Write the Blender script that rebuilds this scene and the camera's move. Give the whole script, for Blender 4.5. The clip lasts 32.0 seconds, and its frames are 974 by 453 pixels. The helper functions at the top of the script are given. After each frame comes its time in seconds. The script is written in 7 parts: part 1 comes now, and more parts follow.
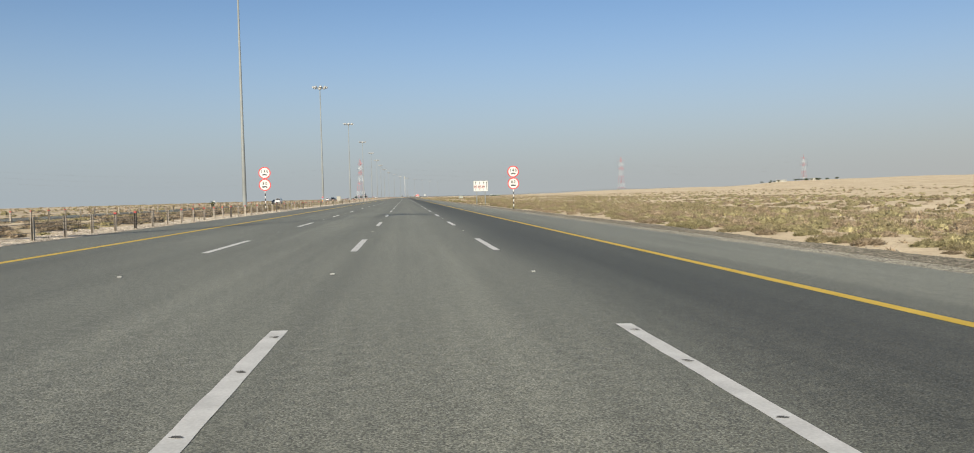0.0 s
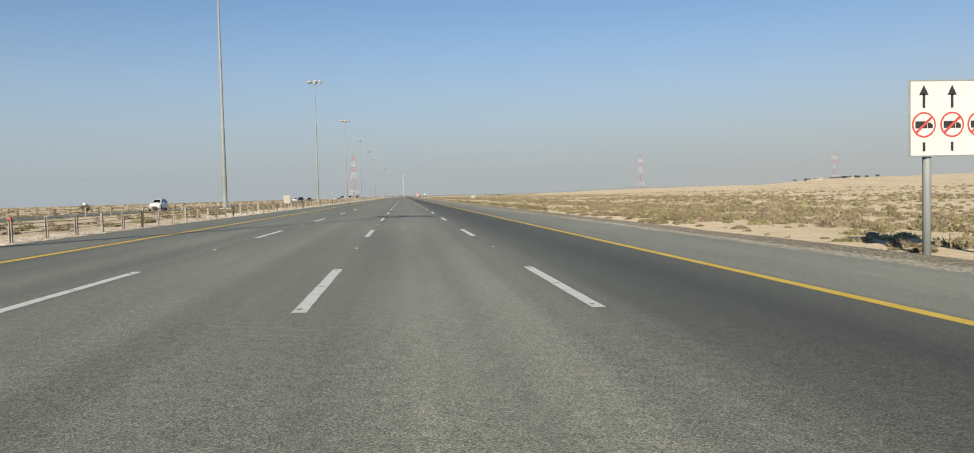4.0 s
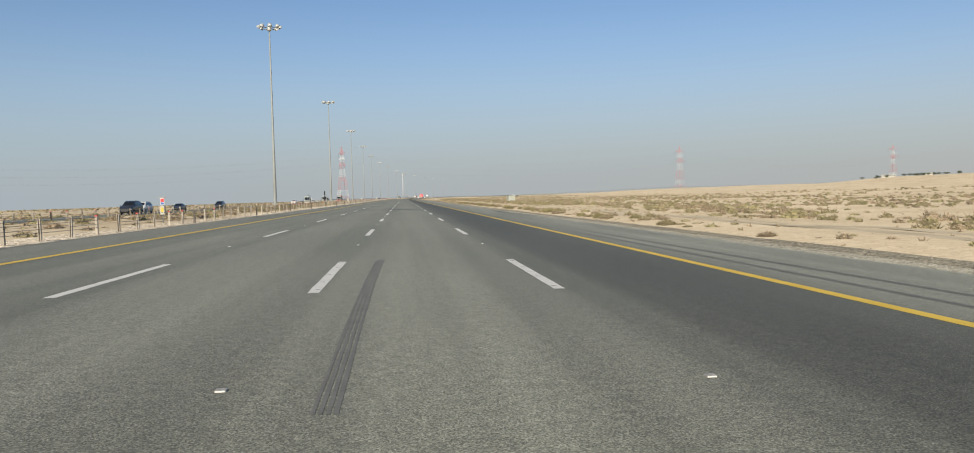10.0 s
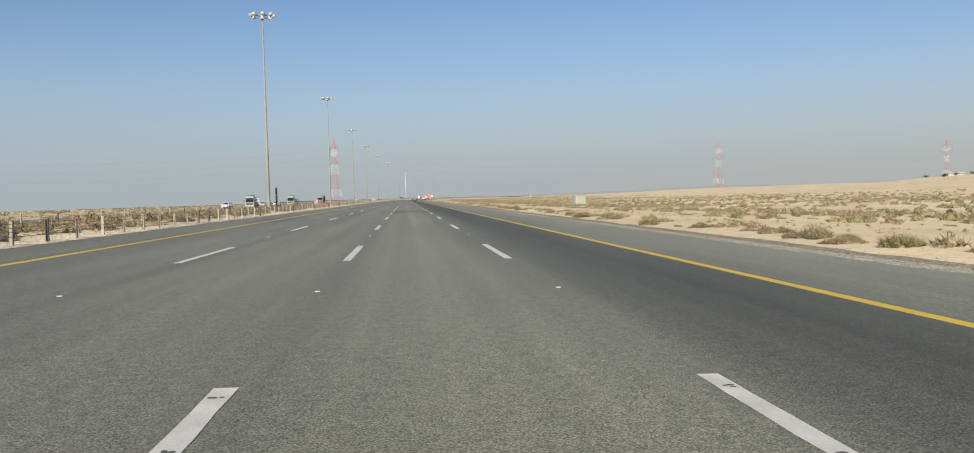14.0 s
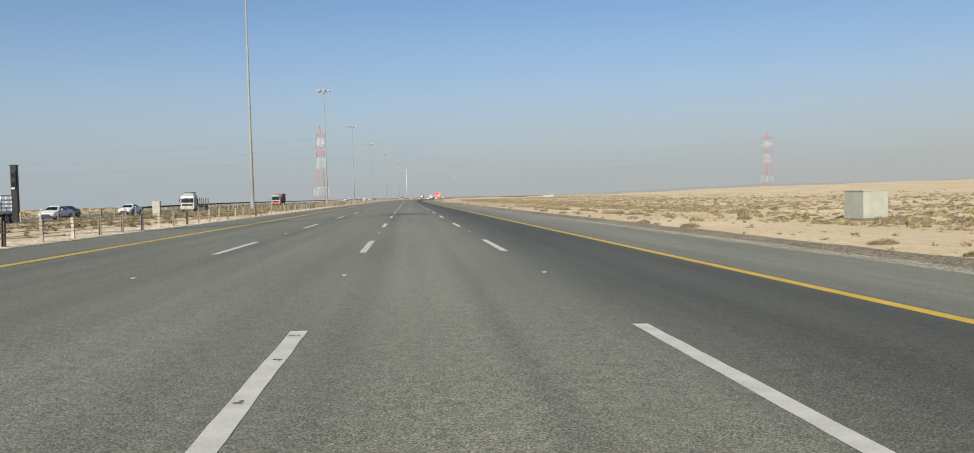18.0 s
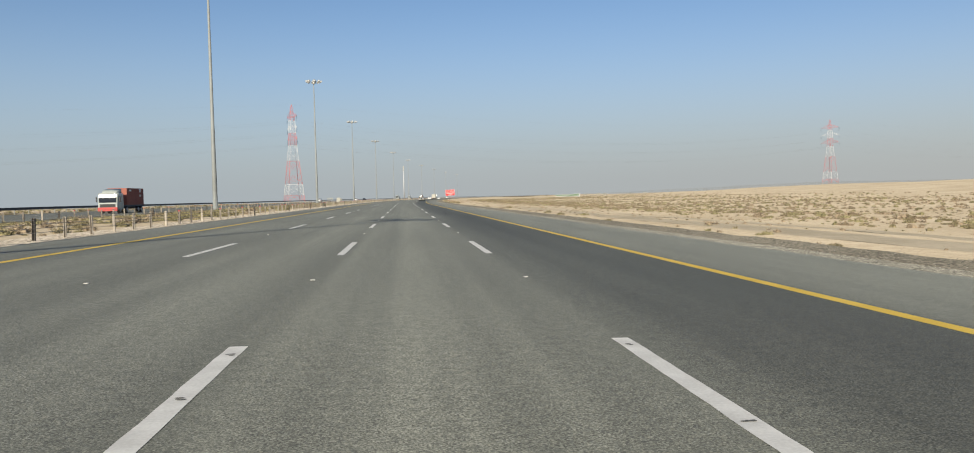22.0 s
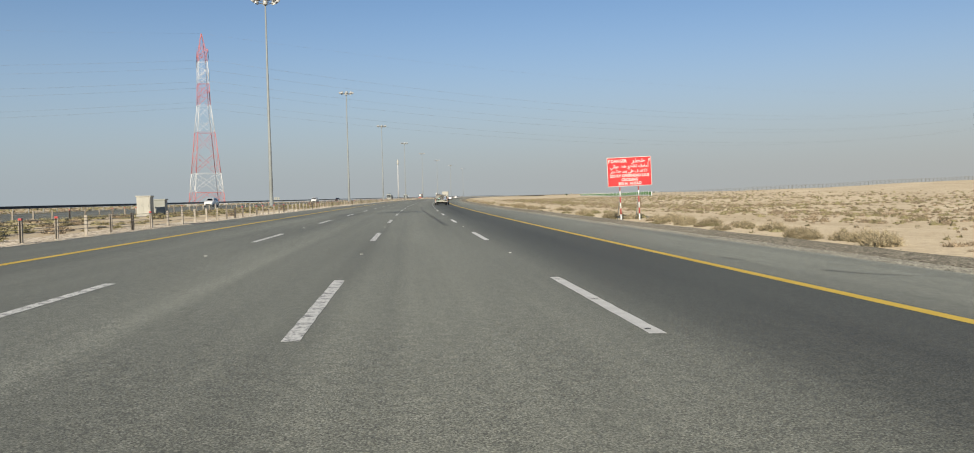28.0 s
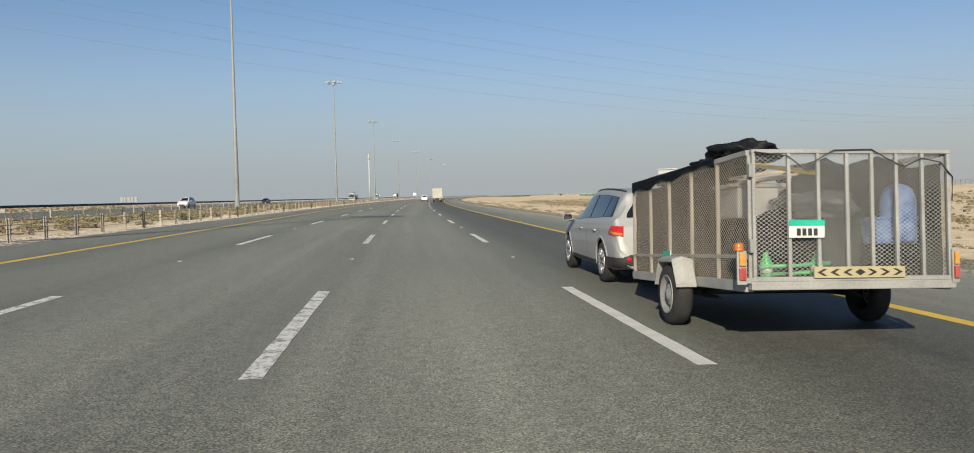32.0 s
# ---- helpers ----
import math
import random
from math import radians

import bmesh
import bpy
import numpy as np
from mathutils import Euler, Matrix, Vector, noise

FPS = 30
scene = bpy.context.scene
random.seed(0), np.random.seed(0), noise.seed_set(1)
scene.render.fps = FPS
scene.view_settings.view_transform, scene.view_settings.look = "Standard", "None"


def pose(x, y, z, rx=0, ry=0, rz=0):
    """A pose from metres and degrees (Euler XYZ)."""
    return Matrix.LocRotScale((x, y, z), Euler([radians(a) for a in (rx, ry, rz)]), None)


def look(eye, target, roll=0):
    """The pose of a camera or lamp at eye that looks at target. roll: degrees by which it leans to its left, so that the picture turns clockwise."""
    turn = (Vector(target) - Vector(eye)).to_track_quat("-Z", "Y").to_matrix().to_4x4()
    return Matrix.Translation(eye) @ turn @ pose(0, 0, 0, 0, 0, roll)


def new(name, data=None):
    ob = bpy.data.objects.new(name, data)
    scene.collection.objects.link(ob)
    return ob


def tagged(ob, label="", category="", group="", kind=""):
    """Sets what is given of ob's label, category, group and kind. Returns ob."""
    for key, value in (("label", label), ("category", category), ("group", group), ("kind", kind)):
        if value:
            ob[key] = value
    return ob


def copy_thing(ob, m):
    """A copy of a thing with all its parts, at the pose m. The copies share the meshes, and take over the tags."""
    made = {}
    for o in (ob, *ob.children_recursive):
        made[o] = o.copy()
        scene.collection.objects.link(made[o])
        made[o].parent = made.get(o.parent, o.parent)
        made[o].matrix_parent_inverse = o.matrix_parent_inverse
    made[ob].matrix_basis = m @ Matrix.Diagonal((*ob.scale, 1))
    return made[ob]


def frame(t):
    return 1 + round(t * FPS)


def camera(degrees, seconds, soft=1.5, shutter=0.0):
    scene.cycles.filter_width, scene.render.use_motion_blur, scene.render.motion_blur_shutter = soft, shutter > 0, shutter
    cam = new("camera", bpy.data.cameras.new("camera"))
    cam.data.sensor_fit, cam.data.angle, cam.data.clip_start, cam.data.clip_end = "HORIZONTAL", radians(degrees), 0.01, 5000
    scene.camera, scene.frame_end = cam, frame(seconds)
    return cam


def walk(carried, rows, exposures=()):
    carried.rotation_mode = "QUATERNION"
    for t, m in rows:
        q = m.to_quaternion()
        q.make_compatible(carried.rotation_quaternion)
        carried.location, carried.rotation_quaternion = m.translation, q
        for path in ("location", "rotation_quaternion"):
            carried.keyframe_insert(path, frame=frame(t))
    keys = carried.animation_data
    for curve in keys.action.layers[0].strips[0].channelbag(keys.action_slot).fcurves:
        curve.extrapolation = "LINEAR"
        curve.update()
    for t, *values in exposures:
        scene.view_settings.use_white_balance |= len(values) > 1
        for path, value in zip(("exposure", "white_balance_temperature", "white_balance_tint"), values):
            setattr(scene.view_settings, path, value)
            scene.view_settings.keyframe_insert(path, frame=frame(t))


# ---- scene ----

# ---- plan of the road: y runs along it, u is the distance to the right of the camera's lane ----
BEND_START, BEND_END, BEND = 817.8, 2300.0, 0.2163e-3
CROSSFALL = 0.018
EYE = 1.385


def bend(y):
    """Sideways shift of the road at y."""
    d = min(max(y, BEND_START), BEND_END) - BEND_START
    return d * d / 2 * BEND + (max(y, BEND_END) - BEND_END) * BEND * (BEND_END - BEND_START)


def heading(y):
    return math.atan(BEND * (min(max(y, BEND_START), BEND_END) - BEND_START))


def spot(u, y, z=0.0, turn=0.0):
    """A pose beside the road: u to the right, y along, turned with the road."""
    return Matrix.Translation((u + bend(y), y, z)) @ Matrix.Rotation(-heading(y) + radians(turn), 4, "Z")


# ---- camera: seconds, way along the road, offset, yaw to the right, pitch, lean to the right ----
cam = camera(62.0, 32.0, soft=1.0)
PATH = [
    (0.0, 0.02, 0.034, 5.723, -2.239, 1.294),
    (0.5, 15.05, -0.007, 5.739, -2.277, 1.340),
    (1.0, 29.89, -0.041, 5.758, -2.247, 1.390),
    (1.5, 44.71, -0.013, 5.758, -2.228, 1.410),
    (2.0, 59.58, -0.023, 5.809, -2.238, 1.402),
    (2.5, 74.48, -0.009, 5.814, -2.234, 1.376),
    (3.0, 89.16, -0.017, 5.815, -2.225, 1.344),
    (3.5, 104.07, -0.048, 5.796, -2.248, 1.312),
    (5.5, 163.34, 0.091, 6.052, -2.332, 1.286),
    (6.0, 178.11, 0.074, 6.041, -2.269, 1.332),
    (6.5, 192.85, 0.089, 6.023, -2.275, 1.394),
    (7.0, 207.96, 0.102, 5.942, -2.257, 1.452),
    (7.5, 223.34, 0.105, 5.847, -2.230, 1.477),
    (8.0, 237.72, 0.099, 5.798, -2.232, 1.456),
    (8.5, 252.23, 0.074, 5.812, -2.230, 1.426),
    (9.0, 267.04, 0.059, 5.841, -2.232, 1.404),
    (9.5, 281.98, 0.062, 5.832, -2.220, 1.409),
    (10.0, 296.79, 0.043, 5.859, -2.191, 1.422),
    (10.5, 311.47, 0.037, 5.904, -2.183, 1.441),
    (11.0, 326.53, 0.044, 5.926, -2.216, 1.445),
    (11.5, 341.42, 0.060, 5.873, -2.219, 1.431),
    (12.0, 356.19, 0.069, 5.788, -2.182, 1.421),
    (12.5, 371.21, 0.062, 5.754, -2.166, 1.415),
    (13.0, 386.31, 0.054, 5.733, -2.156, 1.413),
    (13.5, 401.30, 0.053, 5.702, -2.132, 1.420),
    (14.0, 416.48, 0.051, 5.669, -2.127, 1.423),
    (14.5, 431.71, 0.039, 5.636, -2.120, 1.422),
    (16.5, 493.37, -0.051, 5.437, -2.120, 1.393),
    (17.0, 508.81, -0.074, 5.427, -2.086, 1.372),
    (17.5, 524.38, -0.117, 5.482, -2.111, 1.356),
    (18.0, 539.97, -0.143, 5.598, -2.141, 1.341),
    (18.5, 555.73, -0.136, 5.724, -2.131, 1.317),
    (19.0, 571.54, -0.093, 5.879, -2.121, 1.302),
    (19.5, 587.42, 0.004, 6.021, -2.136, 1.302),
    (20.0, 603.19, 0.105, 6.086, -2.134, 1.308),
    (20.5, 619.06, 0.206, 6.059, -2.139, 1.313),
    (21.0, 635.04, 0.280, 5.993, -2.171, 1.309),
    (21.5, 650.93, 0.292, 5.897, -2.172, 1.304),
    (22.0, 666.81, 0.278, 5.791, -2.151, 1.317),
    (22.5, 682.81, 0.233, 5.676, -2.168, 1.370),
    (23.0, 698.99, 0.177, 5.596, -2.208, 1.416),
    (23.5, 715.01, 0.088, 5.577, -2.215, 1.404),
    (24.0, 731.03, 0.011, 5.609, -2.177, 1.384),
    (24.5, 747.08, -0.021, 5.669, -2.170, 1.369),
    (25.0, 762.94, -0.040, 5.742, -2.209, 1.350),
    (25.5, 778.74, -0.004, 5.848, -2.229, 1.333),
    (27.5, 842.85, -0.117, 6.076, -2.213, 1.267),
    (28.0, 858.85, -0.153, 6.200, -2.189, 1.239),
    (28.5, 874.93, -0.189, 6.384, -2.179, 1.218),
    (29.0, 890.85, -0.230, 6.595, -2.174, 1.200),
    (29.5, 906.82, -0.257, 6.881, -2.202, 1.187),
    (30.0, 922.81, -0.276, 7.179, -2.217, 1.187),
    (30.5, 938.63, -0.260, 7.415, -2.212, 1.186),
    (31.0, 954.53, -0.222, 7.647, -2.214, 1.178),
    (31.5, 970.47, -0.164, 7.852, -2.212, 1.166),
    (32.0, 986.45, -0.112, 8.013, -2.203, 1.152),
]


def camera_row(t, s, u, yaw, pitch, lean):
    eye = Vector((u + bend(s), s, EYE - CROSSFALL * u))
    a, b = radians(yaw), radians(pitch)
    ahead = Vector((math.sin(a) * math.cos(b), math.cos(a) * math.cos(b), math.sin(b)))
    return t, look(eye, eye + ahead, -lean)


walk(cam, [camera_row(*row) for row in PATH], [(0.0, 0.29), (25.5, 0.28), (29.0, 0.22), (32.0, 0.22)])

# ---- sky and sun ----
SUN_FROM = Vector((-22.1, -60.6, 31.2)).normalized()
SUN_HEIGHT = math.asin(SUN_FROM.z)
world = bpy.data.worlds.new("sky")
scene.world = world
world.use_nodes = True
wn = world.node_tree
sky = wn.nodes.new("ShaderNodeTexSky")
sky.sky_type, sky.sun_disc = "NISHITA", False
sky.sun_elevation, sky.sun_rotation = SUN_HEIGHT, math.atan2(SUN_FROM.x, SUN_FROM.y)
sky.altitude, sky.air_density, sky.dust_density, sky.ozone_density = 0, 0.75, 0.1, 3.0
background = wn.nodes["Background"]
background.inputs["Strength"].default_value = 0.086
# dusty haze that thickens towards the horizon
where = wn.nodes.new("ShaderNodeTexCoord")
axes = wn.nodes.new("ShaderNodeSeparateXYZ")
wn.links.new(where.outputs["Generated"], axes.inputs[0])
height = wn.nodes.new("ShaderNodeMath")
height.operation = "MULTIPLY"
wn.links.new(axes.outputs[2], height.inputs[0])
wn.links.new(axes.outputs[2], height.inputs[1])
falloff = wn.nodes.new("ShaderNodeMath")
falloff.operation = "MULTIPLY"
falloff.inputs[1].default_value = -41.0
wn.links.new(height.outputs[0], falloff.inputs[0])
thick = wn.nodes.new("ShaderNodeMath")
thick.operation, thick.use_clamp = "EXPONENT", True
wn.links.new(falloff.outputs[0], thick.inputs[0])
haze = wn.nodes.new("ShaderNodeMix")
haze.data_type = "RGBA"
turn_ = wn.nodes.new("ShaderNodeMapRange")
turn_.inputs[1].default_value, turn_.inputs[2].default_value = -0.45, 0.6
wn.links.new(axes.outputs[0], turn_.inputs[0])
dust = wn.nodes.new("ShaderNodeMix")
dust.data_type = "RGBA"
dust.inputs[6].default_value, dust.inputs[7].default_value = (3.72, 4.22, 4.55, 1), (4.12, 4.26, 4.2, 1)
wn.links.new(turn_.outputs[0], dust.inputs[0])
wn.links.new(dust.outputs[2], haze.inputs[7])
wn.links.new(thick.outputs[0], haze.inputs[0])
tint = wn.nodes.new("ShaderNodeMix")
tint.data_type, tint.blend_type = "RGBA", "MULTIPLY"
tint.inputs[0].default_value, tint.inputs[7].default_value = 1.0, (0.955, 1.025, 1.02, 1)
wn.links.new(sky.outputs[0], tint.inputs[6])
wn.links.new(tint.outputs[2], haze.inputs[6])
wn.links.new(haze.outputs[2], background.inputs["Color"])
sun = new("sun", bpy.data.lights.new("sun", "SUN"))
sun.data.energy, sun.data.angle, sun.data.color = 5.0, radians(0.55), (1.0, 0.9, 0.72)
sun.matrix_world = Matrix.Translation((-200, -500, 300)) @ SUN_FROM.to_track_quat("Z", "Y").to_matrix().to_4x4()


# ---- materials ----
def material(name, dark, light=None, scale=4.0, rough=0.8, metal=0.0, bump=0.0, fine=60.0, spread=0.25, spec=0.5, each=0.0):
    """Two colours mixed by coarse and fine noise at real size, with relief; each: brightness spread from object to object."""
    m = bpy.data.materials.new(name)
    m.use_nodes = True
    n, l = m.node_tree.nodes, m.node_tree.links
    shader = n["Principled BSDF"]
    shader.inputs["Metallic"].default_value = metal
    shader.inputs["Specular IOR Level"].default_value = spec
    light = light or tuple(min(1, c * 1.3) for c in dark)
    where = n.new("ShaderNodeTexCoord")
    coarse, grain = n.new("ShaderNodeTexNoise"), n.new("ShaderNodeTexNoise")
    coarse.inputs["Scale"].default_value, coarse.inputs["Detail"].default_value = scale, 5
    grain.inputs["Scale"].default_value, grain.inputs["Detail"].default_value = fine, 3
    l.new(where.outputs["Object"], coarse.inputs["Vector"])
    l.new(where.outputs["Object"], grain.inputs["Vector"])
    add = n.new("ShaderNodeMath")
    add.operation = "MULTIPLY_ADD"
    add.inputs[1].default_value = spread
    l.new(grain.outputs["Fac"], add.inputs[0])
    l.new(coarse.outputs["Fac"], add.inputs[2])
    ramp = n.new("ShaderNodeValToRGB")
    ramp.color_ramp.elements[0].position, ramp.color_ramp.elements[1].position = 0.3 + spread / 2, 0.7 + spread / 2
    ramp.color_ramp.elements[0].color, ramp.color_ramp.elements[1].color = (*dark, 1), (*light, 1)
    l.new(add.outputs[0], ramp.inputs[0])
    colour = ramp.outputs[0]
    if each:
        info, hsv, span = n.new("ShaderNodeObjectInfo"), n.new("ShaderNodeHueSaturation"), n.new("ShaderNodeMapRange")
        span.inputs[3].default_value, span.inputs[4].default_value = 1 - each, 1 + each
        l.new(info.outputs["Random"], span.inputs[0])
        l.new(span.outputs[0], hsv.inputs["Value"])
        l.new(colour, hsv.inputs["Color"])
        colour = hsv.outputs[0]
    l.new(colour, shader.inputs["Base Color"])
    rr = n.new("ShaderNodeMapRange")
    rr.inputs[3].default_value, rr.inputs[4].default_value = max(0.02, rough - 0.1), min(1, rough + 0.1)
    l.new(coarse.outputs["Fac"], rr.inputs[0])
    l.new(rr.outputs[0], shader.inputs["Roughness"])
    if bump:
        relief = n.new("ShaderNodeBump")
        relief.inputs["Strength"].default_value, relief.inputs["Distance"].default_value = bump, 0.02
        l.new(add.outputs[0], relief.inputs["Height"])
        l.new(relief.outputs[0], shader.inputs["Normal"])
    return m


def asphalt(name, stops):
    """Asphalt whose tone runs across the lanes (stops: u, brightness), with streaks along the traffic, stains and stone grain."""
    m = material(name, (0.1, 0.1, 0.1), rough=0.85)
    n, l = m.node_tree.nodes, m.node_tree.links
    n.clear()
    out, shader = n.new("ShaderNodeOutputMaterial"), n.new("ShaderNodeBsdfPrincipled")
    l.new(shader.outputs[0], out.inputs[0])
    shader.inputs["Specular IOR Level"].default_value = 0.5
    uv = n.new("ShaderNodeUVMap")
    uv.uv_map = "road"
    parts = n.new("ShaderNodeSeparateXYZ")
    l.new(uv.outputs[0], parts.inputs[0])
    span = n.new("ShaderNodeMapRange")
    span.inputs[1].default_value, span.inputs[2].default_value = stops[0][0], stops[-1][0]
    l.new(parts.outputs[0], span.inputs[0])
    ramp = n.new("ShaderNodeValToRGB")
    es = ramp.color_ramp.elements
    for i, (u, v) in enumerate(stops):
        e = es[i] if i < 2 else es.new(1.0)
        e.position = (u - stops[0][0]) / (stops[-1][0] - stops[0][0])
        e.color = (v * 1.0, v * 1.04, v * 0.89, 1)
    l.new(span.outputs[0], ramp.inputs[0])

    def noise_at(scale_u, scale_s, detail, low, high, edge=0.2):
        mapping, tex, mr = n.new("ShaderNodeMapping"), n.new("ShaderNodeTexNoise"), n.new("ShaderNodeMapRange")
        mapping.inputs["Scale"].default_value = (scale_u, scale_s, 1)
        tex.inputs["Scale"].default_value, tex.inputs["Detail"].default_value = 1, detail
        l.new(uv.outputs[0], mapping.inputs[0])
        l.new(mapping.outputs[0], tex.inputs["Vector"])
        mr.inputs[1].default_value, mr.inputs[2].default_value = 0.5 - edge, 0.5 + edge
        mr.inputs[3].default_value, mr.inputs[4].default_value = low, high
        l.new(tex.outputs["Fac"], mr.inputs[0])
        return mr.outputs[0], tex.outputs["Fac"]

    colour = ramp.outputs[0]
    streak, _ = noise_at(1.6, 0.012, 4, 0.84, 1.14)
    stain, _ = noise_at(0.35, 0.06, 5, 0.86, 1.1)
    grain, height = noise_at(66, 66, 2, 0.55, 1.45, 0.15)
    chip, tone, pick = n.new("ShaderNodeTexVoronoi"), n.new("ShaderNodeMapRange"), n.new("ShaderNodeSeparateColor")
    chip.inputs["Scale"].default_value = 75
    l.new(uv.outputs[0], chip.inputs["Vector"])
    l.new(chip.outputs["Color"], pick.inputs[0])
    tone.inputs[3].default_value, tone.inputs[4].default_value = 0.5, 1.5
    l.new(pick.outputs[0], tone.inputs[0])
    clump, _ = noise_at(7, 7, 3, 0.86, 1.14)
    for factor in (streak, stain, grain, clump, tone.outputs[0]):
        mul = n.new("ShaderNodeVectorMath")
        mul.operation = "MULTIPLY"
        l.new(colour, mul.inputs[0])
        l.new(factor, mul.inputs[1])
        colour = mul.outputs[0]
    l.new(colour, shader.inputs["Base Color"])
    shader.inputs["Roughness"].default_value, shader.inputs["Diffuse Roughness"].default_value = 0.72, 0.9
    relief = n.new("ShaderNodeBump")
    relief.inputs["Strength"].default_value, relief.inputs["Distance"].default_value = 0.4, 0.004
    l.new(height, relief.inputs["Height"])
    l.new(relief.outputs[0], shader.inputs["Normal"])
    return m


def glass_dark(name, tint):
    m = material(name, tint, tint, rough=0.06, spec=0.5)
    return m


ASPHALT = asphalt("asphalt", [(-12, 0.106), (-9.2, 0.098), (-8.4, 0.086), (-6.8, 0.109), (-5, 0.093), (-3.2, 0.114), (-1.3, 0.096), (0.4, 0.118), (2.0, 0.096),
                              (2.7, 0.070), (3.3, 0.049), (4.6, 0.042), (5.8, 0.046), (6.3, 0.094), (8.0, 0.118), (9.3, 0.115), (10, 0.135)])
ASPHALT_FAR = asphalt("asphalt_opposite", [(-50, 0.105), (-44, 0.088), (-36, 0.096), (-27, 0.105)])


def sandy(name, dark, light, speck, clod=3.2, stone=11, low=0.80, high=1.16, relief_depth=0.3, chips=0.0):
    """Sand in three scales: broad drifts, ripples and clods, and dark pebbles and litter."""
    m = material(name, dark, light, scale=0.05, rough=0.95, bump=0.25, fine=1.3, spread=0.5, spec=0.1)
    n, l = m.node_tree.nodes, m.node_tree.links
    shader, where = n["Principled BSDF"], n.new("ShaderNodeTexCoord")
    shader.inputs["Diffuse Roughness"].default_value = 0.6
    colour = shader.inputs["Base Color"].links[0].from_socket
    clods, pebble = n.new("ShaderNodeTexNoise"), n.new("ShaderNodeTexNoise")
    clods.inputs["Scale"].default_value, clods.inputs["Detail"].default_value, clods.inputs["Roughness"].default_value = clod, 7, 0.7
    pebble.inputs["Scale"].default_value, pebble.inputs["Detail"].default_value = stone, 2
    for tex in (clods, pebble):
        l.new(where.outputs["Object"], tex.inputs["Vector"])
    span, dots = n.new("ShaderNodeMapRange"), n.new("ShaderNodeMapRange")
    for node, tex, (a, b, c, d) in ((span, clods, (0.3, 0.7, low, high)), (dots, pebble, (0.60, 0.70, 1.0, speck))):
        node.inputs[1].default_value, node.inputs[2].default_value, node.inputs[3].default_value, node.inputs[4].default_value = a, b, c, d
        l.new(tex.outputs["Fac"], node.inputs[0])
    factors = [span, dots]
    if chips:
        cell, pick, tone = n.new("ShaderNodeTexVoronoi"), n.new("ShaderNodeSeparateColor"), n.new("ShaderNodeMapRange")
        cell.inputs["Scale"].default_value = chips
        tone.inputs[3].default_value, tone.inputs[4].default_value = 0.3, 1.75
        l.new(where.outputs["Object"], cell.inputs["Vector"])
        l.new(cell.outputs["Color"], pick.inputs[0])
        l.new(pick.outputs[0], tone.inputs[0])
        factors.append(tone)
    for factor in factors:
        mul = n.new("ShaderNodeVectorMath")
        mul.operation = "MULTIPLY"
        l.new(colour, mul.inputs[0])
        l.new(factor.outputs[0], mul.inputs[1])
        colour = mul.outputs[0]
    l.new(colour, shader.inputs["Base Color"])
    old = shader.inputs["Normal"].links[0].from_node
    relief = n.new("ShaderNodeBump")
    relief.inputs["Strength"].default_value, relief.inputs["Distance"].default_value = relief_depth, 0.05
    l.new(clods.outputs["Fac"], relief.inputs["Height"])
    l.new(old.outputs[0], relief.inputs["Normal"])
    l.new(relief.outputs[0], shader.inputs["Normal"])
    return m


SAND = sandy("desert_sand", (0.346, 0.286, 0.200), (0.460, 0.389, 0.286), 0.58)
GRAVEL = sandy("roadside_gravel", (0.122, 0.110, 0.088), (0.178, 0.164, 0.132), 0.4, 9, 24, 0.6, 1.4, 0.6, 19)
PALE_GRAVEL = sandy("pale_median_gravel", (0.37, 0.318, 0.252), (0.505, 0.445, 0.362), 0.5, 6, 16, 0.7, 1.25, 0.5, 13)
DUSTY_EDGE = sandy("dusty_asphalt_edge", (0.178, 0.170, 0.141), (0.245, 0.233, 0.195), 0.6, 6, 20, 0.7, 1.3, 0.4, 26)
TRACK = material("packed_dirt", (0.43, 0.36, 0.25), (0.57, 0.48, 0.34), scale=0.35, rough=0.95, bump=0.6, fine=6, spread=0.7, spec=0.1)
STONE = material("gravel_stone", (0.09, 0.085, 0.075), (0.42, 0.39, 0.34), scale=9, rough=0.95, spec=0.2)
WHITE_LINE = material("white_road_paint", (0.54, 0.53, 0.495), (0.69, 0.68, 0.64), scale=3, rough=0.75, fine=40, spread=0.6)
WORN_LINE = material("worn_white_road_paint", (0.2, 0.2, 0.19), (0.66, 0.65, 0.61), scale=5, rough=0.8, fine=22, spread=0.9)
SCAR = material("scraped_line", (0.05, 0.05, 0.05), (0.14, 0.14, 0.13), scale=20, rough=0.9)
YELLOW_LINE = material("yellow_road_paint", (0.61, 0.41, 0.042), (0.72, 0.50, 0.075), scale=1.5, rough=0.75, fine=30, spread=0.5)
RUBBER_MARK = material("rubber_skid", (0.05, 0.05, 0.047), (0.12, 0.12, 0.112), scale=3, rough=0.85, fine=20, spread=0.6)
RUBBER_DARK = material("fresh_rubber_streak", (0.028, 0.028, 0.027), (0.055, 0.055, 0.052), scale=3, rough=0.85, fine=20, spread=0.6)
RUBBER_FAINT = material("faint_rubber_skid", (0.115, 0.115, 0.108), (0.155, 0.155, 0.145), scale=3, rough=0.85, fine=20, spread=0.6)
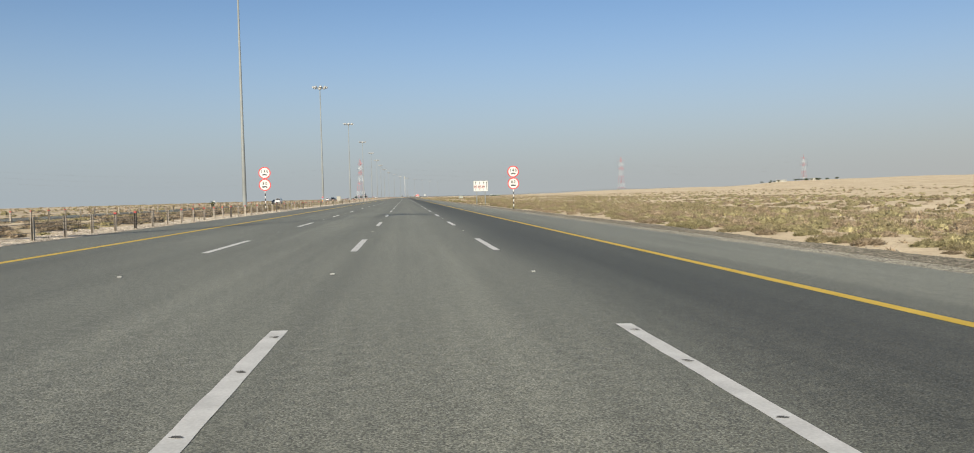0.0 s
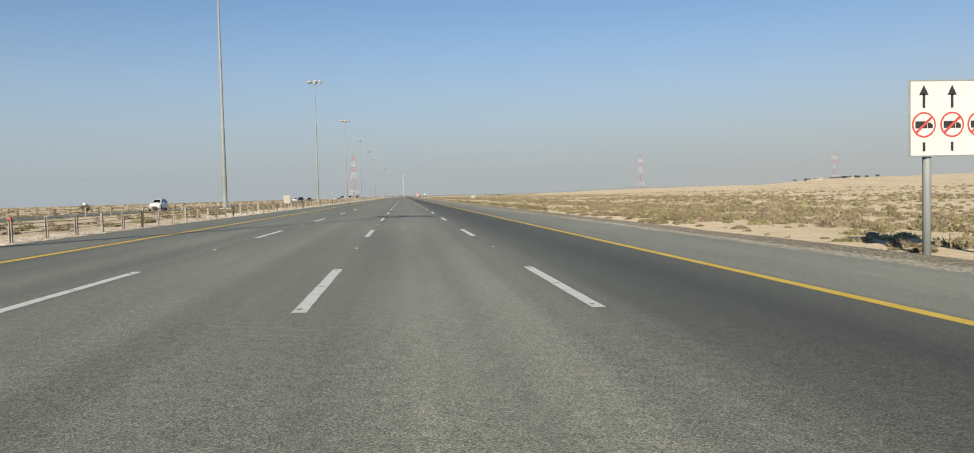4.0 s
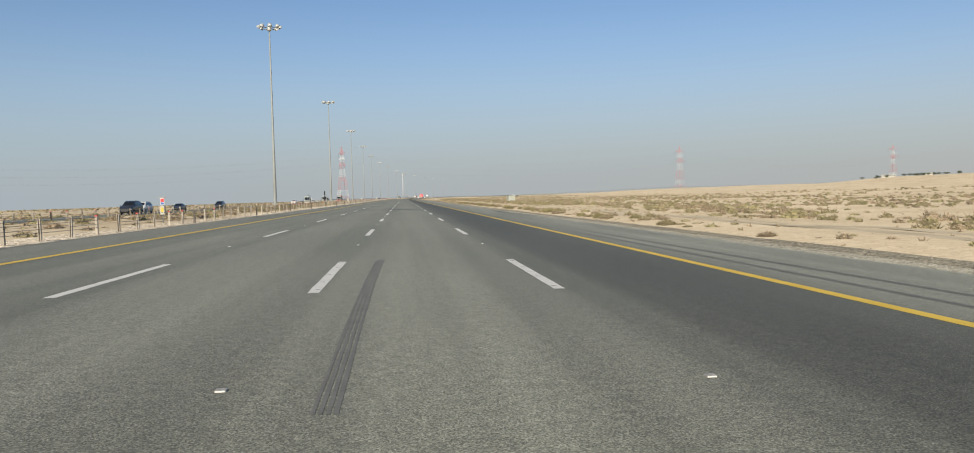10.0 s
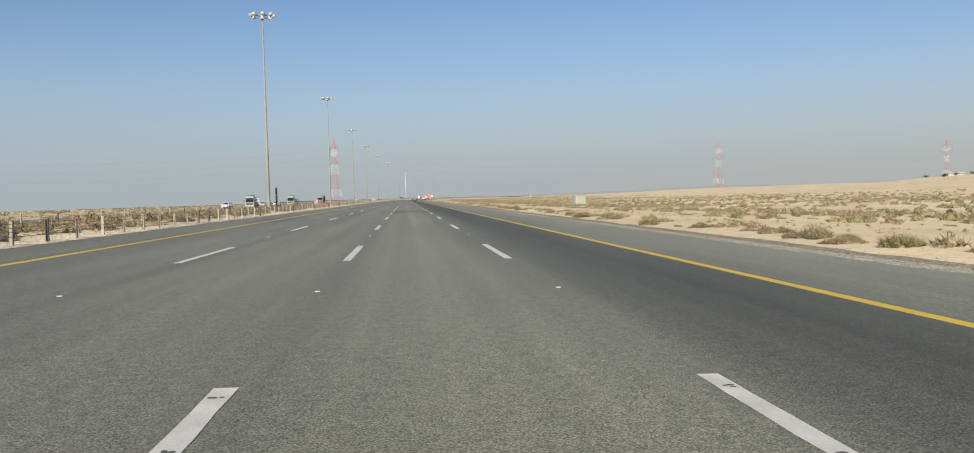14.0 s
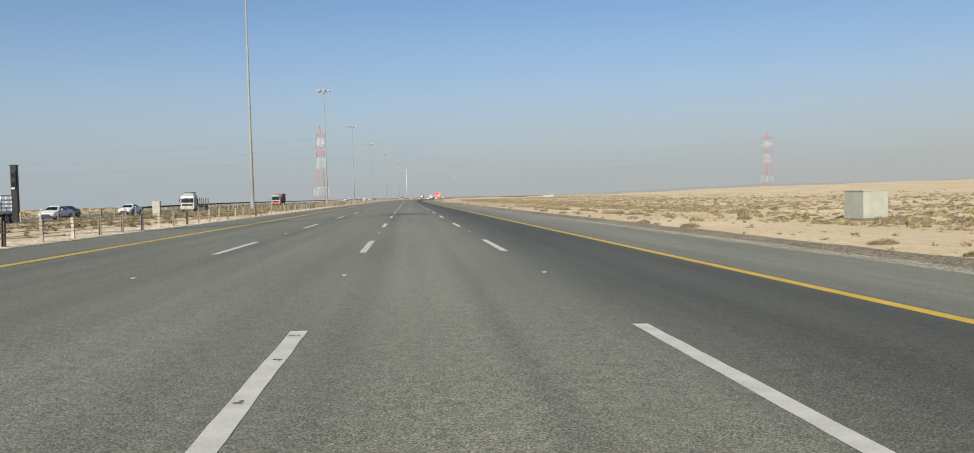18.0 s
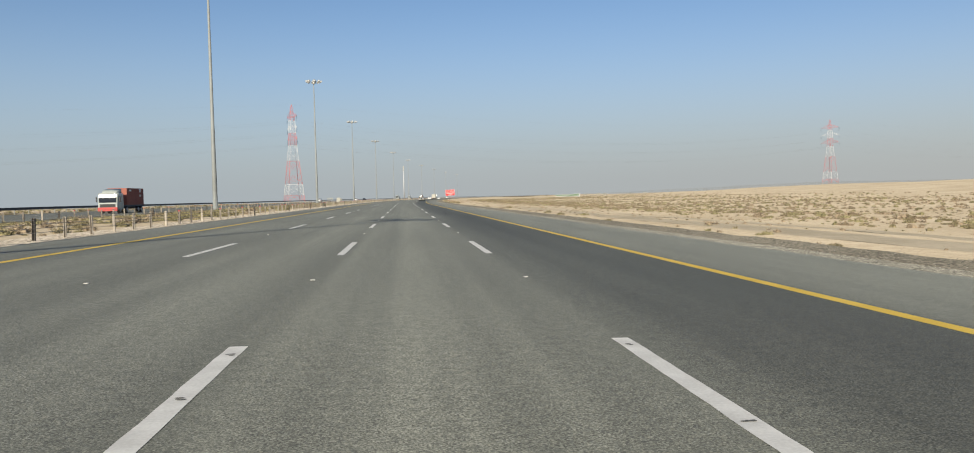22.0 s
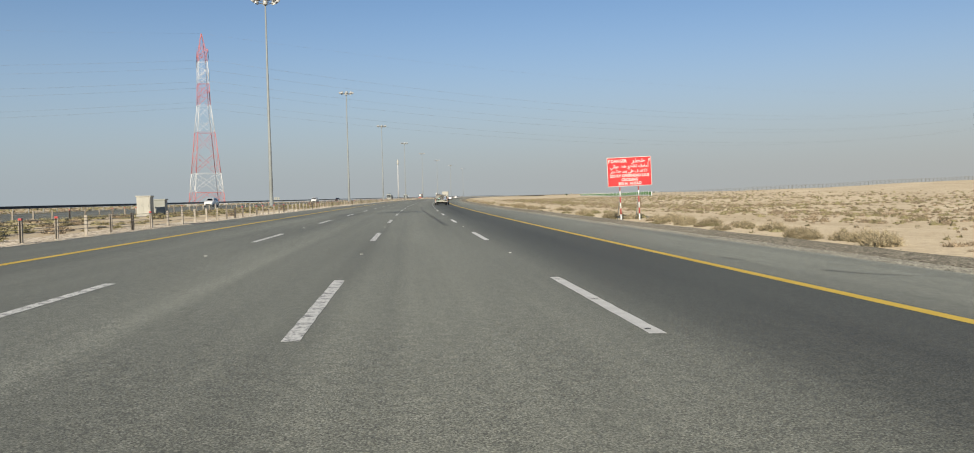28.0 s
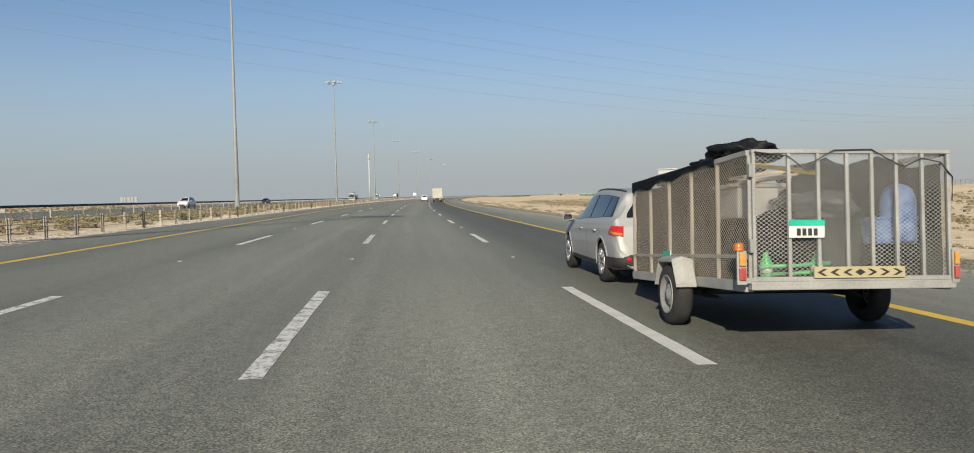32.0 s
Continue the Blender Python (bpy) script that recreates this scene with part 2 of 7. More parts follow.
GALVANISED = material("galvanised_steel", (0.225, 0.23, 0.215), (0.315, 0.32, 0.30), scale=1.2, rough=0.62, metal=0.2, bump=0.1)
MAST_STEEL = material("mast_steel", (0.215, 0.232, 0.228), (0.285, 0.303, 0.298), scale=0.8, rough=0.6, bump=0.05)
LAMP_BODY = material("lamp_housing", (0.42, 0.42, 0.40), (0.6, 0.6, 0.58), scale=3, rough=0.45, metal=0.2)
LAMP_GLASS = material("lamp_glass", (0.55, 0.57, 0.58), rough=0.15)
CONCRETE = material("concrete", (0.36, 0.345, 0.315), (0.48, 0.46, 0.415), scale=1.5, rough=0.9, bump=0.3)
RED_PAINT = material("red_paint", (0.42, 0.05, 0.045), (0.52, 0.08, 0.07), scale=2, rough=0.6)
# pylon red is washed out: distance haze put into the paint colour
PYLON_RED = material("hazed_red_paint", (0.54, 0.17, 0.17), (0.62, 0.22, 0.215), scale=0.4, rough=0.7)
PYLON_WHITE = material("chalky_white_paint", (0.66, 0.66, 0.65), (0.78, 0.78, 0.76), scale=0.4, rough=0.7)
WIRE = material("conductor_wire", (0.2, 0.21, 0.22), rough=0.6)
WHITE_PAINT = material("white_paint", (0.66, 0.66, 0.64), (0.8, 0.8, 0.78), scale=1.5, rough=0.5, bump=0.05)
SIGN_WHITE = material("sign_white", (0.58, 0.58, 0.56), (0.66, 0.66, 0.64), scale=1, rough=0.4)
SIGN_RED = material("sign_red", (0.62, 0.035, 0.04), (0.70, 0.05, 0.05), scale=0.8, rough=0.4)
BLACK_PAINT = material("black_paint", (0.018, 0.018, 0.018), (0.035, 0.035, 0.035), scale=2, rough=0.5)
POST_STEEL = material("weathered_channel_post", (0.30, 0.262, 0.215), (0.47, 0.42, 0.35), scale=4, rough=0.8, bump=0.2, each=0.25)
CREAM = material("cream_cabinet_paint", (0.38, 0.365, 0.315), (0.47, 0.455, 0.395), scale=1.3, rough=0.6, bump=0.05)
GREY_CABINET = material("grey_cabinet_paint", (0.26, 0.268, 0.242), (0.34, 0.35, 0.315), scale=1.3, rough=0.6)
DARK_SEAM = material("dark_seam", (0.05, 0.05, 0.05), rough=0.8)
ORANGE = material("orange_reflector", (0.42, 0.13, 0.025), rough=0.3)
GREEN_PAINT = material("green_fence_paint", (0.10, 0.26, 0.08), (0.16, 0.34, 0.12), scale=0.6, rough=0.7)
TYRE = material("tyre_rubber", (0.014, 0.014, 0.014), (0.03, 0.03, 0.03), scale=8, rough=0.85, bump=0.2)
RIM = material("wheel_rim", (0.36, 0.36, 0.37), (0.5, 0.5, 0.5), scale=10, rough=0.35, metal=0.7)
GLASS = glass_dark("tinted_window", (0.012, 0.014, 0.017))
PLASTIC = material("black_plastic", (0.02, 0.02, 0.021), (0.032, 0.032, 0.033), scale=20, rough=0.6)
TAIL_RED = material("tail_light_red", (0.38, 0.012, 0.015), (0.5, 0.025, 0.025), scale=12, rough=0.15)
TAIL_AMBER = material("tail_light_amber", (0.42, 0.15, 0.03), rough=0.2)
CLEAR_LAMP = material("clear_lamp", (0.6, 0.62, 0.63), rough=0.1)
SILVER_BODY = material("silver_car_paint", (0.33, 0.335, 0.335), (0.38, 0.385, 0.385), scale=0.8, rough=0.5, metal=0.3, spec=0.35)
TRUCK_BODY = material("pale_truck_paint", (0.34, 0.37, 0.345), (0.42, 0.45, 0.425), scale=0.8, rough=0.4)
WHITE_BODY = material("white_car_paint", (0.70, 0.70, 0.69), (0.77, 0.77, 0.76), scale=0.8, rough=0.25)
DARK_BODY = material("dark_car_paint", (0.02, 0.022, 0.028), (0.03, 0.032, 0.04), scale=0.8, rough=0.2)
CONTAINER_RED = material("container_red", (0.27, 0.075, 0.05), (0.36, 0.12, 0.085), scale=0.7, rough=0.65)


def leafy(name, dark, light):
    """Small dusty foliage: mottled in leaf-sized specks, each clump and blade a little different, with a rough surface.
    The dark specks paint the shaded gaps between leaves.
    """
    m = material(name, dark, light, scale=8, rough=0.9, bump=0.0, fine=34, spread=1.3, spec=0.1, each=0.15)
    n, l = m.node_tree.nodes, m.node_tree.links
    shader = n["Principled BSDF"]
    colour = shader.inputs["Base Color"].links[0].from_socket
    geo, span, hsv = n.new("ShaderNodeNewGeometry"), n.new("ShaderNodeMapRange"), n.new("ShaderNodeHueSaturation")
    span.inputs[3].default_value, span.inputs[4].default_value = 0.72, 1.25
    l.new(geo.outputs["Random Per Island"], span.inputs[0])
    l.new(span.outputs[0], hsv.inputs["Value"])
    l.new(colour, hsv.inputs["Color"])
    l.new(hsv.outputs[0], shader.inputs["Base Color"])
    where, tex, relief = n.new("ShaderNodeTexCoord"), n.new("ShaderNodeTexNoise"), n.new("ShaderNodeBump")
    colour = hsv.outputs[0]
    # cell tones put the dark gaps between leaves into the colour
    for size, low, high in ((42, 0.55, 1.45), (11, 0.72, 1.28)):
        cell, pick, tone, mul = n.new("ShaderNodeTexVoronoi"), n.new("ShaderNodeSeparateColor"), n.new("ShaderNodeMapRange"), n.new("ShaderNodeVectorMath")
        cell.inputs["Scale"].default_value = size
        tone.inputs[3].default_value, tone.inputs[4].default_value = low, high
        mul.operation = "MULTIPLY"
        l.new(where.outputs["Object"], cell.inputs["Vector"])
        l.new(cell.outputs["Color"], pick.inputs[0])
        l.new(pick.outputs[0], tone.inputs[0])
        l.new(colour, mul.inputs[0])
        l.new(tone.outputs[0], mul.inputs[1])
        colour = mul.outputs[0]
    l.new(colour, shader.inputs["Base Color"])
    tex.inputs["Scale"].default_value, tex.inputs["Detail"].default_value = 16, 3
    relief.inputs["Strength"].default_value, relief.inputs["Distance"].default_value = 0.9, 0.06
    l.new(where.outputs["Object"], tex.inputs["Vector"])
    l.new(tex.outputs["Fac"], relief.inputs["Height"])
    l.new(relief.outputs[0], shader.inputs["Normal"])
    return m


LEAF_GREEN = leafy("yellow_green_shrub", (0.115, 0.102, 0.056), (0.275, 0.243, 0.132))
LEAF_OLIVE = leafy("olive_shrub", (0.105, 0.090, 0.053), (0.25, 0.212, 0.124))
LEAF_STRAW = leafy("straw_brush", (0.16, 0.128, 0.078), (0.38, 0.32, 0.21))
LEAF_DRY = leafy("dry_shrub", (0.128, 0.099, 0.066), (0.295, 0.232, 0.158))
LEAF_TWIG = leafy("grey_brown_twigs", (0.13, 0.103, 0.075), (0.29, 0.24, 0.178))
TREE_LEAF = material("dark_tree_leaf", (0.035, 0.05, 0.02), (0.08, 0.10, 0.04), scale=1, rough=0.8, spec=0.2)
BARK = material("bark", (0.12, 0.09, 0.06), (0.2, 0.16, 0.11), scale=4, rough=0.95)


# ---- building helpers ----
def mesh_of(name, bm, mats):
    me = bpy.data.meshes.new(name)
    bm.to_mesh(me)
    bm.free()
    for m in mats if isinstance(mats, (list, tuple)) else [mats]:
        me.materials.append(m)
    return me


def part(name, bm, mats, parent=None, label="", m=None):
    """Links a bmesh (or a mesh) as one object under a thing."""
    me = bm if isinstance(bm, bpy.types.Mesh) else mesh_of(name, bm, mats)
    ob = new(name, me)
    ob.parent = parent
    if m is not None:
        ob.matrix_basis = m
    if label:
        tagged(ob, label)
    return ob


def thing(name, m, label, category, group="", kind=""):
    ob = new(name)
    ob.empty_display_size = 0.2
    ob.matrix_basis = m
    return tagged(ob, label, category, group, kind)


def box(bm, x0, x1, y0, y1, z0, z1, bevel=0.0, mat=0):
    r = bmesh.ops.create_cube(bm, size=1.0, matrix=Matrix.Translation(((x0 + x1) / 2, (y0 + y1) / 2, (z0 + z1) / 2)) @ Matrix.Diagonal((x1 - x0, y1 - y0, z1 - z0, 1)))
    faces = {f for v in r["verts"] for f in v.link_faces}
    if bevel:
        b = bmesh.ops.bevel(bm, geom=list({e for f in faces for e in f.edges}), offset=bevel, segments=2, profile=0.6, affect="EDGES")
        faces = {f for f in faces if f.is_valid} | set(b["faces"])
    for f in faces:
        f.material_index = mat
    return bm


def boxed(x0, x1, y0, y1, z0, z1, bevel=0.0):
    return box(bmesh.new(), x0, x1, y0, y1, z0, z1, bevel)


def rod(bm, a, b, r0, r1=None, n=8, mat=0):
    """A tapered bar from a to b."""
    a, b = Vector(a), Vector(b)
    r1 = r0 if r1 is None else r1
    turn = (b - a).to_track_quat("Z", "Y").to_matrix()
    rings = []
    for p, r in ((a, r0), (b, r1)):
        rings.append([bm.verts.new(p + turn @ Vector((r * math.cos(2 * math.pi * k / n), r * math.sin(2 * math.pi * k / n), 0))) for k in range(n)])
    for k in range(n):
        f = bm.faces.new((rings[0][k], rings[0][(k + 1) % n], rings[1][(k + 1) % n], rings[1][k]))
        f.material_index, f.smooth = mat, n > 5
    bm.faces.new(rings[0][::-1]).material_index = mat
    bm.faces.new(rings[1]).material_index = mat
    return bm


def tube(bm, points, r, n=4):
    """One continuous round bar through the points."""
    last = None
    for i, p in enumerate(points):
        a, c = points[max(0, i - 1)], points[min(len(points) - 1, i + 1)]
        turn = (Vector(c) - Vector(a)).to_track_quat("Z", "Y").to_matrix()
        ring = [bm.verts.new(Vector(p) + turn @ Vector((r * math.cos(2 * math.pi * k / n), r * math.sin(2 * math.pi * k / n), 0))) for k in range(n)]
        if last:
            for k in range(n):
                bm.faces.new((last[k], last[(k + 1) % n], ring[(k + 1) % n], ring[k])).smooth = True
        else:
            bm.faces.new(ring[::-1])
        last = ring
    bm.faces.new(last)
    return bm


def lathe(bm, rings, n=24, axis="Z", mat=0, smooth=True, caps=True):
    """A turned body: rings of (radius, height)."""
    out = []
    for r, z in rings:
        row = []
        for k in range(n):
            c, s = r * math.cos(2 * math.pi * k / n), r * math.sin(2 * math.pi * k / n)
            row.append(bm.verts.new((c, s, z) if axis == "Z" else (z, c, s) if axis == "X" else (c, z, s)))
        out.append(row)
    for a, b in zip(out, out[1:]):
        for k in range(n):
            f = bm.faces.new((a[k], a[(k + 1) % n], b[(k + 1) % n], b[k]))
            f.material_index, f.smooth = mat, smooth
    if caps:
        bm.faces.new(out[0][::-1]).material_index = mat
        bm.faces.new(out[-1]).material_index = mat
    return bm


def plate(bm, points, thick, mat=0):
    """A flat outline of (x, z) points, set upright facing -y, with thickness towards +y."""
    front = [bm.verts.new((x, 0, z)) for x, z in points]
    back = [bm.verts.new((x, thick, z)) for x, z in points]
    bm.faces.new(front).material_index = mat
    bm.faces.new(back[::-1]).material_index = mat
    n = len(points)
    for k in range(n):
        bm.faces.new((front[k], back[k], back[(k + 1) % n], front[(k + 1) % n])).material_index = mat
    bmesh.ops.recalc_face_normals(bm, faces=bm.faces)
    return bm


def disc_points(r, cx=0, cz=0, n=40):
    return [(cx + r * math.cos(2 * math.pi * k / n), cz + r * math.sin(2 * math.pi * k / n)) for k in range(n)]


def lettering(text, size, parent, mat, x, y, z, name="lettering", width=None, bold=0.0):
    """Raised letters facing -y, centred at (x, z)."""
    cu = bpy.data.curves.new(name, "FONT")
    cu.body, cu.size, cu.align_x, cu.align_y, cu.extrude, cu.resolution_u = text, size, "CENTER", "CENTER", 0.002, 3
    cu.offset = bold
    temp = bpy.data.objects.new(name, cu)
    scene.collection.objects.link(temp)
    bpy.context.view_layer.update()
    me = bpy.data.meshes.new_from_object(temp)
    bpy.data.objects.remove(temp)
    me.materials.clear()
    me.materials.append(mat)
    ob = new(name, me)
    ob.parent = parent
    xs = [v.co.x for v in me.vertices]
    k = width / max(0.01, max(xs) - min(xs)) if width else 1
    ob.matrix_basis = pose(x, y, z, 90) @ Matrix.Diagonal((k, 1, 1, 1))
    return ob


def sheet(name, us, ys, height, mat, label, category, uv=True, smooth=True, colour=None):
    """A surface laid along the road: columns at us, rows at ys."""
    verts = [(u + bend(y), y, height(u, y)) for y in ys for u in us]
    nu = len(us)
    faces = [(j * nu + i, j * nu + i + 1, (j + 1) * nu + i + 1, (j + 1) * nu + i) for j in range(len(ys) - 1) for i in range(nu - 1)]
    me = bpy.data.meshes.new(name)
    me.from_pydata(verts, [], faces)
    if uv:
        layer = me.uv_layers.new(name="road")
        flat = np.array([(u, y) for y in ys for u in us], np.float32)
        index = np.empty(len(me.loops), np.int32)
        me.loops.foreach_get("vertex_index", index)
        layer.data.foreach_set("uv", flat[index].ravel())
    me.materials.append(mat)
    if smooth:
        me.polygons.foreach_set("use_smooth", [True] * len(me.polygons))
    ob = new(name, me)
    return tagged(ob, label, category, kind="structure")


def steps(*runs):
    out = []
    for a, b, d in runs:
        k = max(1, round((b - a) / d))
        out += [a + (b - a) * i / k for i in range(k)]
    return out + [runs[-1][1]]


def smooth_step(a, b, v):
    t = min(1, max(0, (v - a) / (b - a)))
    return t * t * (3 - 2 * t)


# ---- ground, roads and markings ----
LEFT_EDGE, RIGHT_EDGE = -11.6, 9.9
FAR_NEAR, FAR_EDGE = -27.2, -49.5
OPPOSITE_LEVEL = 0.15


def road_z(u):
    return -CROSSFALL * u


def opposite_z(u, y):
    lean = 0.012 * smooth_step(600, 800, y) - 0.018 * (1 - smooth_step(600, 800, y))
    return OPPOSITE_LEVEL + lean * (FAR_NEAR - u)


def ground_z(u, y):
    bump = noise.noise((u * 0.09, y * 0.09, 0)) * 0.16 + noise.noise((u * 0.4, y * 0.4, 3)) * 0.04
    if u > RIGHT_EDGE:
        x = u + bend(y) * 0.5
        z = -0.31 + 0.06 * smooth_step(12.0, 13.2, u) - 0.75 * smooth_step(13, 32, u) - 0.35 * smooth_step(32, 50, u) + (4.2 + 2.0 * smooth_step(1000, 1250, y)) * smooth_step(70, 370, x)
        z += (6.6 * smooth_step(490, 640, x) + 4.5 * smooth_step(600, 820, x)) * (1 - smooth_step(1262, 1345, y))
        z += 8.0 * math.exp(-((x - 772.6) ** 2 + (y - 1509) ** 2) / 3200)
        z += (noise.noise((u * 0.02, y * 0.02, 7)) * 0.7) * smooth_step(20, 80, u) + noise.noise((u * 0.006, y * 0.006, 9)) * 2.2 * smooth_step(180, 500, u)
        # the sand falls away behind the fence on the rise
        beyond = y - 1279 - 0.13 * (x - 134)
        z -= (z + 1.5) * smooth_step(6, 170, beyond) * smooth_step(60, 130, x) * max(1 - smooth_step(640, 740, x), smooth_step(1540, 1640, y))
        z -= 0.55 * math.exp(-((u - 42) ** 2 + (y - 611) ** 2) / 300)
        return z + bump * smooth_step(11.5, 16, u)
    if u >= LEFT_EDGE:
        return road_z(u) - 0.12
    if u > FAR_NEAR:
        k = min(1, (LEFT_EDGE - u) / 3, (u - FAR_NEAR) / 3)
        return 0.19 + 0.12 * k + bump * 0.6 * k
    if u >= FAR_EDGE:
        return min(opposite_z(FAR_NEAR, y), opposite_z(FAR_EDGE, y), opposite_z(u, y)) - 0.12
    z = opposite_z(FAR_EDGE, y) - 0.06 - 1.2 * smooth_step(50, 75, -u)
    return z - 0.0048 * max(0, -u - 80) + bump + noise.noise((u * 0.02, y * 0.02, 5)) * 0.5 * smooth_step(60, 140, -u)


ys_ground = steps((-1500, -100, 100), (-100, 1400, 5), (1400, 2400, 25), (2400, 4400, 200))
us_ground = steps((-4300, -600, 200), (-600, -120, 20), (-120, -50, 5), (-50, -27.2, 5.575), (-27.2, -11.6, 1.3), (-11.6, 9.9, 5.375), (9.9, 16, 0.9),
                  (16, 50, 2.2), (50, 160, 6), (160, 900, 18), (900, 4300, 200))
sheet("ground", us_ground, ys_ground, ground_z, SAND, "pale desert sand with low dunes", "ground", uv=False)

ys_road = steps((-120, 820, 20), (820, 2300, 10), (2300, 3600, 100))
road = sheet("road", [LEFT_EDGE, -8.6, -5, -1.3, 2.3, 6, RIGHT_EDGE], ys_road, lambda u, y: road_z(u), ASPHALT, "worn grey four-lane asphalt carriageway", "road")
opposite = sheet("road_opposite", [FAR_EDGE, -45, -40, -35, -31, FAR_NEAR], ys_road, opposite_z, ASPHALT_FAR, "grey asphalt of the opposite carriageway", "road")


def strip(name, u0, u1, y0, y1, mat, parent, lift=0.004, step=10.0, label="", level=None):
    level = level or (lambda u, y: road_z(u))
    ys = steps((y0, y1, step))
    bm = bmesh.new()
    rows_ = [[bm.verts.new((u + bend(y), y, level(u, y) + lift)) for u in (u0, u1)] for y in ys]
    for a, b in zip(rows_, rows_[1:]):
        bm.faces.new((a[0], a[1], b[1], b[0]))
    return part(name, bm, mat, parent, label)


YELLOW_LEFT, YELLOW_RIGHT = -8.64, 5.97
strip("edge_line", YELLOW_LEFT - 0.11, YELLOW_LEFT + 0.11, -120, 2600, YELLOW_LINE, road, label="solid yellow edge line")
strip("edge_line", YELLOW_RIGHT - 0.11, YELLOW_RIGHT + 0.11, -120, 2600, YELLOW_LINE, road, label="solid yellow edge line")
strip("edge_line", FAR_NEAR - 3.2, FAR_NEAR - 3.0, -120, 2600, YELLOW_LINE, opposite, level=opposite_z)
strip("edge_line", FAR_EDGE + 3.0, FAR_EDGE + 3.2, -120, 2600, YELLOW_LINE, opposite, level=opposite_z)

# dashes: 5.8 m long every 18 m
DASH, PERIOD, FIRST = 5.8, 18.0, 2.75
dash_rng = random.Random(3)


def dash_mesh(name, mat, scars, seed):
    """A painted dash with small scraped patches across it."""
    rng = random.Random(seed)
    bm = bmesh.new()
    w = 0.088
    n = 18
    left = [bm.verts.new((-w + rng.uniform(-0.006, 0.006), DASH * k / n, 0.004)) for k in range(n + 1)]
    right = [bm.verts.new((w + rng.uniform(-0.006, 0.006), DASH * k / n, 0.004)) for k in range(n + 1)]
    for k in range(n):
        bm.faces.new((left[k], right[k], right[k + 1], left[k + 1]))
    for k in range(scars):
        y = 0.35 + k * (DASH - 0.7) / max(1, scars - 1) + rng.uniform(-0.1, 0.1)
        for _ in range(3):
            x, yy, a, b = rng.uniform(-0.035, 0.035), y + rng.uniform(-0.03, 0.03), rng.uniform(0.02, 0.045), rng.uniform(0.012, 0.03)
            ring = [bm.verts.new((x + a * math.cos(q) * rng.uniform(0.7, 1.2), yy + b * math.sin(q) * rng.uniform(0.7, 1.2), 0.007 + 0.0005 * _)) for q in (0, 1.05, 2.1, 3.14, 4.2, 5.24)]
            bm.faces.new(ring).material_index = 1
    return mesh_of(name, bm, [mat, SCAR])


DASHES = [dash_mesh("lane_dash", WHITE_LINE, s, i) for i, s in enumerate((0, 4, 5, 3))]
WORN_DASHES = [dash_mesh("lane_dash", WORN_LINE, 0, 9)]
for u in (-4.97, -1.30, 2.345):
    for k in range(-3, 90):
        y = FIRST + PERIOD * k
        worn = u == -1.30 and 850 < y < 1100 or u == -4.97 and 860 < y < 1000
        m = spot(u, y, road_z(u)) @ Matrix.Rotation(math.atan(CROSSFALL), 4, "Y")
        part("lane_dash", dash_rng.choice(WORN_DASHES if worn else DASHES), None, road, m=m)
for u in (-42.9, -38.9, -34.6):
    for k in range(-3, 90):
        y = FIRST + 7 + PERIOD * k
        part("lane_dash", DASHES[0], None, opposite, m=spot(u, y, opposite_z(u, y)))


# studs between the dashes
STUD_GREY = material("dirty_stud", (0.20, 0.20, 0.19), (0.34, 0.34, 0.32), scale=30, rough=0.7)


def stud_mesh():
    bm = bmesh.new()
    box(bm, -0.042, 0.042, -0.04, 0.04, -0.01, 0.014, 0.008)
    box(bm, -0.034, 0.034, -0.047, -0.041, 0.001, 0.011, 0, 1)
    return mesh_of("road_stud", bm, [STUD_GREY, WHITE_LINE])


STUD = stud_mesh()
for u in (-4.97, -1.30, 2.345):
    for k in range(-1, 66):
        y = FIRST + PERIOD * k + 12.0
        part("road_stud", STUD, None, road, m=spot(u, y, road_z(u)))


# tyre marks
def mark(points, width, treads, label, mat=None):
    bm = bmesh.new()
    rng = random.Random(len(points))
    for j in range(treads):
        off = (j - (treads - 1) / 2) * width / treads
        rows_ = []
        for i in range(len(points) * 8 - 7):
            k, f = min(i // 8, len(points) - 2), 0
            f = i / 8 - k
            u = points[k][0] * (1 - f) + points[k + 1][0] * f + off
            y = points[k][1] * (1 - f) + points[k + 1][1] * f
            h = width / treads * 0.36 * rng.uniform(0.7, 1.15)
            rows_.append([bm.verts.new((q + bend(y), y, road_z(q) + 0.003)) for q in (u - h, u + h)])
        for a, b in zip(rows_, rows_[1:]):
            bm.faces.new((a[0], a[1], b[1], b[0]))
    return part("tyre_mark", bm, mat or RUBBER_MARK, road, label)


mark([(1.62, 898.6), (1.55, 901), (1.5, 905), (1.4, 913), (1.05, 931), (0.88, 939), (0.74, 950), (0.68, 962), (0.72, 972), (0.73, 976)], 0.22, 4, "long dark rubber skid mark")
mark([(0.7, 961.4), (0.5, 961.5), (0.2, 961.1), (0.0, 960.4)], 0.16, 2, "short curved rubber mark")
mark([(4.05, 926), (4.15, 929), (4.2, 935), (4.25, 942), (4.3, 955), (4.3, 975), (4.3, 988)], 0.3, 2, "long dark tyre streak in the slow lane", RUBBER_DARK)
mark([(4.25, 749), (4.15, 745), (4.05, 741), (3.88, 738), (3.7, 733)], 0.22, 3, "dark rubber streak in the slow lane", RUBBER_DARK)
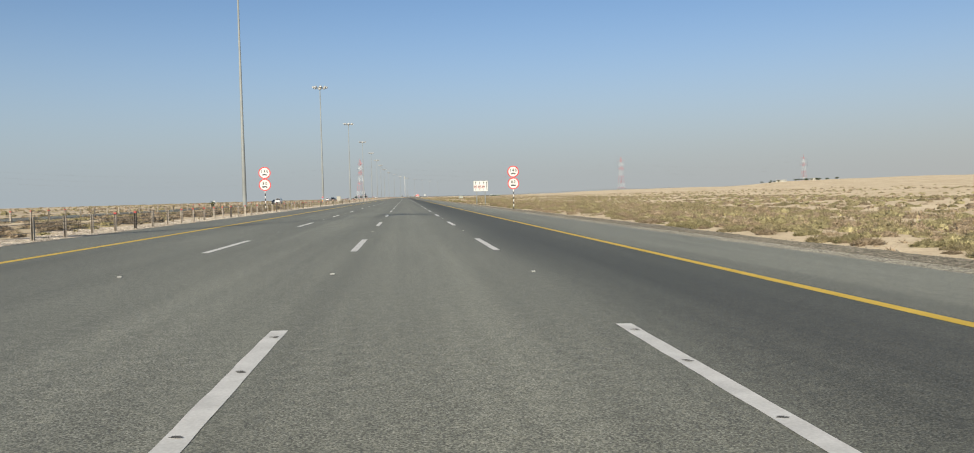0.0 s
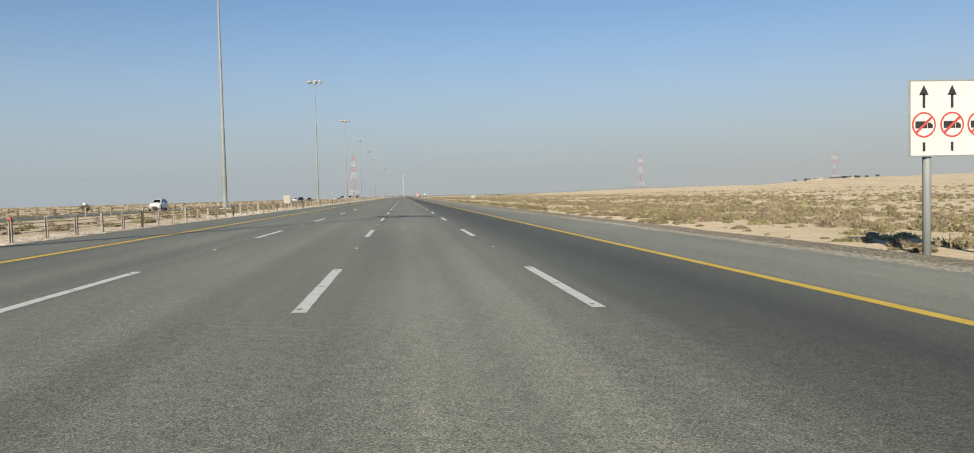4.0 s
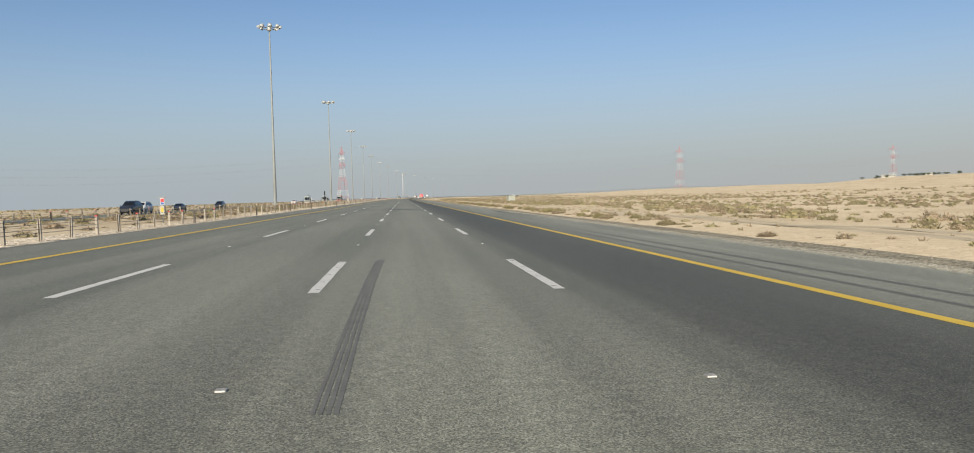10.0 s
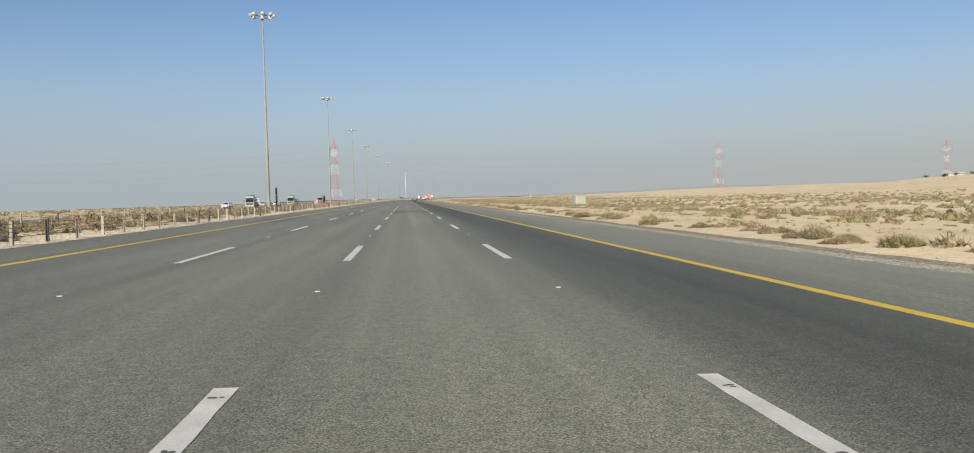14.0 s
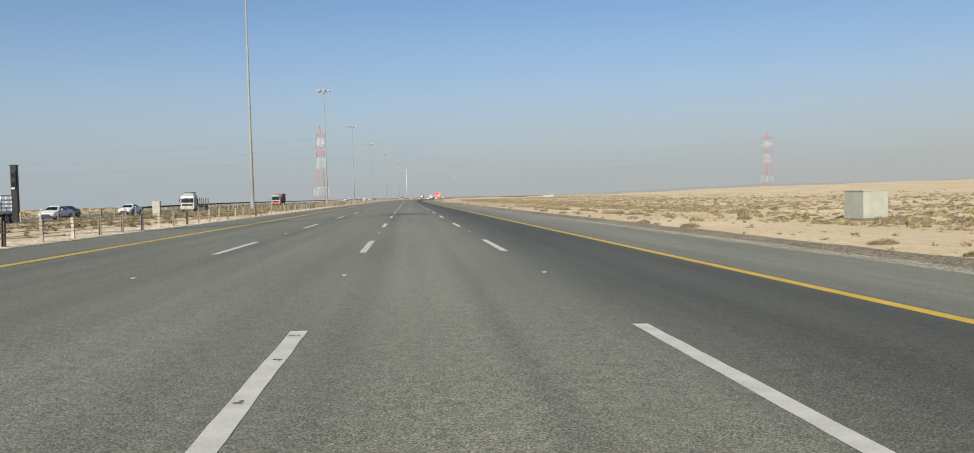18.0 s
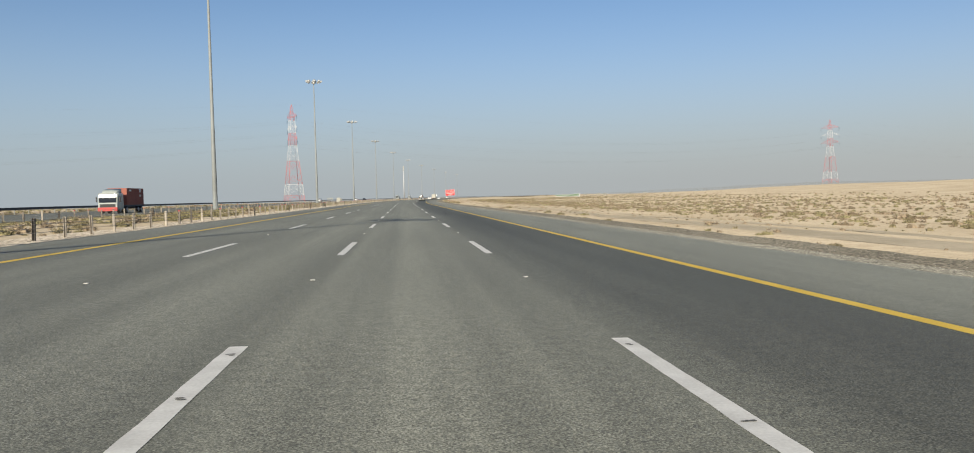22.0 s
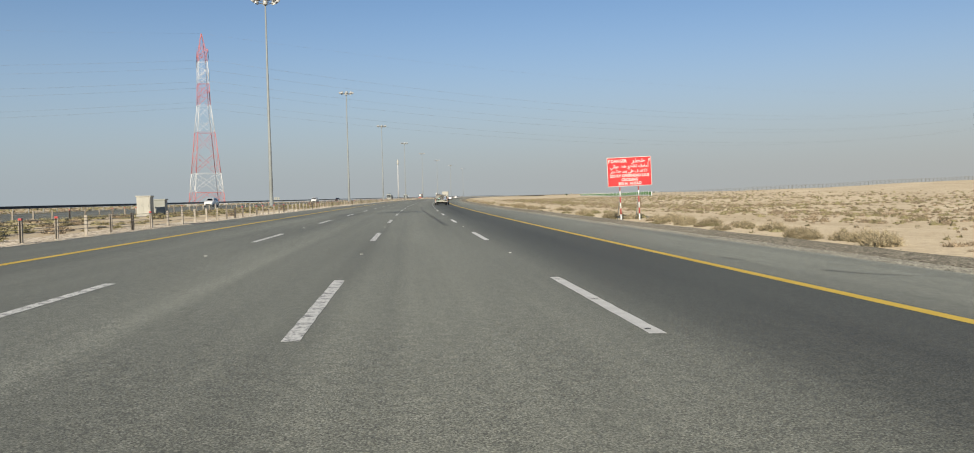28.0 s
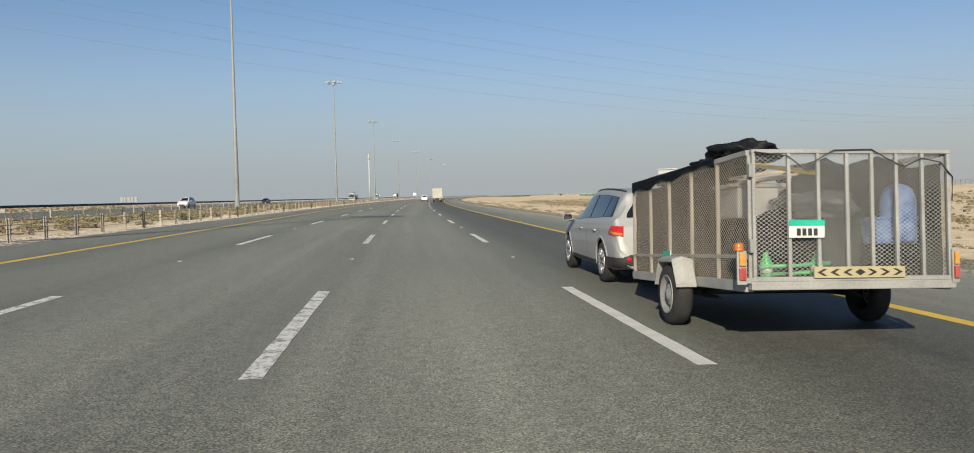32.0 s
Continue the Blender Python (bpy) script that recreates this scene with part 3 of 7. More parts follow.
mark([(7.5, 873.2), (7.9, 872.4), (8.3, 872.0), (9.0, 871.6)], 0.12, 2, "short smeared tyre scuff on the shoulder")
mark([(6.9, 876.5), (7.05, 875.6)], 0.14, 2, "short smeared tyre scuff on the shoulder")
mark([(8.2, 874.3), (8.7, 873.9), (9.2, 873.8)], 0.07, 1, "thin tyre scuff on the shoulder")
for u, y, du, dy in ((7.8, 946, 0.3, 0.6), (8.6, 942, 0.5, 0.3), (6.9, 950, 0.25, 0.9), (7.4, 960, 0.4, 0.5), (9.0, 965, 0.5, 0.4), (7.2, 972, 0.2, 1.0), (8.9, 746, 0.5, 0.3), (8.7, 744.5, 0.6, 0.25), (6.6, 927, 0.2, 0.8)):
    mark([(u, y), (u + du, y + dy)], 0.1, 2, "small dark tyre scuff on the shoulder")
mark([(0.96, 73), (0.84, 76), (0.7, 84), (0.66, 93)], 0.18, 4, "faint rubber skid mark", RUBBER_FAINT)
mark([(-0.50, 302), (-0.53, 306), (-0.54, 310), (-0.5, 315)], 0.2, 4, "faint rubber skid mark", RUBBER_FAINT)
for u, y in ((2.5, 37.5), (2.6, 36.3), (2.42, 69.99)):
    for k in range(4):
        mark([(u - 0.2, y + 0.17 * k), (u + 0.16, y + 0.17 * k - 0.05)], 0.07, 1, "short rib of rubber on the lane", RUBBER_MARK)
for a, b, w in (((7.2, 245), (6.7, 330), 0.18), ((8.2, 262), (7.0, 345), 0.18), ((7.35, 757), (6.2, 750), 0.3)):
    mark([a, ((a[0] + b[0]) / 2 + 0.15, (a[1] + b[1]) / 2), b], w, 2, "thin dark tyre track on the shoulder", RUBBER_FAINT)

mark([(9.05, 379), (9.15, 376.5), (9.12, 374.5), (9.0, 372), (8.9, 370), (9.05, 368.4), (9.2, 367)], 0.5, 3, "dark wet-looking stain along the shoulder's edge", RUBBER_DARK)
mark([(8.6, 366.8), (8.9, 366.2), (9.3, 365.9)], 0.5, 3, "dark stain on the shoulder", RUBBER_MARK)
mark([(9.0, 366.5), (9.25, 361), (9.4, 355)], 0.35, 3, "dark stain along the shoulder's edge", RUBBER_MARK)
for u, y in ((6.7, 102.7), (7.3, 103.1), (8.2, 102.0), (8.1, 100.4), (7.0, 384), (8.3, 363)):
    mark([(u, y), (u + 0.45, y + 0.1)], 0.16, 2, "small dark patch on the shoulder")

# gravel verge with loose stones
def verge_z(u, y):
    return -0.20 - 0.022 * smooth_step(11.2, 12.8, u) + noise.noise((u * 1.7, y * 1.1, 1)) * 0.03


def verge_width(y):
    """How far out the gravel reaches."""
    return 11.95 - 0.55 * smooth_step(290, 350, y) + 0.95 * smooth_step(470, 590, y) + 0.18 * noise.noise((0.5, y * 0.21, 8)) + 0.12 * noise.noise((0.5, y * 0.9, 4))


def edge_z(u, y):
    if u < 9.7:
        return road_z(u) - 0.006
    return road_z(u) + 0.006 + noise.noise((u * 2, y * 0.8, 2)) * 0.02 if u < 10 else -0.192 - 0.02 * (u - 10.3) - (0.07 if u > 10.7 else 0) + noise.noise((u * 1.4, y * 0.7, 4)) * 0.015


ys_verge = steps((-60, 1400, 1.5), (1400, 2400, 40))
sheet("dusty_edge", [9.6, 9.85, 10.2, 10.5, 10.8], ys_verge, edge_z, DUSTY_EDGE, "pale dusty broken edge of the asphalt", "verge", uv=False)
sheet("verge", [10.35, 10.55, 10.8, 11.0, 11.2, 11.4, 11.6, 11.8, 12.0, 12.2, 12.4, 12.6, 12.8, 13.1], ys_verge, lambda u, y: -0.34 if u < 10.4 else verge_z(u, y) - 0.24 * smooth_step(-0.12, 0.2, u - verge_width(y)), GRAVEL,
      "dark grey gravel verge along the asphalt", "verge", uv=False)
sheet("verge_left", [LEFT_EDGE - 2.7, LEFT_EDGE - 2.2, LEFT_EDGE - 1.4, LEFT_EDGE - 0.7, LEFT_EDGE - 0.3, LEFT_EDGE + 0.02], steps((-60, 1400, 5)),
      lambda u, y: road_z(LEFT_EDGE) - 0.004 if u > LEFT_EDGE - 0.1 else (ground_z(u, y) + (0.035 if u > LEFT_EDGE - 2.0 - 0.7 * noise.noise((1, y * 0.13, 3)) else -0.06)), PALE_GRAVEL, "pale stony edge of the median", "verge", uv=False)


# old wheel tracks beside the road
for u0, u1, y0, y1 in ((17.5, 19.2, 285, 430), (20.3, 21.6, 300, 445), (14.0, 17.0, 640, 800), (18.5, 20.0, 655, 790), (36.5, 45.0, 604, 617)):
    ob = sheet("dirt_track", [u0, (u0 + u1) / 2, u1], steps((y0, y1, 2.5)),
               lambda u, y, a=u0, c=u1, e=y0, g=y1: ground_z(u, y) + 0.03 * min(1, (y - e) / 8, (g - y) / 8) + (-0.03 if u in (a, c) else 0.015) + noise.noise((u * 0.7, y * 0.35, 6)) * 0.03, TRACK,
               "grey-brown packed dirt track across the sand", "track", uv=False)


def joined(name, verts, faces, mats, label, category, kind="stuff", index=None):
    me = bpy.data.meshes.new(name)
    me.from_pydata(verts.tolist() if hasattr(verts, "tolist") else verts, [], faces.tolist() if hasattr(faces, "tolist") else faces)
    for m in mats:
        me.materials.append(m)
    if index is not None:
        me.polygons.foreach_set("material_index", index)
    ob = new(name, me)
    return tagged(ob, label, category, kind=kind)


def scatter_stones(u0, u1, y0, y1, count, seed, label):
    rng = np.random.default_rng(seed)
    base = np.array([(1, 0, 0), (-0.5, 0.87, 0), (-0.5, -0.87, 0), (0.1, 0.1, 0.8), (0, 0, -0.4)])
    tri = np.array([(0, 1, 3), (1, 2, 3), (2, 0, 3), (1, 0, 4), (2, 1, 4), (0, 2, 4)])
    vs, fs = [], []
    for i in range(count):
        y = rng.uniform(y0, y1)
        u = rng.uniform(u0, min(u1, verge_width(y) + 0.12))
        r = rng.uniform(0.010, 0.028)
        a = rng.uniform(0, 6.28)
        p = base * rng.uniform(0.6, 1.3, (5, 1)) * r
        c, s = math.cos(a), math.sin(a)
        q = np.stack([p[:, 0] * c - p[:, 1] * s + u + bend(y), p[:, 0] * s + p[:, 1] * c + y, p[:, 2] + verge_z(u, y)], 1)
        fs.append(tri + 5 * i)
        vs.append(q)
    joined("gravel", np.concatenate(vs), np.concatenate(fs), [STONE], label, "gravel")


scatter_stones(10.5, 12.75, -10, 1080, 18000, 5, "loose dark stones on the gravel verge")


# ---- wire rope barriers ----
def barrier_post():
    bm = bmesh.new()
    box(bm, -0.05, 0.05, 0.022, 0.04, -0.25, 0.80)
    for x in (-0.05, 0.028):
        box(bm, x, x + 0.022, -0.045, 0.022, -0.25, 0.80)
    return mesh_of("post", bm, [POST_STEEL])


def post_cap(mat, name):
    bm = bmesh.new()
    box(bm, -0.053, 0.053, -0.049, 0.044, 0.745, 0.815, 0.01)
    return mesh_of(name, bm, [mat])


POST, CAP_RED = barrier_post(), post_cap(RED_PAINT, "reflector_cap")
DARK_POST = POST.copy()
DARK_POST.materials[0] = material("dark_stained_post", (0.08, 0.07, 0.06), (0.16, 0.14, 0.12), scale=4, rough=0.9, each=0.2)


ROPE = material("weathered_rope", (0.20, 0.18, 0.155), (0.30, 0.275, 0.24), scale=3, rough=0.7)


def wire_barrier(u, y0, y1, spacing, seed, label):
    rng = random.Random(seed)
    top = thing("wire_rope_barrier", spot(0, 0), label, "barrier", "wire barriers along the median")
    ys = steps((y0, y1, spacing))
    for i, y in enumerate(ys):
        z = ground_z(u, y) - 0.02
        m = spot(u, y, z, rng.uniform(-10, 10) + (180 if rng.random() < 0.3 else 0)) @ pose(0, 0, 0, rng.uniform(-1.5, 1.5), rng.uniform(-1.5, 1.5))
        part("post", DARK_POST if i % 8 == 5 else POST, None, top, m=m)
        if rng.random() < 0.24:
            part("reflector_cap", CAP_RED, None, top, "red reflector cap", m=m)
    for height in (0.30, 0.44, 0.58, 0.71):
        bm = bmesh.new()
        last = None
        for y in steps((y0, y1, 10)):
            z = ground_z(u, y) + height + rng.uniform(-0.015, 0.015)
            ring = [bm.verts.new((u + 0.06 + bend(y) + a, y, z + b)) for a, b in ((-0.0095, 0), (0, -0.0095), (0.0095, 0), (0, 0.0095))]
            if last:
                for k in range(4):
                    bm.faces.new((last[k], last[(k + 1) % 4], ring[(k + 1) % 4], ring[k]))
            last = ring
        part("wire_rope", bm, ROPE, top, "taut weathered wire rope")
    return top


for i, (a, b) in enumerate(((-15, 330), (332.5, 660), (662.5, 990), (992.5, 1320), (1322.5, 1650))):
    wire_barrier(LEFT_EDGE - 0.35, a, b, 2.5, i, "wire rope barrier on weathered posts with red caps")
for i, (a, b) in enumerate(((10, 500), (503, 1000), (1003, 1500))):
    wire_barrier(FAR_NEAR + 0.5, a, b, 3.0, 20 + i, "far wire rope barrier on grey posts beside sand")

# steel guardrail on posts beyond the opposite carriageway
# beam steel darkened: the shade on its road side is in the colour
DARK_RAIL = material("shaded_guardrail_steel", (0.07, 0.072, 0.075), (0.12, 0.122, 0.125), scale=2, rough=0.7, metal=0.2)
guardrail = thing("guardrail", spot(0, 0), "dark steel guardrail on posts beside the opposite road", "barrier")
section = [(0.04, 0.56), (0.0, 0.60), (0.05, 0.66), (0.0, 0.73), (0.05, 0.80), (0.0, 0.86), (0.04, 0.90), (-0.03, 0.90), (-0.03, 0.56)]
rail = bmesh.new()
last_rail = None
for y in steps((684, 2300, 8)):
    z, rise = opposite_z(FAR_EDGE, y), smooth_step(676, 700, y)
    rr = [rail.verts.new((FAR_EDGE + 0.3 + a + bend(y), y, z + b * rise - 0.03 * (1 - rise))) for a, b in section]
    if last_rail:
        for k in range(len(rr)):
            rail.faces.new((last_rail[k], last_rail[(k + 1) % len(rr)], rr[(k + 1) % len(rr)], rr[k]))
    last_rail = rr
part("rail_beam", rail, DARK_RAIL, guardrail, "folded steel beam in a shade-darkened colour")
rail_post = mesh_of("rail_post", boxed(-0.06, 0.04, -0.05, 0.05, -0.4, 0.88), GALVANISED)
for y in steps((704, 1700, 4)):
    part("rail_post", rail_post, None, guardrail, m=spot(FAR_EDGE + 0.21, y, opposite_z(FAR_EDGE, y)))


# ---- high-mast lamps ----
def high_mast(m):
    top = thing("high_mast_lamp", m, "tall galvanised high-mast lamp with a ring of floodlights", "street lamp", "high masts along the median")
    part("foundation", boxed(-0.9, 0.9, -0.9, 0.9, -0.6, 0.12, 0.04), CONCRETE, top, "square concrete foundation")
    bm = bmesh.new()
    lathe(bm, [(0.42, 0.12), (0.42, 0.17), (0.30, 0.18), (0.27, 2.6), (0.28, 2.62), (0.225, 9.8), (0.205, 9.85), (0.165, 20), (0.15, 20.05), (0.11, 30.6)], 16)
    part("pole", bm, MAST_STEEL, top, "tapered galvanised steel pole")
    bm = bmesh.new()
    box(bm, -0.1, 0.1, -0.302, -0.255, 0.7, 1.5, 0.01)
    part("access_hatch", bm, MAST_STEEL, top)
    bm = bmesh.new()
    lathe(bm, [(0.3, 30.2), (0.34, 30.3), (0.34, 30.9), (0.22, 31.2), (0.05, 31.3)], 16)
    part("head_hub", bm, LAMP_BODY, top)
    bm = bmesh.new()
    tube(bm, [(1.25 * math.cos(2 * math.pi * k / 24), 1.25 * math.sin(2 * math.pi * k / 24), 30.6) for k in range(25)], 0.05, 6)
    for k in range(4):
        a = math.pi / 4 + math.pi / 2 * k
        rod(bm, (0.3 * math.cos(a), 0.3 * math.sin(a), 30.6), (1.25 * math.cos(a), 1.25 * math.sin(a), 30.6), 0.04, n=6)
    part("lamp_ring", bm, GALVANISED, top)
    bm = bmesh.new()
    lathe(bm, [(0.05, 0.34), (0.16, 0.3), (0.3, 0.16), (0.38, -0.12), (0.4, -0.14), (0.38, -0.16)], 12)
    head = mesh_of("floodlight", bm, [LAMP_BODY])
    bm = bmesh.new()
    lathe(bm, [(0.36, -0.17), (0.37, -0.19), (0.1, -0.24)], 12)
    lens = mesh_of("lens", bm, [LAMP_GLASS])
    for k in range(8):
        a = 2 * math.pi * k / 8 + 0.2
        fl = part("floodlight", head, None, top, m=pose(1.75 * math.cos(a), 1.75 * math.sin(a), 30.8) @ pose(0, 0, 0, 0, 0, math.degrees(a)) @ pose(0, 0, 0, 0, -38, 0))
        part("lens", lens, None, fl)
    return top


MAST_Y = [3.5, 114.3, 221.8, 331.5, 439.8, 549.8, 657.5, 765.3, 875, 983.6, 1091.5, 1199.5, 1308, 1417, 1526, 1635, 1744]
first_mast = high_mast(spot(-21.9, MAST_Y[0], 0.3))
for y in MAST_Y[1:]:
    copy_thing(first_mast, spot(-21.9, y, 0.3))


# ---- signs ----
def speed_sign(m, label):
    top = thing("speed_limit_sign", m, label, "road sign")
    for k in range(8):
        bm = bmesh.new()
        rod(bm, (0, 0, -0.4 if k == 0 else k * 0.26), (0, 0, (k + 1) * 0.26), 0.05, n=12)
        part("post_band", bm, WHITE_PAINT if k % 2 else BLACK_PAINT, top)
    bm = bmesh.new()
    rod(bm, (0, 0.02, 2.08), (0, 0.02, 4.4), 0.04, n=12)
    part("post", bm, GALVANISED, top)
    for z, text in ((2.72, "80"), (3.97, "140")):
        disc = part("disc", plate(bmesh.new(), disc_points(0.62), 0.02), SIGN_RED, top, "red-rimmed round plate", m=pose(0, -0.06, z))
        part("disc_face", plate(bmesh.new(), disc_points(0.52), 0.004), SIGN_WHITE, disc, "white face", m=pose(0, -0.004, 0))
        lettering(" ".join(text), 0.46, disc, BLACK_PAINT, 0, -0.008, 0.14, "numerals", 0.68 if text == "140" else 0.46, 0.005)
        bm = bmesh.new()
        if text == "140":
            plate(bm, [(-0.36, -0.26), (0.36, -0.26), (0.36, -0.19), (0.2, -0.165), (0.1, -0.1), (-0.14, -0.1), (-0.22, -0.165), (-0.36, -0.19)], 0.002)
        else:
            plate(bm, [(-0.34, -0.29), (0.1, -0.29), (0.1, -0.1), (-0.34, -0.1)], 0.002)
            plate(bm, [(0.12, -0.29), (0.34, -0.29), (0.34, -0.21), (0.26, -0.14), (0.12, -0.14)], 0.002)
        part("vehicle_symbol", bm, BLACK_PAINT, disc, "black vehicle silhouette", m=pose(0, -0.007, -0.04) @ Matrix.Diagonal((0.78, 1, 0.8, 1)))
        bm = bmesh.new()
        for wx in (-0.21, 0.21):
            plate(bm, disc_points(0.06, wx, -0.27 if text == "140" else -0.3, 16), 0.002)
        part("wheel_symbol", bm, BLACK_PAINT, disc, m=pose(0, -0.0095, -0.04) @ Matrix.Diagonal((0.78, 1, 0.8, 1)))
    return top


speed_sign(spot(11.55, 85.8, -0.18, 0), "red and white speed limit signs on a black-white post")
speed_sign(spot(-14.45, 86.5, 0.22, 0), "speed limit signs on a banded post behind the barrier")


def lane_sign(m):
    top = thing("lane_use_sign", m, "white lane-use sign with arrows on two grey posts", "road sign")
    for x in (-0.66, 0.72):
        bm = bmesh.new()
        rod(bm, (x, 0.12, -0.5), (x, 0.12, 3.9), 0.09, n=12)
        part("post", bm, MAST_STEEL, top, "grey steel post")
    part("board", boxed(-1.16, 1.16, -0.02, 0.03, 2.38, 4.06, 0.008), SIGN_WHITE, top, "white rectangular board")
    bm = bmesh.new()
    for a, b, c, d in ((-1.16, 1.16, 2.38, 2.41), (-1.16, 1.16, 4.03, 4.06), (-1.16, -1.13, 2.41, 4.03), (1.13, 1.16, 2.41, 4.03)):
        box(bm, a, b, -0.026, -0.021, c, d)
    part("board_border", bm, GALVANISED, top)
    for i, x in enumerate((-0.82, -0.16, 0.48, 0.95)):
        bm = bmesh.new()
        if i < 3:
            box(bm, x - 0.03, x + 0.03, -0.026, -0.021, 2.5, 2.7)
            box(bm, x - 0.03, x + 0.03, -0.026, -0.021, 3.45, 3.75)
        else:
            box(bm, x - 0.035, x + 0.035, -0.026, -0.021, 2.5, 3.75)
        part("arrow_shaft", bm, BLACK_PAINT, top)
        part("arrow_head", plate(bmesh.new(), [(x - 0.11, 3.73), (x + 0.11, 3.73), (x, 3.95)], 0.004), BLACK_PAINT, top, m=pose(0, -0.026, 0))
        if i < 3:
            disc = part("ban_disc", plate(bmesh.new(), disc_points(0.28), 0.003), RED_PAINT, top, "round no-trucks symbol", m=pose(x, -0.024, 3.08))
            part("disc_face", plate(bmesh.new(), disc_points(0.24), 0.002), SIGN_WHITE, disc, m=pose(0, -0.003, 0))
            bm = bmesh.new()
            plate(bm, [(-0.17, -0.06), (0.06, -0.06), (0.06, 0.06), (-0.17, 0.06)], 0.002)
            plate(bm, [(0.07, -0.06), (0.17, -0.06), (0.17, 0.0), (0.12, 0.035), (0.07, 0.035)], 0.002)
            part("vehicle_symbol", bm, BLACK_PAINT, disc, m=pose(0, -0.005, 0) @ Matrix.Diagonal((1.2, 1, 1.3, 1)))
            part("slash", plate(bmesh.new(), [(-0.2, -0.15), (-0.16, -0.19), (0.2, 0.15), (0.16, 0.19)], 0.002), RED_PAINT, disc, m=pose(0, -0.0075, 0))
    return top


lane_sign(spot(12.8, 136.6, -0.48, 0) @ Matrix.Scale(1.05, 4))


def danger_sign(m):
    top = thing("danger_sign", m, "red danger sign in white letters on striped posts", "warning sign")
    for x in (-0.70, 0.60):
        for k in range(6):
            bm = bmesh.new()
            rod(bm, (x, 0.06, -0.4 if k == 0 else k * 0.36), (x, 0.06, (k + 1) * 0.36), 0.045, n=10)
            part("post_band", bm, RED_PAINT if k % 2 else WHITE_PAINT, top)
        bm = bmesh.new()
        rod(bm, (x, 0.1, 1.5), (x, 1.1, -0.3), 0.03, n=6)
        part("brace", bm, GALVANISED, top, "slanting steel brace")
    part("board", boxed(-1.55, 1.55, -0.02, 0.03, 2.05, 3.85, 0.05), SIGN_WHITE, top, "white-edged board")
    part("board_face", boxed(-1.51, 1.51, -0.028, -0.016, 2.09, 3.81, 0.004), SIGN_RED, top, "red face")
    lettering("DANGER", 0.26, top, SIGN_WHITE, -0.72, -0.030, 3.60, width=1.12, bold=0.008)
    lettering("220 KV OVERHEAD LINE", 0.24, top, SIGN_WHITE, 0, -0.030, 2.70, width=2.75, bold=0.008)
    lettering("CROSSING", 0.24, top, SIGN_WHITE, 0, -0.030, 2.46, width=1.15, bold=0.008)
    lettering("250 M  AHEAD", 0.24, top, SIGN_WHITE, 0, -0.030, 2.22, width=1.62, bold=0.008)
    for x in (-1.4, 1.4):
        part("flash_symbol", plate(bmesh.new(), [(x - 0.02, 3.72), (x + 0.07, 3.72), (x + 0.01, 3.62), (x + 0.06, 3.62), (x - 0.05, 3.45), (x - 0.02, 3.57), (x - 0.07, 3.57)], 0.003), SIGN_WHITE, top, m=pose(0, -0.031, 0))
    # the same words in Arabic: joined letter forms, written from left to right as they stand
    for text, x, z, size, width in (("\ufeae\ufec4\ufea7", 0.66, 3.60, 0.34, 1.0),
                                    ("\ufef2\ufe8b\ufe8d\ufeee\ufeeb \ufec2\ufea7 \ufeca\ufec3\ufe8e\ufed8\ufe97 \ufeda\ufee3\ufe8e\ufee3\ufe83", 0.0, 3.27, 0.26, 2.72),
                                    ("\ufeae\ufe98\ufee3 \u0662\u0665\u0660 \ufeaa\ufecc\ufe91 \ufef0\ufee0\ufecb \ufed1 \ufed9 \u0662\u0662\u0660", 0.0, 2.97, 0.26, 2.66)):
        lettering(text, size, top, SIGN_WHITE, x, -0.030, z, width=width, bold=0.006)
    return top


danger_sign(spot(13.08, 906.3, -0.25, 0) @ pose(0, 0, 0, 0, -1.8) @ Matrix.Diagonal((0.875, 1, 0.98, 1)))


# ---- roadside cabinets, camera pillar ----
def cabinet(m, w, d, h, mat, label, doors=2):
    top = thing("utility_cabinet", m, label, "utility cabinet")
    part("plinth", boxed(-w / 2 - 0.06, w / 2 + 0.06, -d / 2 - 0.06, d / 2 + 0.06, -0.5, 0.12, 0.02), CONCRETE, top, "concrete plinth")
    part("body", boxed(-w / 2, w / 2, -d / 2, d / 2, 0.12, h, 0.02), mat, top)
    bm = boxed(-w / 2 - 0.06, w / 2 + 0.06, -d / 2 - 0.06, d / 2 + 0.06, h, h + 0.09, 0.02)
    part("roof", bm, mat, top)
    for k in range(doors):
        a, b = -w / 2 + 0.04 + (w - 0.08) / doors * k + 0.012, -w / 2 + 0.04 + (w - 0.08) / doors * (k + 1) - 0.012
        door = part("door", boxed(a, b, -d / 2 - 0.02, -d / 2 + 0.002, 0.2, h - 0.1, 0.008), mat, top)
        part("handle", boxed(b - 0.12, b - 0.08, -d / 2 - 0.05, -d / 2 - 0.02, h * 0.5, h * 0.5 + 0.18, 0.006), GREY_CABINET, door)
    return top


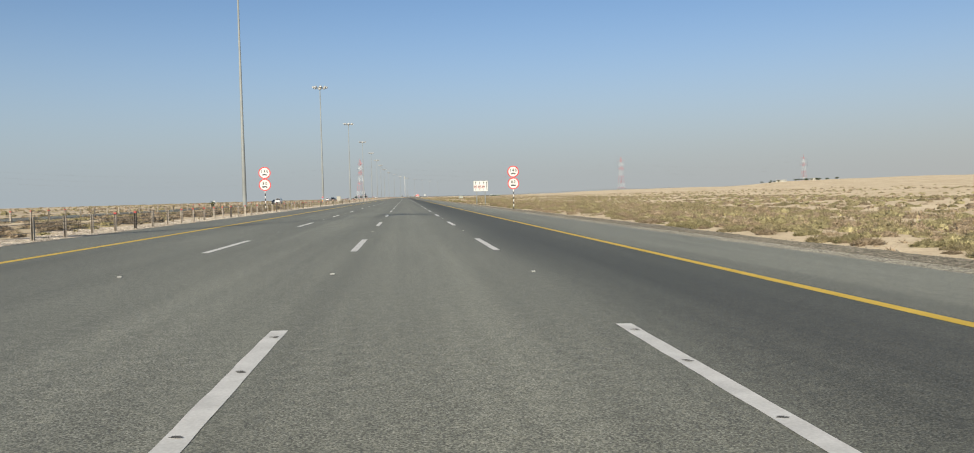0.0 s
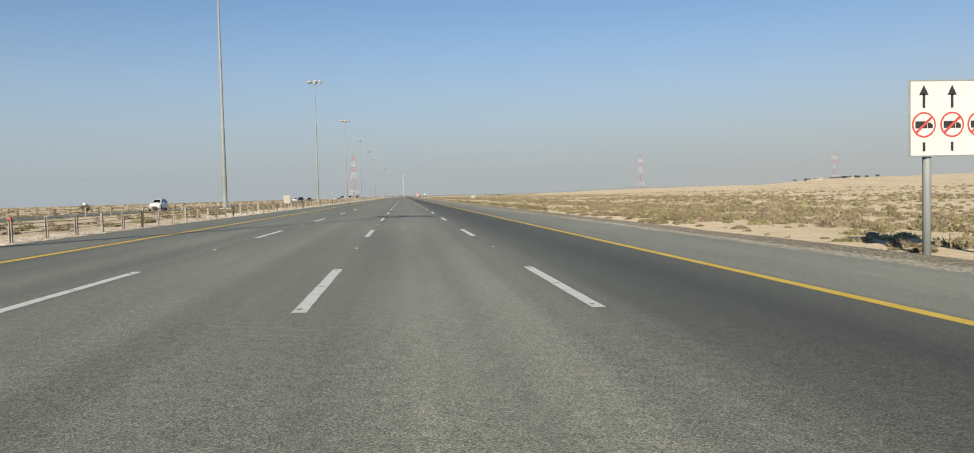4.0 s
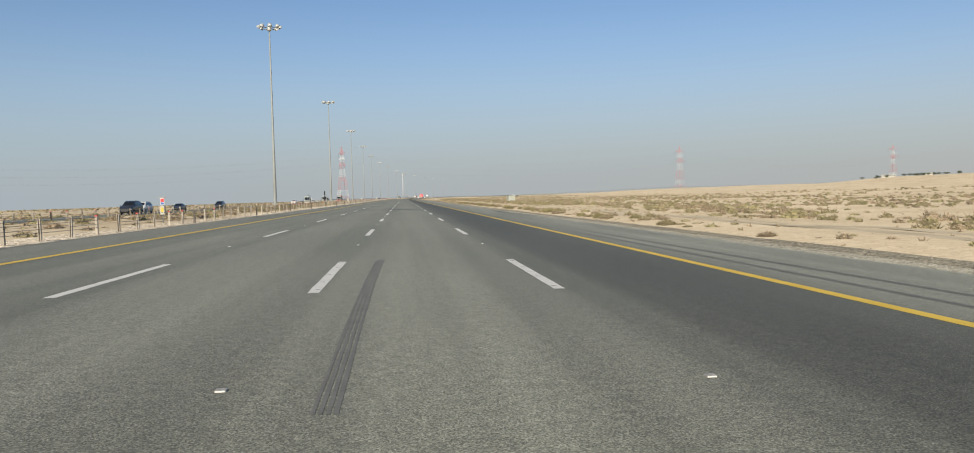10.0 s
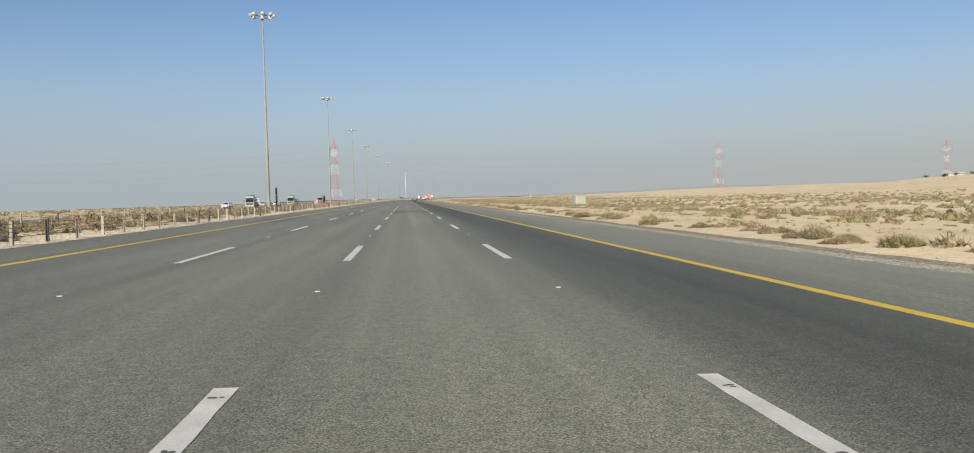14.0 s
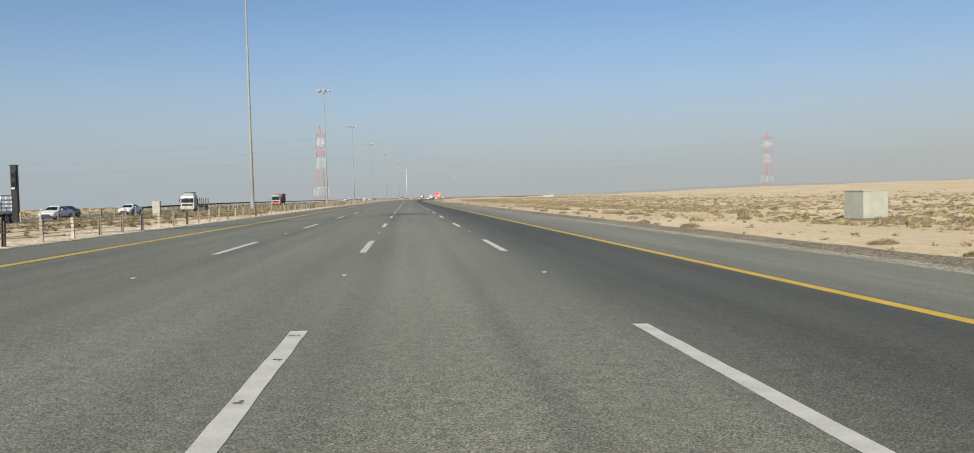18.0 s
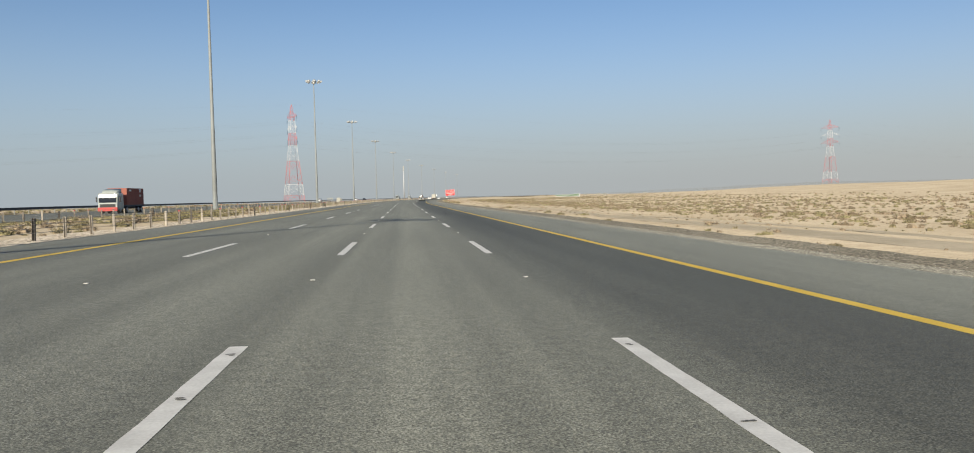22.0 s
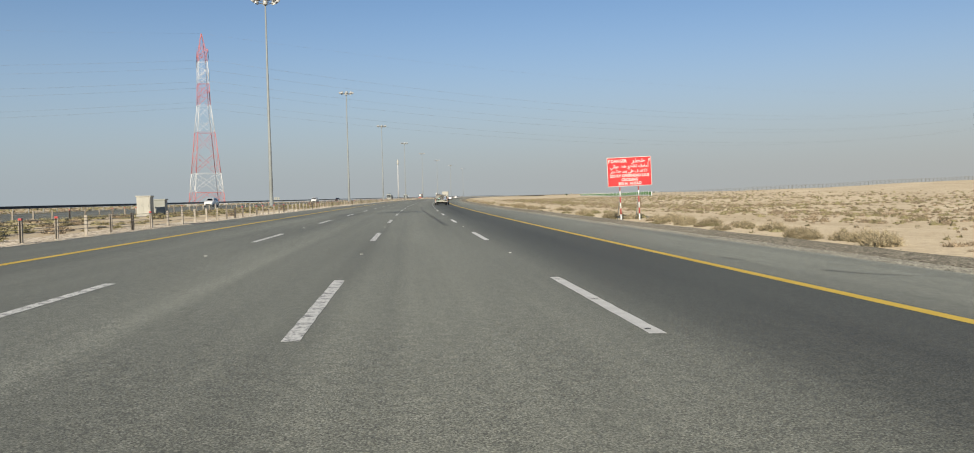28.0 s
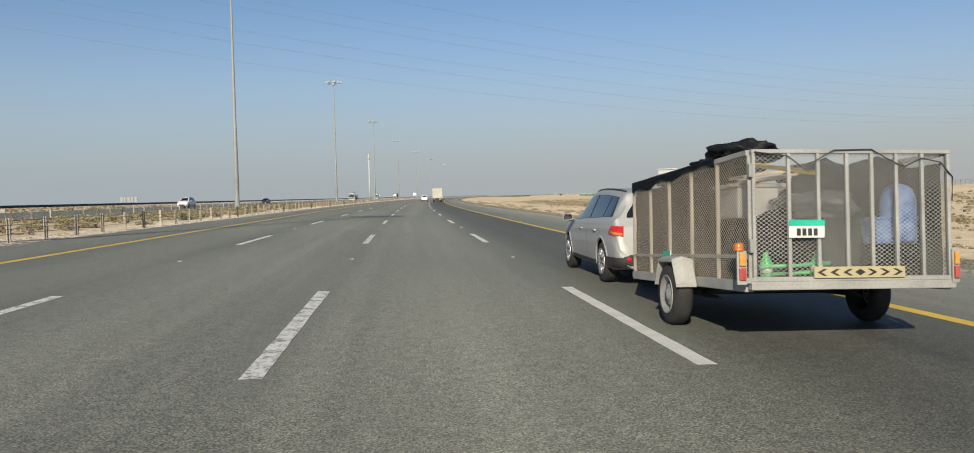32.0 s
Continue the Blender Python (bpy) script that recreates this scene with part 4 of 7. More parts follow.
cabinet(spot(-22.3, 278.0, 0.28, 6), 1.2, 1.1, 1.65, CREAM, "cream steel utility cabinet on a concrete plinth")
cabinet(spot(-22.3, 281.2, 0.28, 6), 0.95, 0.8, 1.25, GREY_CABINET, "smaller grey utility cabinet beside the cream one", 1)
cabinet(spot(-21.7, 927.3, 0.28, 4), 1.05, 1.1, 1.6, CREAM, "cream roadside cabinet with double doors", 2)
cabinet(spot(-21.4, 930.2, 0.28, 4), 0.95, 0.9, 1.32, GREY_CABINET, "grey roadside cabinet behind the cream one", 1)
KIOSK_PAINT = material("pale_kiosk_paint", (0.33, 0.345, 0.295), (0.41, 0.425, 0.37), scale=1.3, rough=0.6, bump=0.05)
cabinet(spot(42.0, 611.0, ground_z(42.0, 611.0) + 0.25, 8), 2.6, 2.6, 2.5, KIOSK_PAINT, "large grey-green substation kiosk on bare ground", 3)


bm = bmesh.new()
rings_ = []
for r, z in ((4.6, -0.12), (3.6, 0.12), (2.7, 0.30), (0.3, 0.34)):
    rings_.append([bm.verts.new((r * math.cos(a) * (1 + 0.12 * noise.noise((a, r, 3))) * 1.25, r * math.sin(a), z + 0.06 * noise.noise((math.cos(a) * r, math.sin(a) * r, 8)))) for a in [2 * math.pi * k / 28 for k in range(28)]])
for a, b in zip(rings_, rings_[1:]):
    for k in range(28):
        bm.faces.new((a[k], a[(k + 1) % 28], b[(k + 1) % 28], b[k])).smooth = True
bm.faces.new(rings_[-1])
tagged(part("gravel_mound", bm, GRAVEL, m=spot(43.0, 611.0, ground_z(42.0, 611.0))), "low dark gravel mound under the substation kiosk", "mound", kind="structure")


PILLAR_BLACK = material("blue_black_steel", (0.009, 0.010, 0.013), (0.018, 0.020, 0.025), scale=2, rough=0.5, spec=0.25)


def speed_camera(m):
    top = thing("speed_camera_pillar", m, "tall black speed camera pillar in the median", "speed camera")
    part("base_plate", boxed(-0.35, 0.35, -0.35, 0.35, -0.3, 0.08, 0.02), CONCRETE, top)
    part("column", boxed(-0.23, 0.23, -0.2, 0.2, 0.08, 3.3, 0.03), PILLAR_BLACK, top, "black steel column")
    part("camera_head", boxed(-0.2, 0.2, -0.3, 0.0, 2.1, 3.05, 0.03), PILLAR_BLACK, top)
    for z in (2.3, 2.78):
        bm = bmesh.new()
        lathe(bm, [(0.12, -0.33), (0.13, -0.3), (0.13, -0.26)], 16, "Y")
        part("lens", bm, GLASS, top, "dark round lens", m=pose(0, 0, z))
    part("status_panel", boxed(-0.14, 0.10, -0.315, -0.295, 2.0, 2.09, 0.005), SIGN_WHITE, top, "small white panel")
    part("cap", boxed(-0.26, 0.26, -0.25, 0.22, 3.3, 3.38, 0.02), PILLAR_BLACK, top)
    return top


speed_camera(spot(-28.9, 603.0, opposite_z(-28.9, 603), 5) @ Matrix.Diagonal((0.92, 1.0, 1.3, 1)))
top = thing("concrete_marker", spot(-20.9, 609.9, 0.28, 6), "pale concrete marker post standing in the median", "marker post")
part("shaft", boxed(-0.3, 0.3, -0.25, 0.25, -0.4, 1.25, 0.05), CONCRETE, top)
part("cap", boxed(-0.33, 0.33, -0.28, 0.28, 1.25, 1.33, 0.02), CONCRETE, top)


# ---- power line ----
def pylon(m, base_w=9.2):
    """A lattice pylon: four legs in banded paint, bracing in each panel, three pairs of arms."""
    top = thing("lattice_pylon", m, "red and white banded lattice power pylon", "pylon", "power line pylons")
    H = 53.4
    prof = [(0.0, base_w), (0.42, base_w * 0.56), (0.58, base_w * 0.38), (0.84, base_w * 0.28), (0.9, base_w * 0.22), (1.0, 0.15)]

    def width(f):
        for (a, wa), (b, wb) in zip(prof, prof[1:]):
            if f <= b:
                return wa + (wb - wa) * (f - a) / (b - a)
        return prof[-1][1]

    bands = [(0.0, 0.068, PYLON_RED), (0.068, 0.18, PYLON_WHITE), (0.18, 0.42, PYLON_RED), (0.42, 0.58, PYLON_WHITE), (0.58, 0.706, PYLON_RED), (0.706, 0.835, PYLON_WHITE), (0.835, 1.0, PYLON_RED)]
    panels = {0.0: 1, 0.068: 1, 0.18: 2, 0.42: 2, 0.58: 2, 0.706: 3, 0.835: 3}
    corner = ((1, 1), (-1, 1), (-1, -1), (1, -1))

    def at(k, f):
        w = width(f) / 2
        return Vector((corner[k % 4][0] * w, corner[k % 4][1] * w, f * H))

    for a, b, mat in bands:
        n = panels[a]
        fs = [a + (b - a) * j / n for j in range(n + 1)]
        for k in range(4):
            part("leg_section", tube(bmesh.new(), [at(k, f) for f in fs], 0.115 if a < 0.42 else 0.085), mat, top)
            brace = bmesh.new()
            for f0, f1 in zip(fs, fs[1:]):
                p, q, r, s = at(k, f0), at(k + 1, f0), at(k, f1), at(k + 1, f1)
                t = 0.042 if f0 < 0.42 else 0.034
                if a > 0.0:
                    rod(brace, p, s, t, n=4)
                    rod(brace, q, r, t, n=4)
                c = (p + q + r + s) / 4
                for e, g in ((p, r), (q, s)) if f1 - f0 > 0.05 else ():
                    mid = (e + g) / 2
                    rod(brace, mid, (e + c) / 2, t * 0.6, n=4)
                    rod(brace, mid, (g + c) / 2, t * 0.6, n=4)
                    rod(brace, (mid + g) / 2, g * 0.75 + c * 0.25, t * 0.5, n=4)
                    rod(brace, (mid + e) / 2, e * 0.75 + c * 0.25, t * 0.5, n=4)
            rod(brace, at(k, b), at(k + 1, b), 0.05, n=4)
            if a == 0.0:
                rod(brace, (at(k, b) + at(k + 1, b)) / 2, at(k, 0.0), 0.07, n=4)
                rod(brace, (at(k, b) + at(k + 1, b)) / 2, at(k + 1, 0.0), 0.07, n=4)
            tagged(part("bracing", brace, mat, top), kind="stuff")
    for k in range(4):
        p = at(k, 0)
        part("footing", boxed(p.x - 0.6, p.x + 0.6, p.y - 0.6, p.y + 0.6, -1.5, 0.15, 0.05), CONCRETE, top)
    for f, mat in ((0.87, PYLON_RED), (0.75, PYLON_WHITE), (0.635, PYLON_RED)):
        for side in (-1, 1):
            bm = bmesh.new()
            w = width(f) / 2
            tip = Vector((0, side * 8.6, f * H + 0.3))
            for sx in (-1, 1):
                rod(bm, (sx * w, side * w, f * H), tip, 0.05, n=4)
                rod(bm, (sx * w, side * w, f * H + 2.6), tip, 0.045, n=4)
                for j in range(1, 4):
                    lo, hi = Vector((sx * w, side * w, f * H)).lerp(tip, j / 4), Vector((sx * w, side * w, f * H + 2.6)).lerp(tip, j / 4)
                    rod(bm, lo, hi, 0.028, n=4)
                    rod(bm, hi, Vector((sx * w, side * w, f * H)).lerp(tip, (j + 1) / 4), 0.026, n=4)
            arm = part("cross_arm", bm, mat, top)
            bm = bmesh.new()
            rings = [(0.03, 0)] + [(r, -0.25 * j - d) for j in range(1, 11) for r, d in ((0.05, 0.0), (0.14, 0.06), (0.05, 0.12))] + [(0.04, -2.9)]
            lathe(bm, rings, 6)
            part("insulator", bm, GLASS, arm, "string of dark insulator discs", m=Matrix.Translation(tip))
    return top


LINE = Vector((0.907, 0.4205, 0)).normalized()
PYLONS = [Vector((-477, 930, -2.0)), Vector((-60.0, 1123.0, 0.6)), Vector((357.5, 1317.0, 5.4)), Vector((772.6, 1509.0, ground_z(772.6 - bend(1509), 1509) + 0.1))]
turn_line = Matrix.Rotation(math.atan2(LINE.y, LINE.x), 4, "Z")
one = pylon(Matrix.Translation(PYLONS[0]) @ turn_line)
for p in PYLONS[1:]:
    copy_thing(one, Matrix.Translation(p) @ turn_line)
for a, b in zip(PYLONS, PYLONS[1:]):
    for f in (0.87, 0.75, 0.635, 1.0):
        for side in (-1, 1) if f < 1 else (0,):
            for gap in (-0.25, 0.25) if f < 1 else (0,):
                bm = bmesh.new()
                across = Vector((-LINE.y, LINE.x, 0)) * (8.6 * side + gap)
                h = f * 53.4 - (2.6 if f < 1 else 0)
                tube(bm, [a.lerp(b, i / 24) + across + Vector((0, 0, h - (11.5 if f < 1 else 8.0) * 4 * i / 24 * (1 - i / 24))) for i in range(25)], 0.0085)
                ob = part("power_cable", bm, WIRE)
                tagged(ob, "sagging overhead power line conductor", "cable", "power line cables")


# ---- far pale mast ----
# column colour greyed to carry the haze of its distance
MAST_GREY = material("hazed_mast_paint", (0.44, 0.45, 0.45), (0.53, 0.54, 0.54), scale=0.3, rough=0.7)
top = thing("telecom_mast", Matrix.Translation((0.5, 1845, -1.0)), "slender pale telecom mast with antenna panels", "mast")
bm = bmesh.new()
lathe(bm, [(0.72, 0), (0.66, 20), (0.55, 42)], 16)
part("column", bm, MAST_GREY, top, "pale grey tapered column")
part("crown", lathe(bmesh.new(), [(0.6, 42), (0.95, 42.3), (1.0, 46.5), (0.8, 47.2), (0.15, 48.5)], 16), CREAM, top, "cream crown")
for k in range(6):
    a = math.pi / 3 * k
    part("antenna_panel", boxed(-0.22, 0.22, 1.0, 1.15, 42.8, 46.2, 0.03), MAST_GREY, top, m=pose(0, 0, 0, 0, 0, math.degrees(a)))


# ---- green and white wall on the plain ----
wall = thing("boundary_wall", Matrix.Identity(4), "low green fence between white pillars far across the sand", "fence")
wall_from, wall_to = Vector((133.6, 1277, 0)), Vector((212, 1790, 0))
for k in range(56):
    p, q = wall_from.lerp(wall_to, k / 56), wall_from.lerp(wall_to, (k + 1) / 56)
    zp, zq = ground_z(p.x - bend(p.y), p.y), ground_z(q.x - bend(q.y), q.y)
    part("pillar", boxed(p.x - 0.22, p.x + 0.22, p.y - 0.22, p.y + 0.22, zp - 0.5, zp + 2.55, 0.03), WHITE_PAINT, wall, "white pillar")
    bm = bmesh.new()
    vs = [bm.verts.new(c) for c in ((p.x, p.y, zp - 0.3), (q.x, q.y, zq - 0.3), (q.x, q.y, zq + 0.75), (p.x, p.y, zp + 0.75))]
    bm.faces.new(vs)
    bmesh.ops.solidify(bm, geom=bm.faces[:], thickness=0.2)
    part("plinth_wall", bm, WHITE_PAINT, wall)
    bm = bmesh.new()
    for j in range(8):
        c = p.lerp(q, (j + 0.5) / 8)
        z = zp + (zq - zp) * (j + 0.5) / 8
        box(bm, c.x - 0.08, c.x + 0.08, c.y - 0.52, c.y + 0.52, z + 0.75, z + 2.4)
    part("fence_panel", bm, GREEN_PAINT, wall, "green slatted panel")


# ---- shrubs ----
def shrub_shape(seed, domes, segs, leaves, leaf, twigs=0.25, core=0.0):
    """Points and triangles of one desert shrub of about unit radius: a cluster of uneven leafy domes with short blades standing out of them."""
    rng = np.random.default_rng(seed)
    verts, faces, count = [], [], 0
    lobes = []
    for k in range(domes):
        a, far = 2.4 * k + rng.uniform(-0.5, 0.5), 0.0 if k == 0 else rng.uniform(0.3, 0.62)
        r = rng.uniform(0.46, 0.6) if k == 0 else rng.uniform(0.24, 0.44)
        lobes.append((far * math.cos(a), far * math.sin(a), r, r * rng.uniform(0.75, 1.1) + (0.08 if k == 0 else 0), rng.uniform(0, 6.28)))
    heart = core or (0.8 if segs > 5 else 0.95)
    for x, y, r, h, a0 in [(x, y, r * heart, h * heart, a) for x, y, r, h, a in lobes]:
        bands = ((1.0, -0.04), (1.04, 0.30), (0.72, 0.74)) if segs > 5 else ((1.0, -0.04), (0.8, 0.62))
        for q, z in bands:
            wob = rng.uniform(0.78, 1.2, segs)
            ang = a0 + 2 * math.pi * np.arange(segs) / segs + rng.uniform(-0.25, 0.25, segs)
            verts.append(np.stack([x + r * q * wob * np.cos(ang), y + r * q * wob * np.sin(ang), h * z * rng.uniform(0.8, 1.2, segs)], 1))
        verts.append(np.array([(x + rng.uniform(-0.1, 0.1) * r, y + rng.uniform(-0.1, 0.1) * r, h)]))
        tri = []
        for b in range(0, segs * (len(bands) - 1), segs):
            for k in range(segs):
                n = (k + 1) % segs
                tri += [(b + k, b + n, b + segs + n), (b + k, b + segs + n, b + segs + k)]
        e = segs * (len(bands) - 1)
        tri += [(e + k, e + (k + 1) % segs, e + segs) for k in range(segs)]
        faces.append(np.array(tri) + count)
        count += len(bands) * segs + 1
    if leaves:
        L = np.array(lobes)[rng.integers(0, domes, leaves)]
        d = rng.normal(size=(leaves, 3))
        d[:, 2] = np.abs(d[:, 2]) + 0.1
        d /= np.linalg.norm(d, axis=1)[:, None]
        p = np.stack([L[:, 0] + d[:, 0] * L[:, 2] * 0.8, L[:, 1] + d[:, 1] * L[:, 2] * 0.8, d[:, 2] * L[:, 3] * 0.78], 1)
        way = d + rng.normal(size=(leaves, 3)) * 0.35
        way[:, 2] += 0.45
        way /= np.linalg.norm(way, axis=1)[:, None]
        side = np.cross(way, rng.normal(size=(leaves, 3)))
        side /= np.linalg.norm(side, axis=1)[:, None]
        twig = rng.random(leaves) < twigs
        length = np.where(twig, leaf * rng.uniform(2.0, 3.2, leaves), leaf * rng.uniform(0.9, 1.8, leaves))
        width = np.where(twig, leaf * 0.2, leaf * rng.uniform(0.4, 0.75, leaves))
        v = np.stack([p - side * width[:, None] / 2, p + side * width[:, None] / 2, p + way * length[:, None]], 1).reshape(-1, 3)
        v[:, 2] = np.maximum(v[:, 2], -0.03)
        verts.append(v)
        faces.append(np.arange(leaves * 3).reshape(-1, 3) + count)
    return np.concatenate(verts), np.concatenate(faces)


SINGLE_SHAPES = [shrub_shape(s, 7, 6, 700, 0.095, 0.45, 0.74) for s in range(6)]
NEAR_SHAPES = [shrub_shape(10 + s, 4, 6, 120, 0.15, 0.4, 0.76) for s in range(6)]
MEDIAN_SHAPES = [shrub_shape(90 + s, 4, 6, 110, 0.16, 0.45, 0.72) for s in range(6)]
MID_SHAPES = [shrub_shape(20 + s, 3, 5, 34, 0.2, 0.25, 0.8) for s in range(8)]
FAR_SHAPES = [shrub_shape(40 + s, 1 + s % 2, 4, 3, 0.28, 0.0) for s in range(8)]
SHRUB_MATS = {"green": LEAF_GREEN, "olive": LEAF_OLIVE, "dry": LEAF_DRY}
SHRUB_LABELS = {"green": "yellow-green desert shrub growing on sand", "olive": "olive desert shrub growing on sand", "dry": "dry brown desert shrub on sand"}


def shrub_cover(u, y):
    """How thickly shrubs stand, 0 to 1."""
    patch = noise.noise((u * 0.03, y * 0.022, 11)) * 0.5 + noise.noise((u * 0.11, y * 0.09, 13)) * 0.45
    early, late = 1 - smooth_step(165, 232, y), smooth_step(520, 760, y)
    band = smooth_step(12.2, 13.0, u) * (1 - smooth_step(14.5, 16.5, u)) * 0.62
    bare = smooth_step(24, 34, u)
    inner = early * smooth_step(12.0, 12.9, u) + (1 - early) * bare
    outer = 1 - smooth_step(150 - 40 * late, 260 - 70 * late, u)
    c = inner * outer * (0.62 + patch * (1.8 - 0.9 * early - 0.5 * late) + 0.08 * early + 0.26 * late)
    if 892 < y < 935 or 375 < y < 560:
        band *= 1.9
    return max(c, band * (0.6 + patch * 1.4) * (1 - 0.5 * smooth_step(600, 700, y) * (1 - smooth_step(860, 890, y))), 0)


rng = random.Random(21)
spots_near, spots_mid, spots_far, spots_median = [], [], [], []
for (u0, u1, y0, y1, count) in ((12.3, 17, 10, 1240, 2600), (12.5, 18, 10, 290, 650), (17, 42, 10, 1260, 6500), (18, 48, 10, 300, 1300), (12.7, 18, 15, 285, 420), (18, 46, 10, 290, 1500), (42, 120, 20, 1350, 12000), (42, 120, 60, 420, 2000), (120, 270, 50, 1500, 11000), (19, 60, 560, 1260, 12000), (60, 130, 560, 1350, 7000)):
    for _ in range(count):
        u, y = rng.uniform(u0, u1), rng.uniform(y0, y1)
        if rng.random() > shrub_cover(u, y) or math.hypot(u - 42, y - 609) < 7.5 or math.hypot(u - 11.6, y - 85.8) < 0.9 or math.hypot(u - 12.8, y - 136.6) < 1.2:
            continue
        size = rng.uniform(0.25, 0.7) if u < 17 else rng.uniform(0.25, 1.0) ** 1.2 + 0.2
        if (u0, y1) in ((12.7, 285), (18, 290)):
            size = rng.uniform(0.4, 0.95)
        if u0 in (19, 60):
            size = rng.uniform(0.2, 0.62)
        size *= 1 - 0.3 * smooth_step(560, 760, y) + (0.35 if 892 < y < 930 and u < 17 else 0)
        if u > 35:
            size *= 1.28
        if u - size < 12.0:
            size = max(0.25, u - 12.0)
        hue = rng.choices(("green", "olive", "dry"), (0.33, 0.3, 0.37) if y < 560 else (0.25, 0.25, 0.5))[0]
        item = (u, y, size, rng.uniform(0, 360), hue, rng.uniform(0.6, 1.0) * (0.75 if u > 40 else 1))
        (spots_far if u0 in (19, 60) else spots_near if u < 20 else spots_mid if u < 48 else spots_far).append(item)
# the median and the plain on the other side
for (u0, u1, y0, y1, count, big) in ((-26, -13.2, 20, 1320, 5600, 0.62), (-26, -13.4, 10, 620, 2300, 0.75), (-26, -13.4, 620, 1200, 2000, 0.85), (-26, -13.6, 380, 580, 420, 1.25), (-26, -13.6, 10, 130, 160, 1.0), (-26, -13, 600, 1200, 3800, 0.8), (-110, -52, 40, 1500, 5000, 1.35), (-420, -110, 100, 1900, 5500, 2.6)):
    for _ in range(count):
        u, y = rng.uniform(u0, u1), rng.uniform(y0, y1)
        if rng.random() > 0.6 + noise.noise((u * 0.06, y * 0.05, 17)) * 0.9 or (u > -30 and min(abs(y - q) for q in MAST_Y) < 2 and abs(u + 22) < 2):
            continue
        hue = rng.choices(("green", "olive", "dry"), ((0.25, 0.25, 0.5) if y < 620 else (0.55, 0.2, 0.25)) if u > -30 else (0.2, 0.4, 0.4))[0]
        if -19.5 < u and rng.random() > (0.55 if y < 620 else 0.36):
            continue
        item = (u, y, min(rng.uniform(0.2, big) * (1.15 if -19.5 < u else 1), -u - 12.6 if u > -30 else 9), rng.uniform(0, 360), hue, rng.uniform(0.55, 0.9) + (0.15 if u > -19.5 else 0))
        (spots_median if -19.5 < u else spots_mid if u > -60 else spots_far).append(item)

shrub_data = {}
for hue, mat in SHRUB_MATS.items():
    for i, (v, f) in enumerate(SINGLE_SHAPES):
        me = bpy.data.meshes.new("shrub")
        me.from_pydata(v.tolist(), [], f.tolist())
        me.materials.append(mat)
        shrub_data[hue, i] = me
spots_near.sort(key=lambda s: s[0] - 3 * s[2])
singles, rest = spots_near[:300], spots_near[300:]
for u, y, size, turn, hue, tall in singles:
    ob = new("shrub", shrub_data[hue, rng.randrange(6)])
    ob.matrix_basis = spot(u, y, ground_z(u, y) - 0.03, turn) @ Matrix.Diagonal((size, size, size * tall, 1))
    tagged(ob, SHRUB_LABELS[hue], "shrub", "roadside shrubs")


def shrub_stuff(items, shapes, hue, label):
    vs, fs, n = [], [], 0
    for u, y, size, turn, _, tall in items:
        v, f = shapes[rng.randrange(len(shapes))]
        a = radians(turn)
        c, s = math.cos(a) * size, math.sin(a) * size
        vs.append(np.stack([v[:, 0] * c - v[:, 1] * s + u + bend(y), v[:, 0] * s + v[:, 1] * c + y, v[:, 2] * size * tall + ground_z(u, y) - 0.03], 1))
        fs.append(f + n)
        n += len(v)
    joined("scrub", np.concatenate(vs), np.concatenate(fs), [SHRUB_MATS[hue]], label, "scrub")


for hue in SHRUB_MATS:
    for items, shapes, words in ((rest, NEAR_SHAPES, "beside the verge"), (spots_median, MEDIAN_SHAPES, "in the median"), (spots_mid, MID_SHAPES, "scattered over sand"), (spots_far, FAR_SHAPES, "far out on the plain")):
        chosen = [s for s in items if s[4] == hue]
        if chosen:
            shrub_stuff(chosen, shapes, hue, {"green": "yellow-green", "olive": "olive green", "dry": "dry brown"}[hue] + " desert scrub " + words)


# feathery straw-coloured and yellow-green brush beside the gravel
brush_data = []
for k in range(4):
    v, f = shrub_shape(80 + k, 5, 5, 900, 0.13, 0.8, 0.58)
    me = bpy.data.meshes.new("dry_bush")
    me.from_pydata(v.tolist(), [], f.tolist())
    me.materials.append(LEAF_STRAW)
    brush_data.append(me)
fresh_data = []
for me in brush_data[:3]:
    fresh_me = me.copy()
    fresh_me.materials[0] = LEAF_GREEN
    fresh_data.append(fresh_me)
brush_rng = random.Random(12)
for y0, y1, u0, u1, count in ((195, 300, 12.6, 14.6, 34), (340, 420, 12.5, 13.9, 22), (420, 480, 12.4, 14.2, 24), (480, 560, 12.9, 14.6, 12), (880, 905, 12.9, 14.6, 20), (905, 935, 12.9, 14.6, 9), (935, 1010, 12.9, 14.6, 14), (596, 668, 17.0, 19.6, 42)):
    for _ in range(count):
        u, y, size = brush_rng.uniform(u0, u1), brush_rng.uniform(y0, y1), brush_rng.uniform(0.35, 0.8)
        if math.hypot(u - 12.95, y - 906.3) < 1.4:
            continue
        fresh = y < 480 and brush_rng.random() < 0.55
        ob = new("dry_bush" if not fresh else "green_bush", brush_rng.choice(fresh_data if fresh else brush_data))
        ob.matrix_basis = spot(u, y, ground_z(u, y) - 0.04, brush_rng.uniform(0, 360)) @ Matrix.Diagonal((size, size, size * brush_rng.uniform(0.9, 1.25), 1))
        tagged(ob, "feathery yellow-green bush on roadside sand" if fresh else "feathery straw-coloured dry bush on roadside sand", "bush", "bushes along the verge")


